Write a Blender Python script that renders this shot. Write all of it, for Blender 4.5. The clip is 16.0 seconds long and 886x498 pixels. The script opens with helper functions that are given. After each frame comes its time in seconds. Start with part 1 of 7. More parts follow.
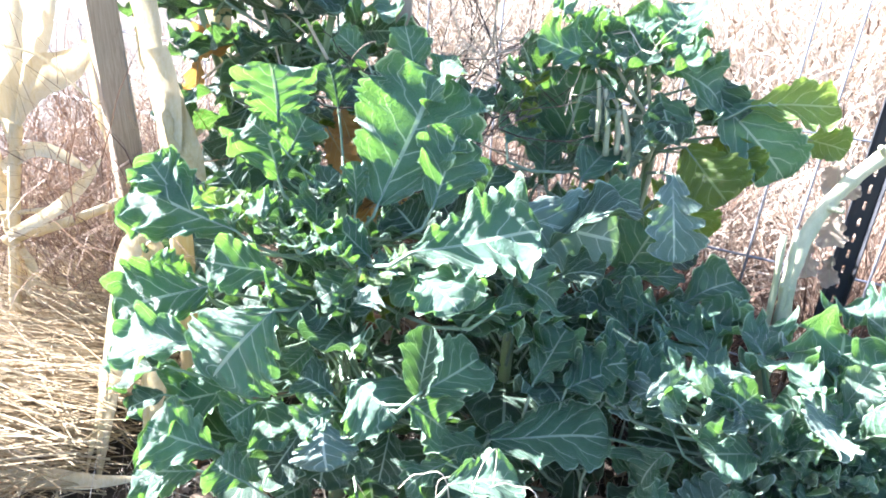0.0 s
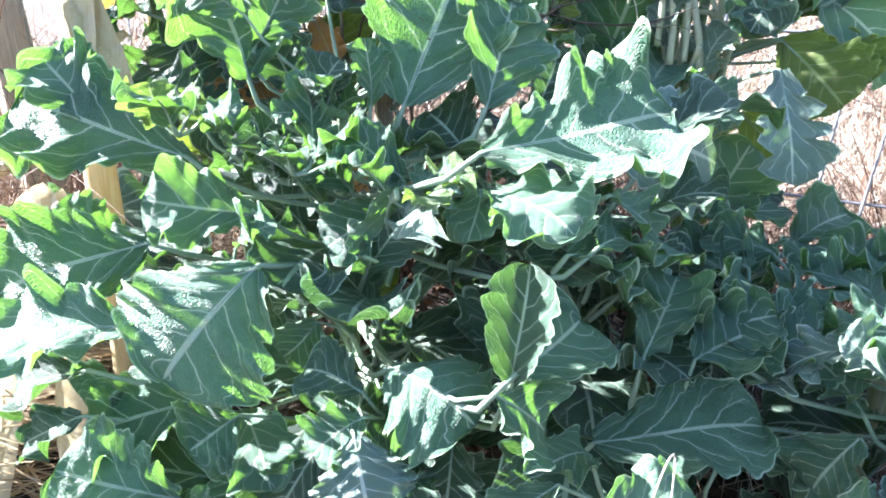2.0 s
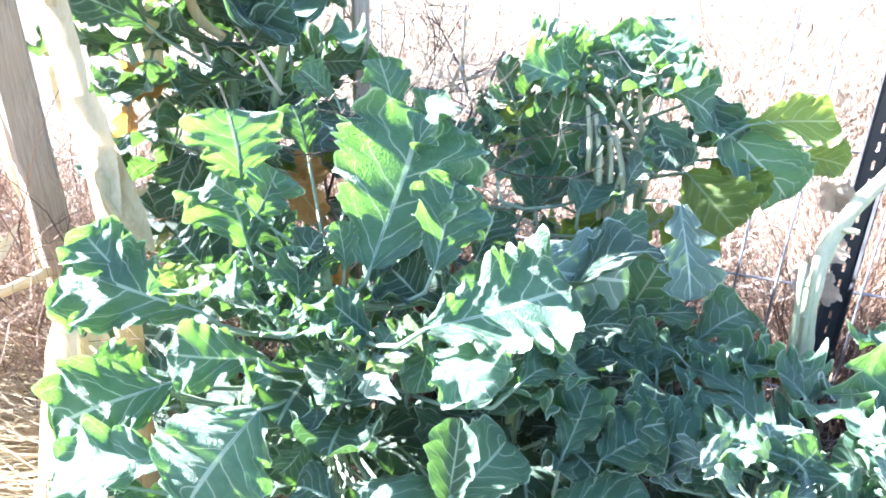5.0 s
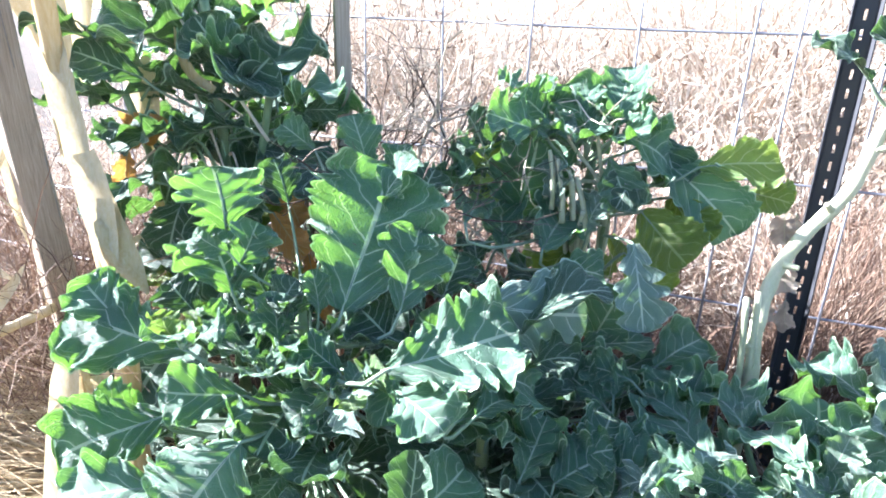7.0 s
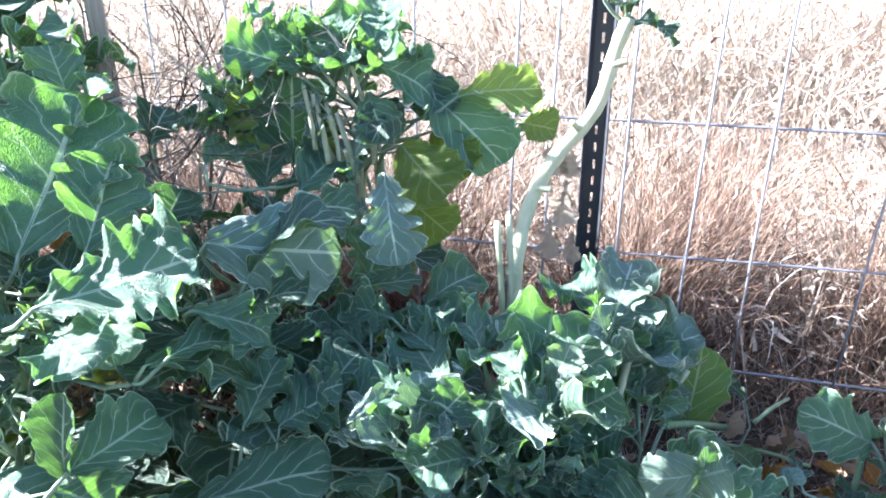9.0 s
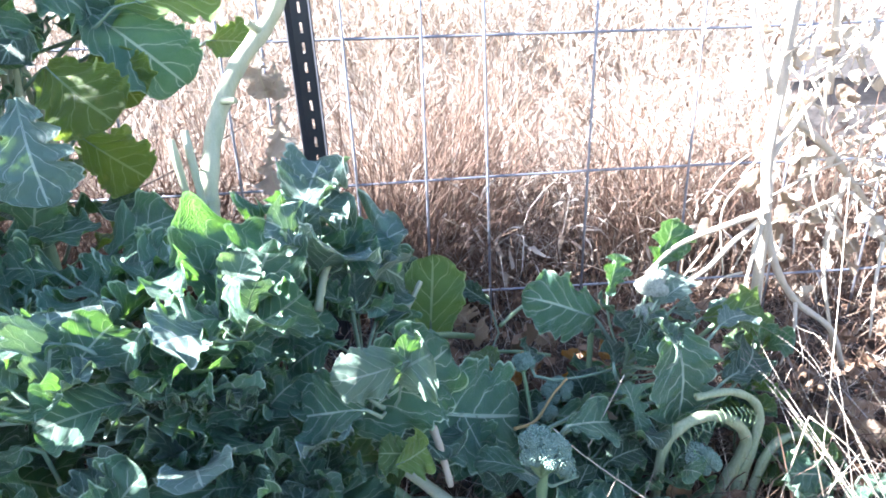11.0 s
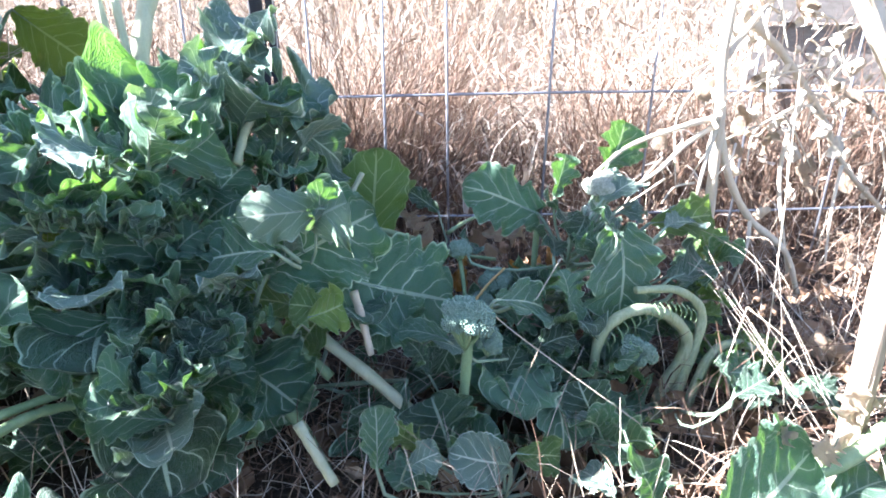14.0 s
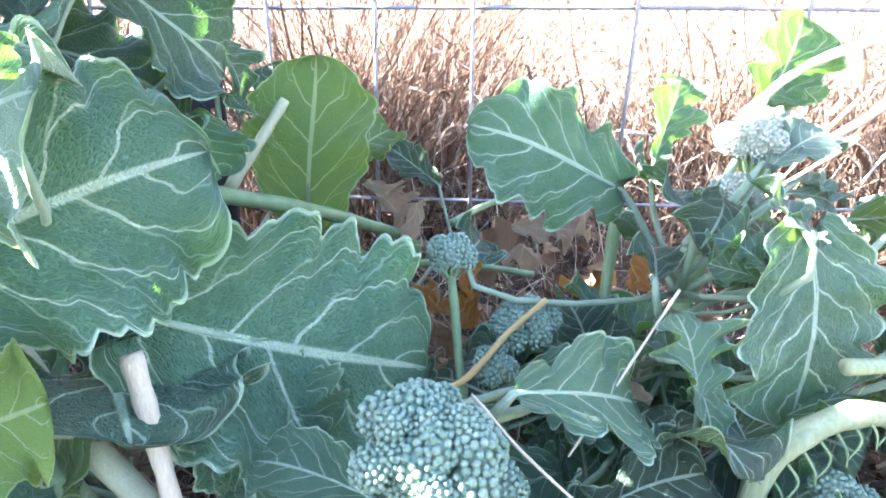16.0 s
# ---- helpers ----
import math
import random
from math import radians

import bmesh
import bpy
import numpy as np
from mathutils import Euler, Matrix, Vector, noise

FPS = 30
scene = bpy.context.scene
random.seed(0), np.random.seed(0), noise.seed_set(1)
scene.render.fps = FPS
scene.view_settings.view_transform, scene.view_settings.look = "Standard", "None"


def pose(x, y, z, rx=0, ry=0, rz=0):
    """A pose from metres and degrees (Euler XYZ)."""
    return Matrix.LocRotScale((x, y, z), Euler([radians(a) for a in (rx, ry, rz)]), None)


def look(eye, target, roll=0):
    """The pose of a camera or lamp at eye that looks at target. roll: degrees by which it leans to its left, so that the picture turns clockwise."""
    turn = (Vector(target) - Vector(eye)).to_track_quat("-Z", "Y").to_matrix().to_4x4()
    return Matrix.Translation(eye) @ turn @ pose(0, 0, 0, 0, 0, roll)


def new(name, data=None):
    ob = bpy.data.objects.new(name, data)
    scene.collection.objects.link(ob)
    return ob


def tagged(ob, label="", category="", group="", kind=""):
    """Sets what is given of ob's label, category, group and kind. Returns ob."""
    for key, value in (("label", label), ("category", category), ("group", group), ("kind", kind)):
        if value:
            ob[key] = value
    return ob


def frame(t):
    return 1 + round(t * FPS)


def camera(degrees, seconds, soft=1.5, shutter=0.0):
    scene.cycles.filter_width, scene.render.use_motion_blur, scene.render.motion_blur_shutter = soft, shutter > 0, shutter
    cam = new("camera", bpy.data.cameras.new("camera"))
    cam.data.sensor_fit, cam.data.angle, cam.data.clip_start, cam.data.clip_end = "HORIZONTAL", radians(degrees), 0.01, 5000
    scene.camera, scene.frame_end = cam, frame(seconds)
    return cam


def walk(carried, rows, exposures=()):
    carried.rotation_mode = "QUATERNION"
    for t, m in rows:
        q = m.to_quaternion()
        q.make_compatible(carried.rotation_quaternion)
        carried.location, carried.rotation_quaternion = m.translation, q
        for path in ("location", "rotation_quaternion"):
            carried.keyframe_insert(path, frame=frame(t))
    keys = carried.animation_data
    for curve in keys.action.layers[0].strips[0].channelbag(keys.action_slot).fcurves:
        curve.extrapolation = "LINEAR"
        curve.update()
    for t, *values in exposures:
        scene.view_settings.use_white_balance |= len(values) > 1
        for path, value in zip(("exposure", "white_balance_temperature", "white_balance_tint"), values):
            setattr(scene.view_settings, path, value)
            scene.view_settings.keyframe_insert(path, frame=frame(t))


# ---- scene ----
cam = camera(71.6, 16.0, 1.8)
PATH = [
    (0, (0.346, 0.182, 0.948), (0.053, 1.995, 0.156), 4.2),
    (0.5, (0.168, 0.338, 0.889), (-0.062, 2.166, 0.111), 3.6),
    (1, (0.183, 0.389, 0.871), (-0.013, 2.224, 0.101), 3.1),
    (1.5, (0.148, 0.414, 0.81), (0.014, 2.261, 0.054), 2.8),
    (2, (0.189, 0.411, 0.73), (0.066, 2.261, -0.019), 2.8),
    (2.5, (0.196, 0.399, 0.684), (0.058, 2.248, -0.067), 3.1),
    (3, (0.217, 0.4, 0.672), (0.07, 2.248, -0.079), 3.3),
    (3.5, (0.252, 0.4, 0.791), (0.107, 2.245, 0.032), 2.8),
    (4, (0.241, 0.367, 0.91), (0.128, 2.213, 0.15), 2.7),
    (4.2, (0.229, 0.36, 0.92), (0.134, 2.208, 0.16), 2.6),
    (6.3, (0.253, 0.24, 1.052), (0.147, 2.103, 0.334), 1.6),
    (6.5, (0.274, 0.26, 1.061), (0.166, 2.124, 0.344), 1.5),
    (7, (0.29, 0.255, 1.039), (0.183, 2.118, 0.32), 1.5),
    (7.5, (0.326, 0.276, 0.98), (0.226, 2.138, 0.258), 1.3),
    (8, (0.43, 0.307, 0.948), (0.338, 2.168, 0.22), 1.0),
    (8.5, (0.524, 0.307, 0.931), (0.498, 2.17, 0.203), 0.7),
    (9, (0.601, 0.278, 0.925), (0.721, 2.138, 0.199), 0.1),
    (9.5, (0.686, 0.272, 0.898), (0.993, 2.108, 0.167), -0.9),
    (10, (0.748, 0.28, 0.865), (1.192, 2.086, 0.129), -1.7),
    (10.2, (0.775, 0.287, 0.845), (1.266, 2.079, 0.106), -2.0),
    (12.3, (0.834, 0.289, 0.685), (1.632, 1.965, -0.059), -1.8),
    (12.5, (0.846, 0.271, 0.681), (1.659, 1.938, -0.066), -1.8),
    (13, (0.845, 0.224, 0.644), (1.693, 1.871, -0.109), -1.8),
    (13.5, (0.862, 0.215, 0.607), (1.728, 1.852, -0.148), -1.8),
    (14, (0.866, 0.226, 0.596), (1.531, 1.954, -0.16), -0.1),
    (14.5, (0.926, 0.317, 0.568), (1.442, 2.095, -0.187), 0.3),
    (15, (0.994, 0.457, 0.509), (1.495, 2.24, -0.247), 0.4),
    (15.5, (1.049, 0.571, 0.457), (1.546, 2.352, -0.304), 0.2),
    (16, (1.079, 0.627, 0.417), (1.582, 2.406, -0.345), 0.7),
]
walk(cam, [(t, look(eye, target, roll)) for t, eye, target, roll in PATH], [(0, 3.5, 5700, 16), (1.5, 3.4, 5700, 16), (2.5, 3.44, 5700, 16), (3, 3.72, 5650, 16), (3.5, 4.05, 5650, 16), (4, 4.25, 5650, 16), (6, 3.4, 5600, 16), (7, 3.2, 5600, 16), (8.5, 3.28, 5550, 16), (9.5, 3.32, 5550, 16), (10.5, 3.45, 5550, 16), (13, 3.28, 5600, 16), (14, 3.4, 5650, 16), (15, 4.13, 5850, 16), (16, 4.62, 6000, 16)])


# ---- light: low winter sun from the left, blue sky ----
SUN_AZ, SUN_EL = radians(-79), radians(28)      # azimuth from +y towards +x
SUN_DIR = Vector((math.sin(SUN_AZ) * math.cos(SUN_EL), math.cos(SUN_AZ) * math.cos(SUN_EL), math.sin(SUN_EL)))
world = bpy.data.worlds.new("sky")
scene.world = world
world.use_nodes = True
_n = world.node_tree.nodes
_sky = _n.new("ShaderNodeTexSky")
_sky.sky_type, _sky.sun_disc = "NISHITA", False
_sky.sun_elevation, _sky.sun_rotation = SUN_EL, SUN_AZ
_n["Background"].inputs["Strength"].default_value = 0.05
world.node_tree.links.new(_sky.outputs[0], _n["Background"].inputs["Color"])
_sun = bpy.data.lights.new("sun", "SUN")
_sun.energy, _sun.angle, _sun.color = 5.0, radians(0.53), (1.0, 0.95, 0.87)
sun = new("sun", _sun)
sun.matrix_world = look(SUN_DIR * 10, (0, 0, 0))


# ---- materials ----
class Nodes:
    """A node material under construction."""

    def __init__(self, name):
        self.mat = bpy.data.materials.new(name)
        self.mat.use_nodes = True
        self.tree = self.mat.node_tree
        self.bsdf = self.tree.nodes["Principled BSDF"]
        self.out = self.tree.nodes["Material Output"]

    def add(self, kind):
        return self.tree.nodes.new("ShaderNode" + kind)

    def put(self, socket, value):
        if isinstance(value, bpy.types.NodeSocket):
            self.tree.links.new(value, socket)
        else:
            socket.default_value = value

    def math(self, op, a, b=None, c=None, clamp=False):
        node = self.add("Math")
        node.operation, node.use_clamp = op, clamp
        for i, v in enumerate((a, b, c)):
            if v is not None:
                self.put(node.inputs[i], v)
        return node.outputs[0]

    def noise(self, vector, scale, detail=3.0, rough=0.55):
        node = self.add("TexNoise")
        self.put(node.inputs["Vector"], vector)
        node.inputs["Scale"].default_value, node.inputs["Detail"].default_value = scale, detail
        node.inputs["Roughness"].default_value = rough
        return node.outputs["Fac"]

    def ramp(self, fac, *stops):
        node = self.add("ValToRGB")
        node.color_ramp.elements.remove(node.color_ramp.elements[1])
        for i, (at, col) in enumerate(stops):
            e = node.color_ramp.elements[0] if i == 0 else node.color_ramp.elements.new(at)
            e.position, e.color = at, (*col, 1)
        self.put(node.inputs[0], fac)
        return node.outputs[0]

    def mix(self, fac, a, b, blend="MIX"):
        node = self.add("Mix")
        node.data_type, node.blend_type = "RGBA", blend
        self.put(node.inputs[0], fac)
        self.put(node.inputs[6], a if not isinstance(a, tuple) else (*a, 1))
        self.put(node.inputs[7], b if not isinstance(b, tuple) else (*b, 1))
        return node.outputs[2]

    def remap(self, v, a, b, c=0.0, d=1.0):
        node = self.add("MapRange")
        node.interpolation_type = "SMOOTHSTEP"
        for i, x in enumerate((v, a, b, c, d)):
            self.put(node.inputs[i], x)
        return node.outputs[0]

    def bump(self, height, strength, distance):
        node = self.add("Bump")
        node.inputs["Strength"].default_value, node.inputs["Distance"].default_value = strength, distance
        self.put(node.inputs["Height"], height)
        self.put(self.bsdf.inputs["Normal"], node.outputs[0])
        return node.outputs[0]


def leaf_material(name, dark, light, vein, shine, veins=5.0, waxy=0.36, thin=0.35, spots=0.0):
    """A brassica leaf: waxy face, pale forking veins with a fine net, blistered between them, light shining through. UV: x along the midrib, y across."""
    m = Nodes(name)
    uv = m.add("UVMap").outputs[0]
    obj = m.add("TexCoord").outputs["Object"]
    rnd = m.add("ObjectInfo").outputs["Random"]
    shift = m.add("VectorMath")
    shift.operation = "ADD"
    away = m.add("CombineXYZ")
    m.put(away.inputs[0], m.math("MULTIPLY", rnd, 37.0))
    m.put(away.inputs[1], m.math("MULTIPLY", rnd, 91.0))
    m.put(shift.inputs[0], uv)
    m.put(shift.inputs[1], away.outputs[0])
    own = shift.outputs[0]
    sep = m.add("SeparateXYZ")
    m.put(sep.inputs[0], uv)
    big, mid = m.noise(own, 2.6, 1.0), m.noise(own, 8.0, 2.0)
    u = m.math("ADD", sep.outputs[0], m.math("ADD", m.math("MULTIPLY_ADD", big, 0.11, -0.055), m.math("MULTIPLY_ADD", mid, 0.016, -0.008)))
    v = m.math("ABSOLUTE", sep.outputs[1])
    side = m.math("GREATER_THAN", sep.outputs[1], 0.0)
    jig = m.math("MULTIPLY_ADD", rnd, 0.2, m.math("MULTIPLY", side, 0.085))
    lean = m.math("MULTIPLY_ADD", m.math("MULTIPLY", v, v), 0.14, m.math("MULTIPLY", v, 0.27))
    grow = m.math("SUBTRACT", m.math("ADD", u, jig), lean)

    def off(run):
        return m.math("ABSOLUTE", m.math("SUBTRACT", m.math("FRACT", m.math("MULTIPLY", run, veins)), 0.5))

    def line(run, wide, thin_end):
        w = m.math("MULTIPLY_ADD", v, thin_end - wide, wide)
        return m.remap(off(run), w, m.math("MULTIPLY", w, 0.5))

    main = line(grow, 0.05, 0.015)
    fork_a = m.math("MULTIPLY", line(m.math("ADD", grow, m.math("MULTIPLY", m.math("SUBTRACT", v, 0.36), 0.2)), 0.042, 0.016), m.math("GREATER_THAN", v, 0.36))
    fork_b = m.math("MULTIPLY", line(m.math("SUBTRACT", grow, m.math("MULTIPLY", m.math("SUBTRACT", v, 0.55), 0.22)), 0.04, 0.016), m.math("GREATER_THAN", v, 0.55))
    fork = m.math("MAXIMUM", fork_a, fork_b)
    rib = m.remap(v, 0.05, 0.022)

    def mesh_of(along, across):
        vor = m.add("TexVoronoi")
        vor.feature = "DISTANCE_TO_EDGE"
        cross = m.add("CombineXYZ")
        m.put(cross.inputs[0], m.math("MULTIPLY", grow, along))
        m.put(cross.inputs[1], m.math("MULTIPLY", sep.outputs[1], across))
        m.put(cross.inputs[2], m.math("MULTIPLY", rnd, 30.0))
        m.put(vor.inputs["Vector"], cross.outputs[0])
        return vor.outputs["Distance"]

    cell = mesh_of(13.0, 5.0)
    net, hair = m.remap(cell, 0.055, 0.0), m.remap(mesh_of(40.0, 17.0), 0.07, 0.0)
    strong = m.math("MAXIMUM", m.math("MULTIPLY", main, 0.85), rib)
    weak = m.math("MAXIMUM", m.math("MULTIPLY", net, 0.24), m.math("MAXIMUM", m.math("MULTIPLY", hair, 0.07), m.math("MULTIPLY", fork, 0.42)))
    mask = m.math("MAXIMUM", strong, weak, clamp=True)
    tone = m.math("ADD", m.noise(obj, 22.0), m.math("MULTIPLY_ADD", rnd, 0.5, -0.25))
    face = m.ramp(tone, (0.25, dark), (0.75, light))
    fine = m.noise(obj, 160.0, 4.0)
    face = m.mix(m.math("MULTIPLY", fine, 0.14), face, tuple(min(1, c * 1.5 + 0.02) for c in light))
    halo = m.math("MULTIPLY", m.remap(off(grow), 0.24, 0.0), 0.16)
    face = m.mix(halo, face, tuple(min(0.8, c * 0.5) for c in vein))
    if spots:
        blot = m.remap(m.noise(obj, 34.0, 5.0), 0.6, 0.72, 0.0, spots)
        face = m.mix(blot, face, (0.42, 0.33, 0.12))
    # thin pale margin, brightened so that it also paints a sunlit rim
    edge = m.math("MULTIPLY", m.remap(v, 0.945, 0.985, 0.0, 0.9), m.remap(m.noise(obj, 45.0), 0.32, 0.5))
    face = m.mix(edge, face, tuple(min(0.8, c * 1.2) for c in vein))
    colour = m.mix(mask, face, vein)
    m.put(m.bsdf.inputs["Base Color"], colour)
    m.put(m.bsdf.inputs["Roughness"], m.math("MULTIPLY_ADD", fine, 0.2, waxy))
    m.bsdf.inputs["Specular IOR Level"].default_value = 0.28
    m.bsdf.inputs["Sheen Weight"].default_value = 0.1
    m.bsdf.inputs["Sheen Roughness"].default_value = 0.45
    blister = m.math("ADD", m.math("MULTIPLY", m.remap(off(grow), 0.0, 0.32), 1.0), m.math("MULTIPLY", m.remap(cell, 0.0, 0.3), 0.8))
    height = m.math("ADD", blister, m.math("ADD", m.math("MULTIPLY", fine, 0.1), m.math("MULTIPLY", m.noise(obj, 60.0, 2.0), 0.3)))
    normal = m.bump(height, 0.75, 0.003)
    glow = m.add("BsdfTranslucent")
    m.put(glow.inputs["Color"], m.mix(m.math("MULTIPLY", mask, 0.45), shine, (0.75, 0.85, 0.4)))
    m.put(glow.inputs["Normal"], normal)
    mix = m.add("MixShader")
    mix.inputs[0].default_value = thin
    m.put(mix.inputs[1], m.bsdf.outputs[0])
    m.put(mix.inputs[2], glow.outputs[0])
    m.put(m.out.inputs[0], mix.outputs[0])
    return m.mat


def fibre_material(name, stops, scale=(14, 14, 2.2), rough=0.75, island=True, thin=0.0, grain=60.0):
    """Straw, bark, stalk or wood: tones per piece, with fibres along z."""
    m = Nodes(name)
    obj = m.add("TexCoord").outputs["Object"]
    mapping = m.add("Mapping")
    m.put(mapping.inputs[0], obj)
    mapping.inputs["Scale"].default_value = scale
    streak = m.noise(mapping.outputs[0], 5.0, 5.0, 0.6)
    fine = m.noise(mapping.outputs[0], grain, 3.0)
    if island:
        pick = m.add("NewGeometry").outputs["Random Per Island"]
    else:
        pick = m.add("ObjectInfo").outputs["Random"]
    tone = m.math("ADD", m.math("MULTIPLY", pick, 0.6 if island else 0.2), m.math("MULTIPLY", streak, 0.4 if island else 0.8))
    colour = m.ramp(tone, *stops)
    colour = m.mix(m.math("MULTIPLY", fine, 0.4), colour, (0.12, 0.08, 0.05), "MULTIPLY")
    m.put(m.bsdf.inputs["Base Color"], colour)
    m.bsdf.inputs["Roughness"].default_value = rough
    m.bsdf.inputs["Specular IOR Level"].default_value = 0.3
    m.bump(m.math("ADD", streak, m.math("MULTIPLY", fine, 0.4)), 0.5, 0.003)
    if thin:
        glow = m.add("BsdfTranslucent")
        m.put(glow.inputs["Color"], colour)
        mix = m.add("MixShader")
        mix.inputs[0].default_value = thin
        m.put(mix.inputs[1], m.bsdf.outputs[0])
        m.put(mix.inputs[2], glow.outputs[0])
        m.put(m.out.inputs[0], mix.outputs[0])
    return m.mat


def soil_material():
    m = Nodes("soil")
    obj = m.add("TexCoord").outputs["Object"]
    big, mid, fine = m.noise(obj, 1.3, 4.0), m.noise(obj, 14.0, 5.0), m.noise(obj, 140.0, 4.0, 0.7)
    colour = m.ramp(m.math("MULTIPLY_ADD", mid, 0.6, m.math("MULTIPLY", big, 0.4)), (0.3, (0.021, 0.014, 0.009)), (0.5, (0.050, 0.034, 0.023)), (0.72, (0.109, 0.078, 0.050)))
    colour = m.mix(m.remap(fine, 0.52, 0.7, 0.0, 0.6), colour, (0.160, 0.122, 0.080))
    m.put(m.bsdf.inputs["Base Color"], colour)
    m.bsdf.inputs["Roughness"].default_value = 0.95
    m.bump(m.math("ADD", mid, m.math("MULTIPLY", fine, 0.6)), 0.9, 0.02)
    return m.mat


def metal_material(name, base, rough, metallic, rust=0.2):
    m = Nodes(name)
    obj = m.add("TexCoord").outputs["Object"]
    n1, n2 = m.noise(obj, 40.0, 5.0, 0.65), m.noise(obj, 220.0, 3.0)
    colour = m.mix(m.remap(n1, 0.55, 0.75, 0.0, rust), base, (0.2, 0.11, 0.06))
    m.put(m.bsdf.inputs["Base Color"], colour)
    m.bsdf.inputs["Metallic"].default_value = metallic
    m.put(m.bsdf.inputs["Roughness"], m.math("MULTIPLY_ADD", n2, 0.3, rough))
    m.bump(n2, 0.25, 0.001)
    return m.mat


BLUE = leaf_material("blue_green_leaf", (0.044, 0.118, 0.078), (0.114, 0.224, 0.146), (0.5, 0.61, 0.44), (0.24, 0.54, 0.05), thin=0.22)
GREY = leaf_material("grey_green_leaf", (0.11, 0.185, 0.15), (0.17, 0.26, 0.205), (0.58, 0.67, 0.56), (0.25, 0.46, 0.1), thin=0.12)
UNDER = leaf_material("pale_leaf_underside", (0.15, 0.235, 0.165), (0.22, 0.32, 0.23), (0.46, 0.55, 0.42), (0.3, 0.5, 0.12), thin=0.26)
# darker copy of the blue-green leaf: shade inside the plants put into its colour
SHADED = leaf_material("shade_darkened_leaf", (0.015, 0.04, 0.027), (0.042, 0.092, 0.06), (0.4, 0.52, 0.38), (0.18, 0.42, 0.05), thin=0.15)
LIME = leaf_material("ageing_green_leaf", (0.12, 0.23, 0.05), (0.21, 0.34, 0.085), (0.5, 0.6, 0.3), (0.4, 0.56, 0.07), thin=0.36, spots=0.3)
OLIVE = leaf_material("yellowing_dark_leaf", (0.05, 0.09, 0.022), (0.11, 0.17, 0.04), (0.3, 0.38, 0.14), (0.34, 0.5, 0.04), thin=0.36, spots=0.4)
GREEN = leaf_material("plain_green_leaf", (0.07, 0.145, 0.045), (0.135, 0.235, 0.08), (0.45, 0.55, 0.28), (0.3, 0.5, 0.06), thin=0.28)
# papery beige copy of withered_leaf, lightened to stand in for missing sunlight
WITHERED = leaf_material("brightened_withered_leaf", (0.46, 0.37, 0.28), (0.68, 0.57, 0.46), (0.7, 0.6, 0.48), (0.7, 0.58, 0.44), waxy=0.75, thin=0.5)
DRYLEAF = leaf_material("withered_leaf", (0.26, 0.19, 0.135), (0.44, 0.34, 0.25), (0.5, 0.4, 0.3), (0.55, 0.42, 0.28), waxy=0.75, thin=0.35)
ORANGE = leaf_material("rust_brown_leaf", (0.3, 0.12, 0.04), (0.55, 0.3, 0.1), (0.6, 0.42, 0.2), (0.7, 0.35, 0.06), waxy=0.7, thin=0.35)
STALK = fibre_material("pale_green_stalk", ((0.2, (0.17, 0.27, 0.13)), (0.6, (0.3, 0.4, 0.22)), (0.9, (0.42, 0.5, 0.32))), island=False, rough=0.45)
RIB = fibre_material("leaf_midrib", ((0.2, (0.2, 0.29, 0.19)), (0.7, (0.33, 0.42, 0.31))), island=False, rough=0.45)
BUD = fibre_material("broccoli_buds", ((0.1, (0.18, 0.28, 0.21)), (0.5, (0.26, 0.37, 0.29)), (0.9, (0.35, 0.45, 0.37))), scale=(30, 30, 30), rough=0.95)
PALEBUD = fibre_material("pale_flower_buds", ((0.1, (0.36, 0.42, 0.34)), (0.6, (0.56, 0.6, 0.5)), (0.9, (0.7, 0.72, 0.62))), scale=(30, 30, 30), rough=0.9)
AGED = fibre_material("faded_striped_stalk", ((0.2, (0.22, 0.28, 0.15)), (0.5, (0.36, 0.42, 0.25)), (0.85, (0.54, 0.57, 0.4))), scale=(60, 60, 4), island=False, rough=0.6)
PALE = fibre_material("bleached_green_stalk", ((0.2, (0.48, 0.52, 0.31)), (0.6, (0.67, 0.68, 0.47)), (0.9, (0.8, 0.79, 0.62))), island=False, rough=0.5, thin=0.15)
STRAW = fibre_material("dry_straw", ((0.05, (0.15, 0.09, 0.06)), (0.28, (0.4, 0.31, 0.23)), (0.55, (0.63, 0.55, 0.45)), (0.85, (0.82, 0.76, 0.66))), thin=0.22)
GOLD = fibre_material("golden_straw", ((0.05, (0.24, 0.16, 0.08)), (0.35, (0.46, 0.35, 0.2)), (0.7, (0.64, 0.53, 0.34)), (0.9, (0.74, 0.65, 0.47))), thin=0.2)
# russet weed colour, taken darker to carry plant shade along the fence foot
RUSSET = fibre_material("russet_dry_weed", ((0.05, (0.07, 0.04, 0.027)), (0.4, (0.18, 0.11, 0.075)), (0.8, (0.36, 0.26, 0.19))), thin=0.15)
VINE = fibre_material("bleached_vine", ((0.1, (0.5, 0.42, 0.31)), (0.6, (0.68, 0.6, 0.47)), (0.9, (0.78, 0.71, 0.58))), island=False)
CORN = fibre_material("dry_corn_stalk", ((0.15, (0.58, 0.42, 0.18)), (0.4, (0.72, 0.6, 0.35)), (0.75, (0.83, 0.75, 0.54))), scale=(40, 40, 1.5), island=False, rough=0.5, thin=0.3)
WOOD = fibre_material("weathered_wood", ((0.2, (0.2, 0.15, 0.105)), (0.45, (0.4, 0.32, 0.24)), (0.8, (0.62, 0.54, 0.43))), scale=(70, 70, 2.0), island=False, rough=0.85)
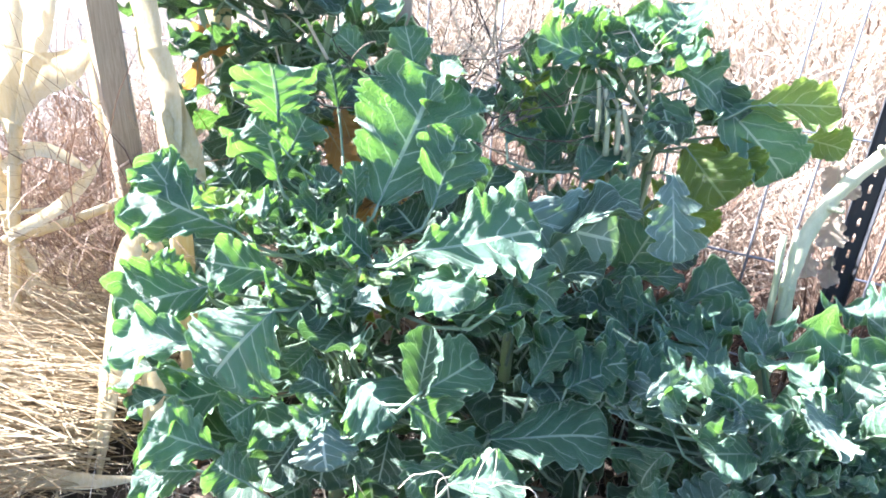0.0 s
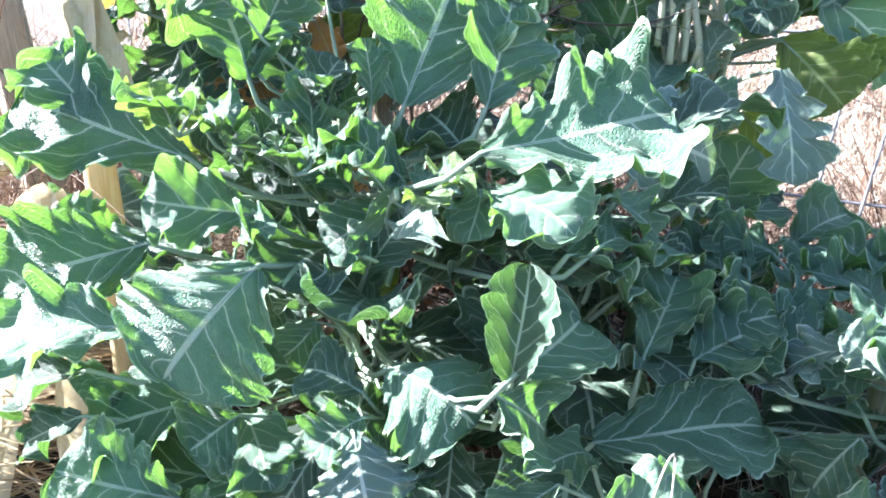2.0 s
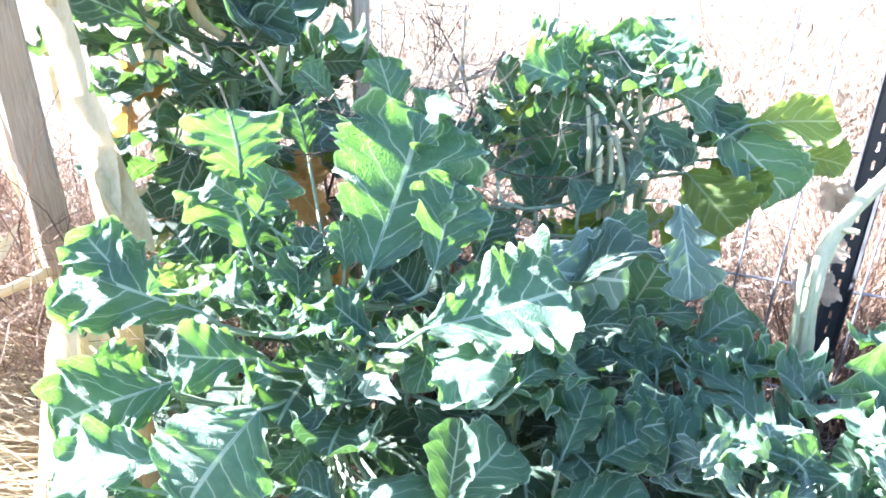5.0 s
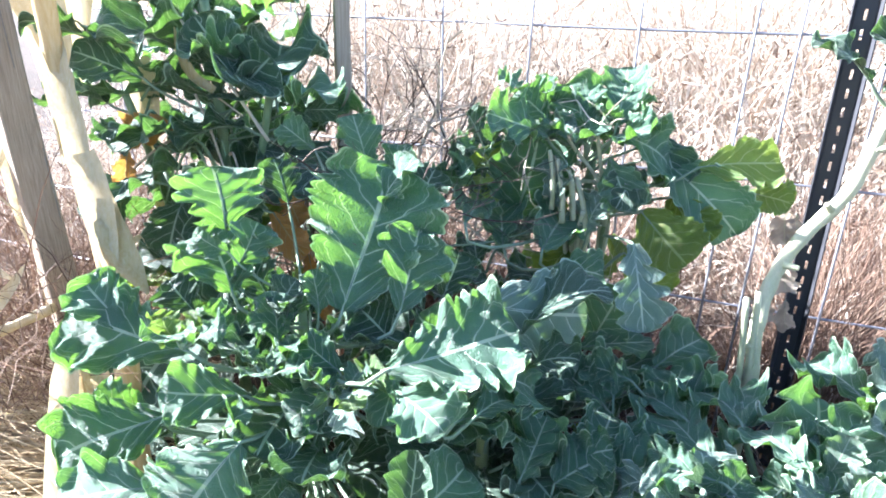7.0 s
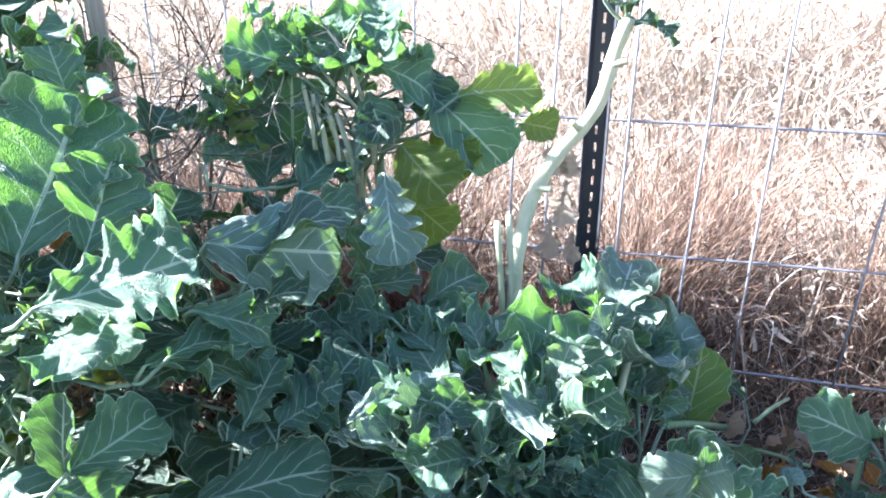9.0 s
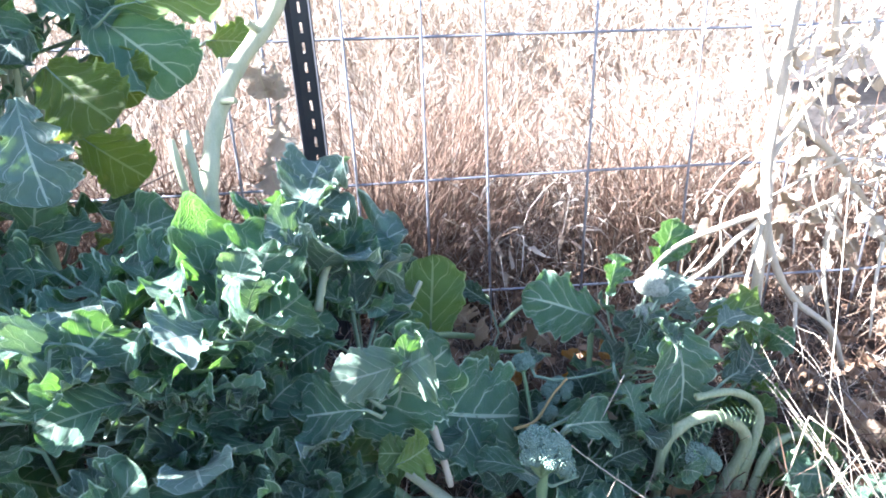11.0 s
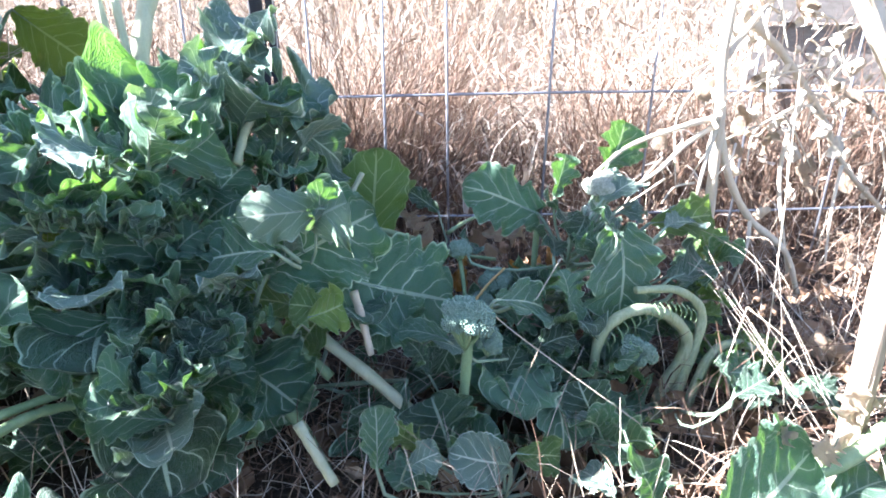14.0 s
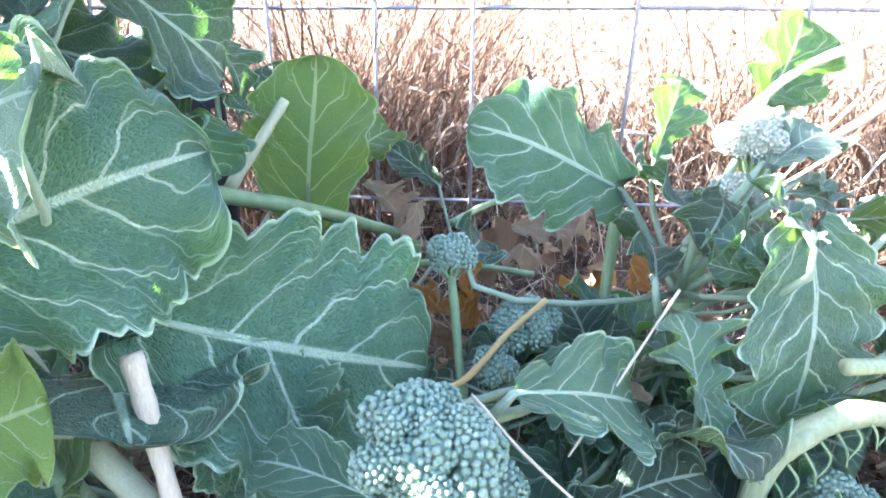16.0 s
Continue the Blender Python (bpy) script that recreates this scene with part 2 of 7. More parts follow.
PLANK = fibre_material("grey_plank", ((0.2, (0.16, 0.14, 0.12)), (0.6, (0.3, 0.27, 0.24)), (0.9, (0.42, 0.39, 0.35))), scale=(2, 30, 30), island=False, rough=0.9)
BARK = fibre_material("dead_twig_bark", ((0.2, (0.07, 0.05, 0.04)), (0.6, (0.16, 0.125, 0.1)), (0.9, (0.3, 0.25, 0.2))))
LITTER = fibre_material("leaf_litter", ((0.1, (0.12, 0.07, 0.045)), (0.4, (0.26, 0.16, 0.1)), (0.65, (0.42, 0.29, 0.19)), (0.9, (0.56, 0.43, 0.3))), thin=0.15)
SOIL = soil_material()
WIRE = metal_material("galvanised_wire", (0.33, 0.34, 0.38), 0.4, 0.8, 0.25)
POST = metal_material("dark_painted_steel", (0.034, 0.036, 0.042), 0.36, 0.0, 0.12)


# ---- mesh helpers ----
class Shape:
    """Points, faces and leaf coordinates, gathered for one mesh."""

    def __init__(self):
        self.v, self.f, self.uv = [], [], []

    def tube(self, pts, radii, sides=6, cap=True):
        pts = [Vector(p) for p in pts]
        base, side = len(self.v), None
        for i, p in enumerate(pts):
            d = (pts[min(i + 1, len(pts) - 1)] - pts[max(i - 1, 0)]).normalized()
            if side is None:
                side = d.orthogonal().normalized()
            side = (side - d * side.dot(d)).normalized()
            other = d.cross(side)
            r = radii[i] if hasattr(radii, "__len__") else radii
            for k in range(sides):
                a = 2 * math.pi * k / sides
                self.v.append(p + (side * math.cos(a) + other * math.sin(a)) * r)
        for i in range(len(pts) - 1):
            for k in range(sides):
                a, b = base + i * sides + k, base + i * sides + (k + 1) % sides
                self.f.append((a, b, b + sides, a + sides))
        if cap:
            self.f.append(tuple(base + k for k in reversed(range(sides))))
            self.f.append(tuple(base + (len(pts) - 1) * sides + k for k in range(sides)))

    def box(self, lo, hi, m=None):
        base = len(self.v)
        for z in (lo[2], hi[2]):
            for x, y in ((lo[0], lo[1]), (hi[0], lo[1]), (hi[0], hi[1]), (lo[0], hi[1])):
                p = Vector((x, y, z))
                self.v.append(m @ p if m else p)
        for q in ((3, 2, 1, 0), (4, 5, 6, 7), (0, 1, 5, 4), (1, 2, 6, 5), (2, 3, 7, 6), (3, 0, 4, 7)):
            self.f.append(tuple(base + k for k in q))

    def mesh(self, name, mat, smooth=True):
        me = bpy.data.meshes.new(name)
        me.from_pydata(self.v, [], self.f)
        if self.uv:
            layer = me.uv_layers.new(name="UVMap")
            idx = np.empty(len(me.loops), dtype=np.int32)
            me.loops.foreach_get("vertex_index", idx)
            layer.data.foreach_set("uv", np.asarray(self.uv, dtype=np.float32)[idx].ravel())
        me.materials.append(mat)
        if smooth:
            me.polygons.foreach_set("use_smooth", [True] * len(me.polygons))
        me.update()
        return me


def part(name, shape, mat, parent=None, label="", smooth=True):
    ob = new(name, shape.mesh(name, mat, smooth))
    if parent:
        ob.parent = parent
        ob.matrix_parent_inverse = Matrix.Translation(-parent.location)
    return tagged(ob, label) if label else ob


def thing(name, at, label, category, group="", kind=""):
    ob = new(name)
    ob.empty_display_size = 0.05
    ob.location = at
    return tagged(ob, label, category, group, kind)


def curve(points, steps=8):
    """A smooth line through the points (Catmull-Rom)."""
    p = [Vector(q) for q in points]
    p = [p[0] * 2 - p[1]] + p + [p[-1] * 2 - p[-2]]
    out = []
    for i in range(1, len(p) - 2):
        for k in range(steps):
            t = k / steps
            a, b, c, d = p[i - 1], p[i], p[i + 1], p[i + 2]
            out.append(0.5 * ((2 * b) + (c - a) * t + (2 * a - 5 * b + 4 * c - d) * t * t + (3 * b - a - 3 * c + d) * t ** 3))
    return out + [p[-2]]


def taper(a, b, n):
    return [a + (b - a) * i / (n - 1) for i in range(n)]


RNG = np.random.RandomState(7)


def blade(width, length, droop, cup, ruffle, lobes, twist, seed, nu=84, nv=6, waves=5.0, base=0.0):
    """A leaf blade along +y, face up: broad and round-ended, cut into rounded lobes, scalloped and crimped at the margin. Returns points (rows along the midrib) and the midrib line."""
    r = np.random.RandomState(seed)
    k = np.linspace(0, 1, nu)
    u = 1 - (1 - k) ** 1.35
    v = np.linspace(-1, 1, 2 * nv + 1)
    v = np.sign(v) * np.abs(v) ** 0.75
    rise = 0.55 + 0.25 * r.rand()
    back = 0.15 + 0.55 * max(base - 0.1, 0)
    outline = ((base + (1 - base) * u) ** rise if base < 0.1 else u ** 0.4) * (1 - u ** ((3.0 if base < 0.1 else 1.9) + 1.6 * r.rand())) ** (0.5 if base < 0.1 else 0.6)
    outline /= outline.max()
    pts = np.zeros((nu, len(v), 3))
    ang = droop * u ** 1.25 + 0.1 * np.sin(5 * u + r.rand() * 6)
    dy, dz = np.cos(ang), -np.sin(ang)
    du = np.diff(u)
    my = np.concatenate(([0], np.cumsum((dy[1:] + dy[:-1]) / 2 * du))) * length
    mz = np.concatenate(([0], np.cumsum((dz[1:] + dz[:-1]) / 2 * du))) * length
    mx = 0.03 * length * np.sin(3.0 * u + r.rand() * 6) * u
    tipped = np.clip((1 - u) / 0.1, 0, 1)
    deep = min(0.08 + 1.7 * lobes, 0.8)
    for s in (0, 1):
        ph = r.rand(9) * 6.28
        n = max(2.5, waves * (0.6 + 0.3 * r.rand()))
        run = n * (u ** (0.8 + 0.4 * r.rand())) + 0.12 * np.sin(9 * u + ph[7]) + ph[0]
        grow = np.interp(run, np.arange(int(ph[0]), int(ph[0]) + 16), 0.45 + 1.1 * r.rand(16))
        hump = np.sqrt(np.sin(np.pi * run) ** 2 + 0.03)
        lob = 1 + deep * grow * (hump ** 0.5 - 0.84)
        small = n * (2.5 + 0.8 * r.rand())
        teeth = np.pi * small * u ** 0.9 + ph[1] + 0.9 * np.sin(7 * u + ph[2])
        frill = (np.sin(teeth) ** 2 + 0.05) ** 0.35
        frill = 0.7 + (frill - 0.7) * np.interp(u * 9, np.arange(11), 0.25 + 1.3 * r.rand(11))
        lob = np.clip(lob + (0.09 + 0.4 * min(ruffle, 0.15)) * (frill - 0.7), 0.22, 1.4)
        lob = 1 + (lob - 1) * (0.4 + 0.6 * tipped)
        reach = 0.07 * (frill - 0.5) + 0.16 * lobes * (hump - 0.6)
        for j, vv in enumerate(v):
            if (vv < 0) != (s == 0):
                continue
            a = abs(vv)
            half = width / 2 * outline * (lob * a + (1 - a)) * a
            wob = 1.6 * np.sin(3.5 * u + ph[7])
            wave = 1.25 * ruffle * width * (0.9 * a ** 2 * np.sin(waves * 2.6 * u + ph[4]) + 0.55 * a ** 3 * np.cos(6.283 * run + ph[5] * 0.3) + 0.45 * a ** 4 * np.sin(waves * 5.2 * u + ph[5] + wob) + 0.3 * a ** 5 * np.sin(teeth + 0.7 * np.sin(5 * u + ph[6])))
            wave *= np.sqrt(np.clip(outline, 0, 1))
            pucker = 0.014 * width * np.cos(6.28 * 5 * (u - 0.36 * a)) * (1 - a) * a * 4
            curl = 0.34 * ruffle * width * np.clip(a - 0.75, 0, 1) / 0.25 * np.sin(4 * u + ph[8])
            up = cup * half * a + wave + pucker + curl
            out = half * np.sqrt(np.clip(1 - (cup * a) ** 2 * 0.5, 0.3, 1)) * np.sign(vv)
            tw = twist * (u - 0.3)
            ox, oz = out * np.cos(tw) - up * np.sin(tw), out * np.sin(tw) + up * np.cos(tw)
            fwd = length * (0.1 * a * (1 - u) - back * a * np.exp(-u / (0.1 + 0.4 * back - 0.06)) * outline ** 0.3) + 0.5 * width * reach * a ** 3 * (1 - tipped)
            pts[:, j, 0] = mx + ox
            pts[:, j, 1] = my + fwd * dy - oz * dz
            pts[:, j, 2] = mz + fwd * dz + oz * dy
    rib = np.stack([mx, my, mz], 1)
    return pts, rib, u, v


LEAVES = [0]


def leaf(plant, at, tip, width, face=(0, -0.3, 1), droop=0.9, cup=0.25, ruffle=0.11, lobes=0.16, twist=0.0, mat=None, root=None, waves=5.0,
         rib=0.0022, label="", base=0.04, name="leaf"):
    """One leaf: its blade runs from at to tip, faces face, and hangs on a stalk from root (a point of the stem)."""
    LEAVES[0] += 1
    seed = LEAVES[0] * 17 + 3
    at, tip, face = Vector(at), Vector(tip), Vector(face)
    over = 1 - 1.55 * width / (tip - at).length
    if over > 0:
        at, tip = at.lerp(tip, over * 0.5), tip.lerp(at, over * 0.5)
    nu, nv = (100, 7) if width > 0.125 else (84, 6) if (tip - at).length > 0.075 or width > 0.085 else (52, 4)
    pts, mid, u, v = blade(1.0, 1.0, droop, cup, ruffle, lobes, twist, seed, nu, nv, waves, base)
    chord = Vector(mid[-1])
    size = (tip - at).length / chord.length
    pts, mid, u, v = blade(width / size, 1.0, droop, cup, ruffle, lobes, twist, seed, nu, nv, waves, base)
    chord = Vector(mid[-1])
    # local axes of the bent blade: chord, side (x), normal
    ly = chord.normalized()
    lz = Vector((1, 0, 0)).cross(ly).normalized()
    lx = ly.cross(lz)
    wy = (tip - at).normalized()
    wx = wy.cross(face)
    wx = wx.normalized() if wx.length > 1e-4 else wy.orthogonal().normalized()
    wz = wx.cross(wy)
    local, world_m = Matrix((lx, ly, lz)).transposed(), Matrix((wx, wy, wz)).transposed()
    turn = world_m @ local.transposed() * size
    turn_np = np.array(turn)
    nu, nw = pts.shape[:2]
    flat = pts.reshape(-1, 3) @ turn_np.T + np.array(at)
    sh = Shape()
    sh.v = [tuple(p) for p in flat]
    for i in range(nu - 1):
        for j in range(nw - 1):
            a = i * nw + j
            sh.f.append((a, a + 1, a + nw + 1, a + nw))
    sh.uv = [(uu, vv) for uu in u for vv in v]
    ob = part(name, sh, mat or BLUE, plant, label)
    rib = min(rib, 0.016 * (tip - at).length + 0.0005)
    line = [Vector(turn @ Vector(p)) + at - wz * rib * 0.75 for p in mid[:-1:2]]
    stalk = []
    if root is not None:
        root = Vector(root)
        lead = (line[1] - line[0]).normalized()
        mid_p = at - lead * (at - root).length * 0.3 - Vector((0, 0, 0.25 * (at - root).length))
        stalk = [root.lerp(mid_p, 0.55 * k / 3) * (1 - k / 5) + (root.lerp(mid_p, k / 4)).lerp(at, k / 5) * (k / 5) for k in range(5)]
    full = stalk + line
    radii = [rib * 1.45] * len(stalk) + taper(rib * 1.1, rib * 0.12, len(line))
    rb = Shape()
    rb.tube(full, radii, 6)
    part("midrib", rb, RIB, ob)
    return ob


# ---- ground ----
def fence_y(x):
    return 1.584 - 0.333 * (x - 1.077)


def ground_z(x, y):
    return 0.02 * noise.noise((x * 3.1, y * 3.1, 0.3)) + 0.012 * noise.noise((x * 11, y * 11, 1.7)) - 0.015


def ground():
    xs = [-400, -120, -40, -15, -8, -5] + [-4 + 0.08 * i for i in range(120)] + [5.8, 8, 12, 20, 50, 150, 400]
    ys = [-400, -100, -30, -10, -5, -3, -2] + [-1.5 + 0.08 * i for i in range(100)] + [6.8, 8, 12, 20, 50, 150, 400]
    sh = Shape()
    for y in ys:
        for x in xs:
            sh.v.append((x, y, ground_z(x, y)))
    n = len(xs)
    for j in range(len(ys) - 1):
        for i in range(n - 1):
            a = j * n + i
            sh.f.append((a, a + 1, a + n + 1, a + n))
    ob = new("ground", sh.mesh("ground", SOIL))
    tagged(ob, "bare brown garden soil under straw and dead leaves", "ground", kind="structure")


ground()


def strands(name, mat, count, place, length, width, lean, curl, seed, label, category, steps=5, way=None):
    """Many thin dry blades in one mesh. place(r): root; lean, curl: spread from upright and bend."""
    r = np.random.RandomState(seed)
    sh = Shape()
    for _ in range(count):
        x, y, z, k = place(r)
        ln = (length[0] + (length[1] - length[0]) * r.rand()) * k
        w = width[0] + (width[1] - width[0]) * r.rand() ** 2
        az, el = (way[0] + way[1] * r.randn(), abs(r.randn()) * way[2]) if way else (r.rand() * 6.283, math.pi / 2 - abs(r.randn()) * lean)
        d = Vector((math.cos(az) * math.cos(el), math.sin(az) * math.cos(el), math.sin(el)))
        bend = Vector(r.randn(3)) * curl
        bend.z -= curl * 0.8
        side = d.cross(Vector((0, 0, 1)) + Vector(r.randn(3)) * 0.5).normalized()
        p = Vector((x, y, z))
        b0 = len(sh.v)
        for i in range(steps):
            t = i / (steps - 1)
            ww = w * (1 - t) ** 0.6 + 0.0003
            sh.v += [p - side * ww, p + side * ww]
            d = (d + bend / steps + Vector(r.randn(3)) * curl * 0.14).normalized()
            p = p + d * ln / (steps - 1)
            if p.z < 0.005:
                p.z = 0.005 + 0.01 * r.rand()
        for i in range(steps - 1):
            a = b0 + 2 * i
            sh.f.append((a, a + 1, a + 3, a + 2))
    ob = new(name, sh.mesh(name, mat))
    return tagged(ob, label, category, kind="stuff")


def behind_fence(lo, hi, tall):
    def place(r):
        x = -2.2 + 7.0 * r.rand()
        d = lo + (hi - lo) * r.rand() ** 1.3
        if noise.noise((x * 2.3, d * 1.2, 9.0)) < -0.18 and r.rand() < 0.75:
            x += 0.25
        return x, fence_y(x) + d, 0.0, 0.75 + tall * min(d, 2.5) * (0.5 + 0.5 * noise.noise((x * 1.6, d * 1.6, 5.0)))
    return place


def behind_fence_high(r):
    x = -2.2 + 7.0 * r.rand()
    d = 0.1 + 2.6 * r.rand() ** 1.2
    return x, fence_y(x) + d, (0.15 + 0.35 * d) * (0.3 + 1.1 * r.rand()), 1.0


def in_the_tangle(r):
    """Roots of broken and fallen straw, higher up the farther from the fence, in uneven heaps."""
    x = -2.2 + 7.0 * r.rand()
    d = 0.28 + 2.7 * r.rand() ** 1.2
    heap = 0.5 + noise.noise((x * 2.1, d * 1.7, 3.0)) + 0.5 * noise.noise((x * 6.0, d * 5.0, 8.0))
    return x, fence_y(x) + d, (0.04 + 0.42 * min(d, 1.6)) * r.rand() * (0.2 + 1.4 * max(heap, 0.0)), 1.0


strands("dry_grass", STRAW, 11000, behind_fence(0.5, 3.4, 0.4), (0.3, 0.85), (0.0007, 0.003), 0.42, 1.1, 11, "tall bleached dry grass and weeds behind the wire fence", "dry grass", 8)
strands("fallen_straw", STRAW, 15000, in_the_tangle, (0.1, 0.42), (0.0008, 0.0036), 0.95, 1.5, 21, "bleached straw fallen and tangled behind the wire fence", "dry grass", 7)
# real russet weeds; their dark tone also stands in for shade at the fence
strands("dry_weeds", RUSSET, 14000, behind_fence(0.1, 1.3, 0.2), (0.12, 0.45), (0.0008, 0.0026), 0.55, 1.3, 12, "russet tangled dead weeds along the wire fence", "dry weeds", 8)
CLUMPS = ((0.05, 0.08, 0.2), (0.25, 0.06, 0.16), (-0.15, 0.1, 0.2), (1.16, 0.12, 0.14), (1.28, 0.3, 0.12), (0.66, 0.25, 0.2), (1.5, 0.5, 0.16), (1.95, 0.35, 0.2), (2.4, 0.3, 0.25), (0.2, 0.4, 0.2), (-0.4, 0.5, 0.25), (1.75, 1.1, 0.25), (2.9, 0.6, 0.3), (0.9, 1.0, 0.25), (0.0, 1.2, 0.3))


def weed_clump(r):
    x, d, q = CLUMPS[r.randint(len(CLUMPS))]
    x, d = x + q * r.randn() * 0.5, abs(d + q * r.randn() * 0.5) + 0.03
    return x, fence_y(x) + d, 0.0, 0.6 + 0.5 * r.rand()


strands("weed_clumps", RUSSET, 8500, weed_clump, (0.35, 0.85), (0.0008, 0.0022), 0.2, 0.8, 18, "upright clumps of reddish-brown dead weeds behind the fence", "dry weeds", 8)
strands("curled_dry_leaves", STRAW, 5500, behind_fence_high, (0.04, 0.16), (0.002, 0.009), 1.2, 2.6, 16, "curled dry leaves hanging in the dead weeds", "dry weeds", 6)
strands("russet_curled_leaves", RUSSET, 3500, behind_fence_high, (0.04, 0.16), (0.002, 0.008), 1.2, 2.4, 19, "curled brown leaves hanging in the dead weeds", "dry weeds", 6)
strands("far_dry_grass", STRAW, 9000, behind_fence(2.6, 6.5, 0.5), (0.9, 1.5), (0.004, 0.011), 0.3, 0.9, 13, "pale field of tall dry grass", "dry grass", 6)


def straw_mat(r):
    return -1.9 + 1.5 * r.rand(), 0.2 + 2.0 * r.rand(), 0.02 + 0.1 * r.rand(), 1.0


strands("straw_mat", GOLD, 9000, straw_mat, (0.25, 0.6), (0.0006, 0.0016), 1.35, 0.35, 14, "matted pale straw lying flat on the soil", "straw", 7, (math.pi + 0.3, 0.6, 0.22))


strands("combed_straw", GOLD, 2600, lambda r: (-0.85 + 0.5 * r.rand(), 0.85 + 0.6 * r.rand(), 0.02 + 0.2 * r.rand(), 1.0), (0.3, 0.7), (0.0006, 0.0014), 1.25, 0.3, 22, "long pale straw combed flat beside the corn stalks", "straw", 8, (math.pi + 0.15, 0.3, 0.2))
strands("russet_straw", RUSSET, 4000, lambda r: (-1.3 + 0.85 * r.rand(), 1.25 + 0.75 * r.rand(), 0.02 + 0.5 * r.rand() ** 2, 1.0), (0.2, 0.5), (0.0006, 0.0016), 0.9, 0.9, 17, "russet dead grass tangled beside the corn stalks", "dry grass", 7)


def bed_litter(r):
    return -0.4 + 3.2 * r.rand(), 0.1 + 1.6 * r.rand(), 0.01 + 0.03 * r.rand(), 1.0


strands("brown_litter", RUSSET, 9000, lambda r: (0.8 + 2.0 * r.rand(), 0.25 + 1.25 * r.rand(), 0.006 + 0.05 * r.rand() ** 2, 1.0), (0.04, 0.16), (0.0005, 0.0016), 1.4, 1.2, 23, "matted brown dead stems on the garden bed", "straw", 5)
strands("straw_litter", STRAW, 6500, bed_litter, (0.05, 0.2), (0.0003, 0.0008), 1.4, 0.5, 15, "loose straw and dry stems on the garden bed", "straw", 5)


# ---- wire fence ----
def wire_fence():
    f = thing("wire_fence", (1.077, 1.584, 0), "galvanised welded wire mesh fence of wide openings", "fence")
    for z in (0.13, 0.40, 0.70, 1.02, 1.33):
        sh = Shape()
        pts = [(x, fence_y(x) + 0.004 * math.sin(x * 5 + z), z + 0.006 * math.sin(x * 2.3 + z * 9)) for x in [-2.4 + 0.2 * i for i in range(38)]]
        sh.tube(pts, 0.003, 6)
        part("line_wire", sh, WIRE, f)
    xs = [-2.2, -1.98, -1.76, -1.54, -1.32, -1.1, -0.88, -0.66, -0.45, -0.24, -0.03, 0.185, 0.393, 0.631, 0.85, 0.93, 1.085, 1.235, 1.357, 1.574, 1.785, 2.0, 2.21, 2.43, 2.64, 2.86, 3.07, 3.3, 3.52, 3.75, 3.97, 4.2]
    for i, x in enumerate(xs):
        sh = Shape()
        lean = 0.012 * math.sin(i * 2.7)
        sh.tube([(x + lean * (z - 0.7), fence_y(x) - 0.005, z) for z in (-0.05, 0.3, 0.7, 1.0, 1.36)], 0.003, 6)
        part("stay_wire", sh, WIRE, f)


wire_fence()


def steel_post():
    """A slotted channel post: web with punched slots, two flanges turned to the camera's side."""
    p = thing("fence_post", (1.0, 1.525, 0), "dark painted steel channel fence post with punched slots", "fence post")
    m = pose(1.008, 1.525, 0, 0, 0, math.degrees(math.atan(-0.333)) - 4) @ pose(0, 0, 0, 0, -0.8, 0)
    web = Shape()
    top, pitch, slot = 1.22, 0.036, 0.019
    for x0, x1 in ((-0.017, -0.0026), (0.0026, 0.017)):
        web.box((x0, -0.0012, -0.1), (x1, 0.0012, top), m)
    z = 0.02
    while z < top:
        web.box((-0.0026, -0.0012, z), (0.0026, 0.0012, z + pitch - slot), m)
        z += pitch
    part("web", web, POST, p, smooth=False)
    for s in (-1, 1):
        fl = Shape()
        mm = m @ pose(s * 0.017, 0, 0, 0, 0, -s * 62)
        fl.box((0, -0.0012, -0.1), (s * 0.016, 0.0012, top), mm) if s > 0 else fl.box((-0.016, -0.0012, -0.1), (0, 0.0012, top), mm)
        part("flange", fl, POST, p, smooth=False)


steel_post()


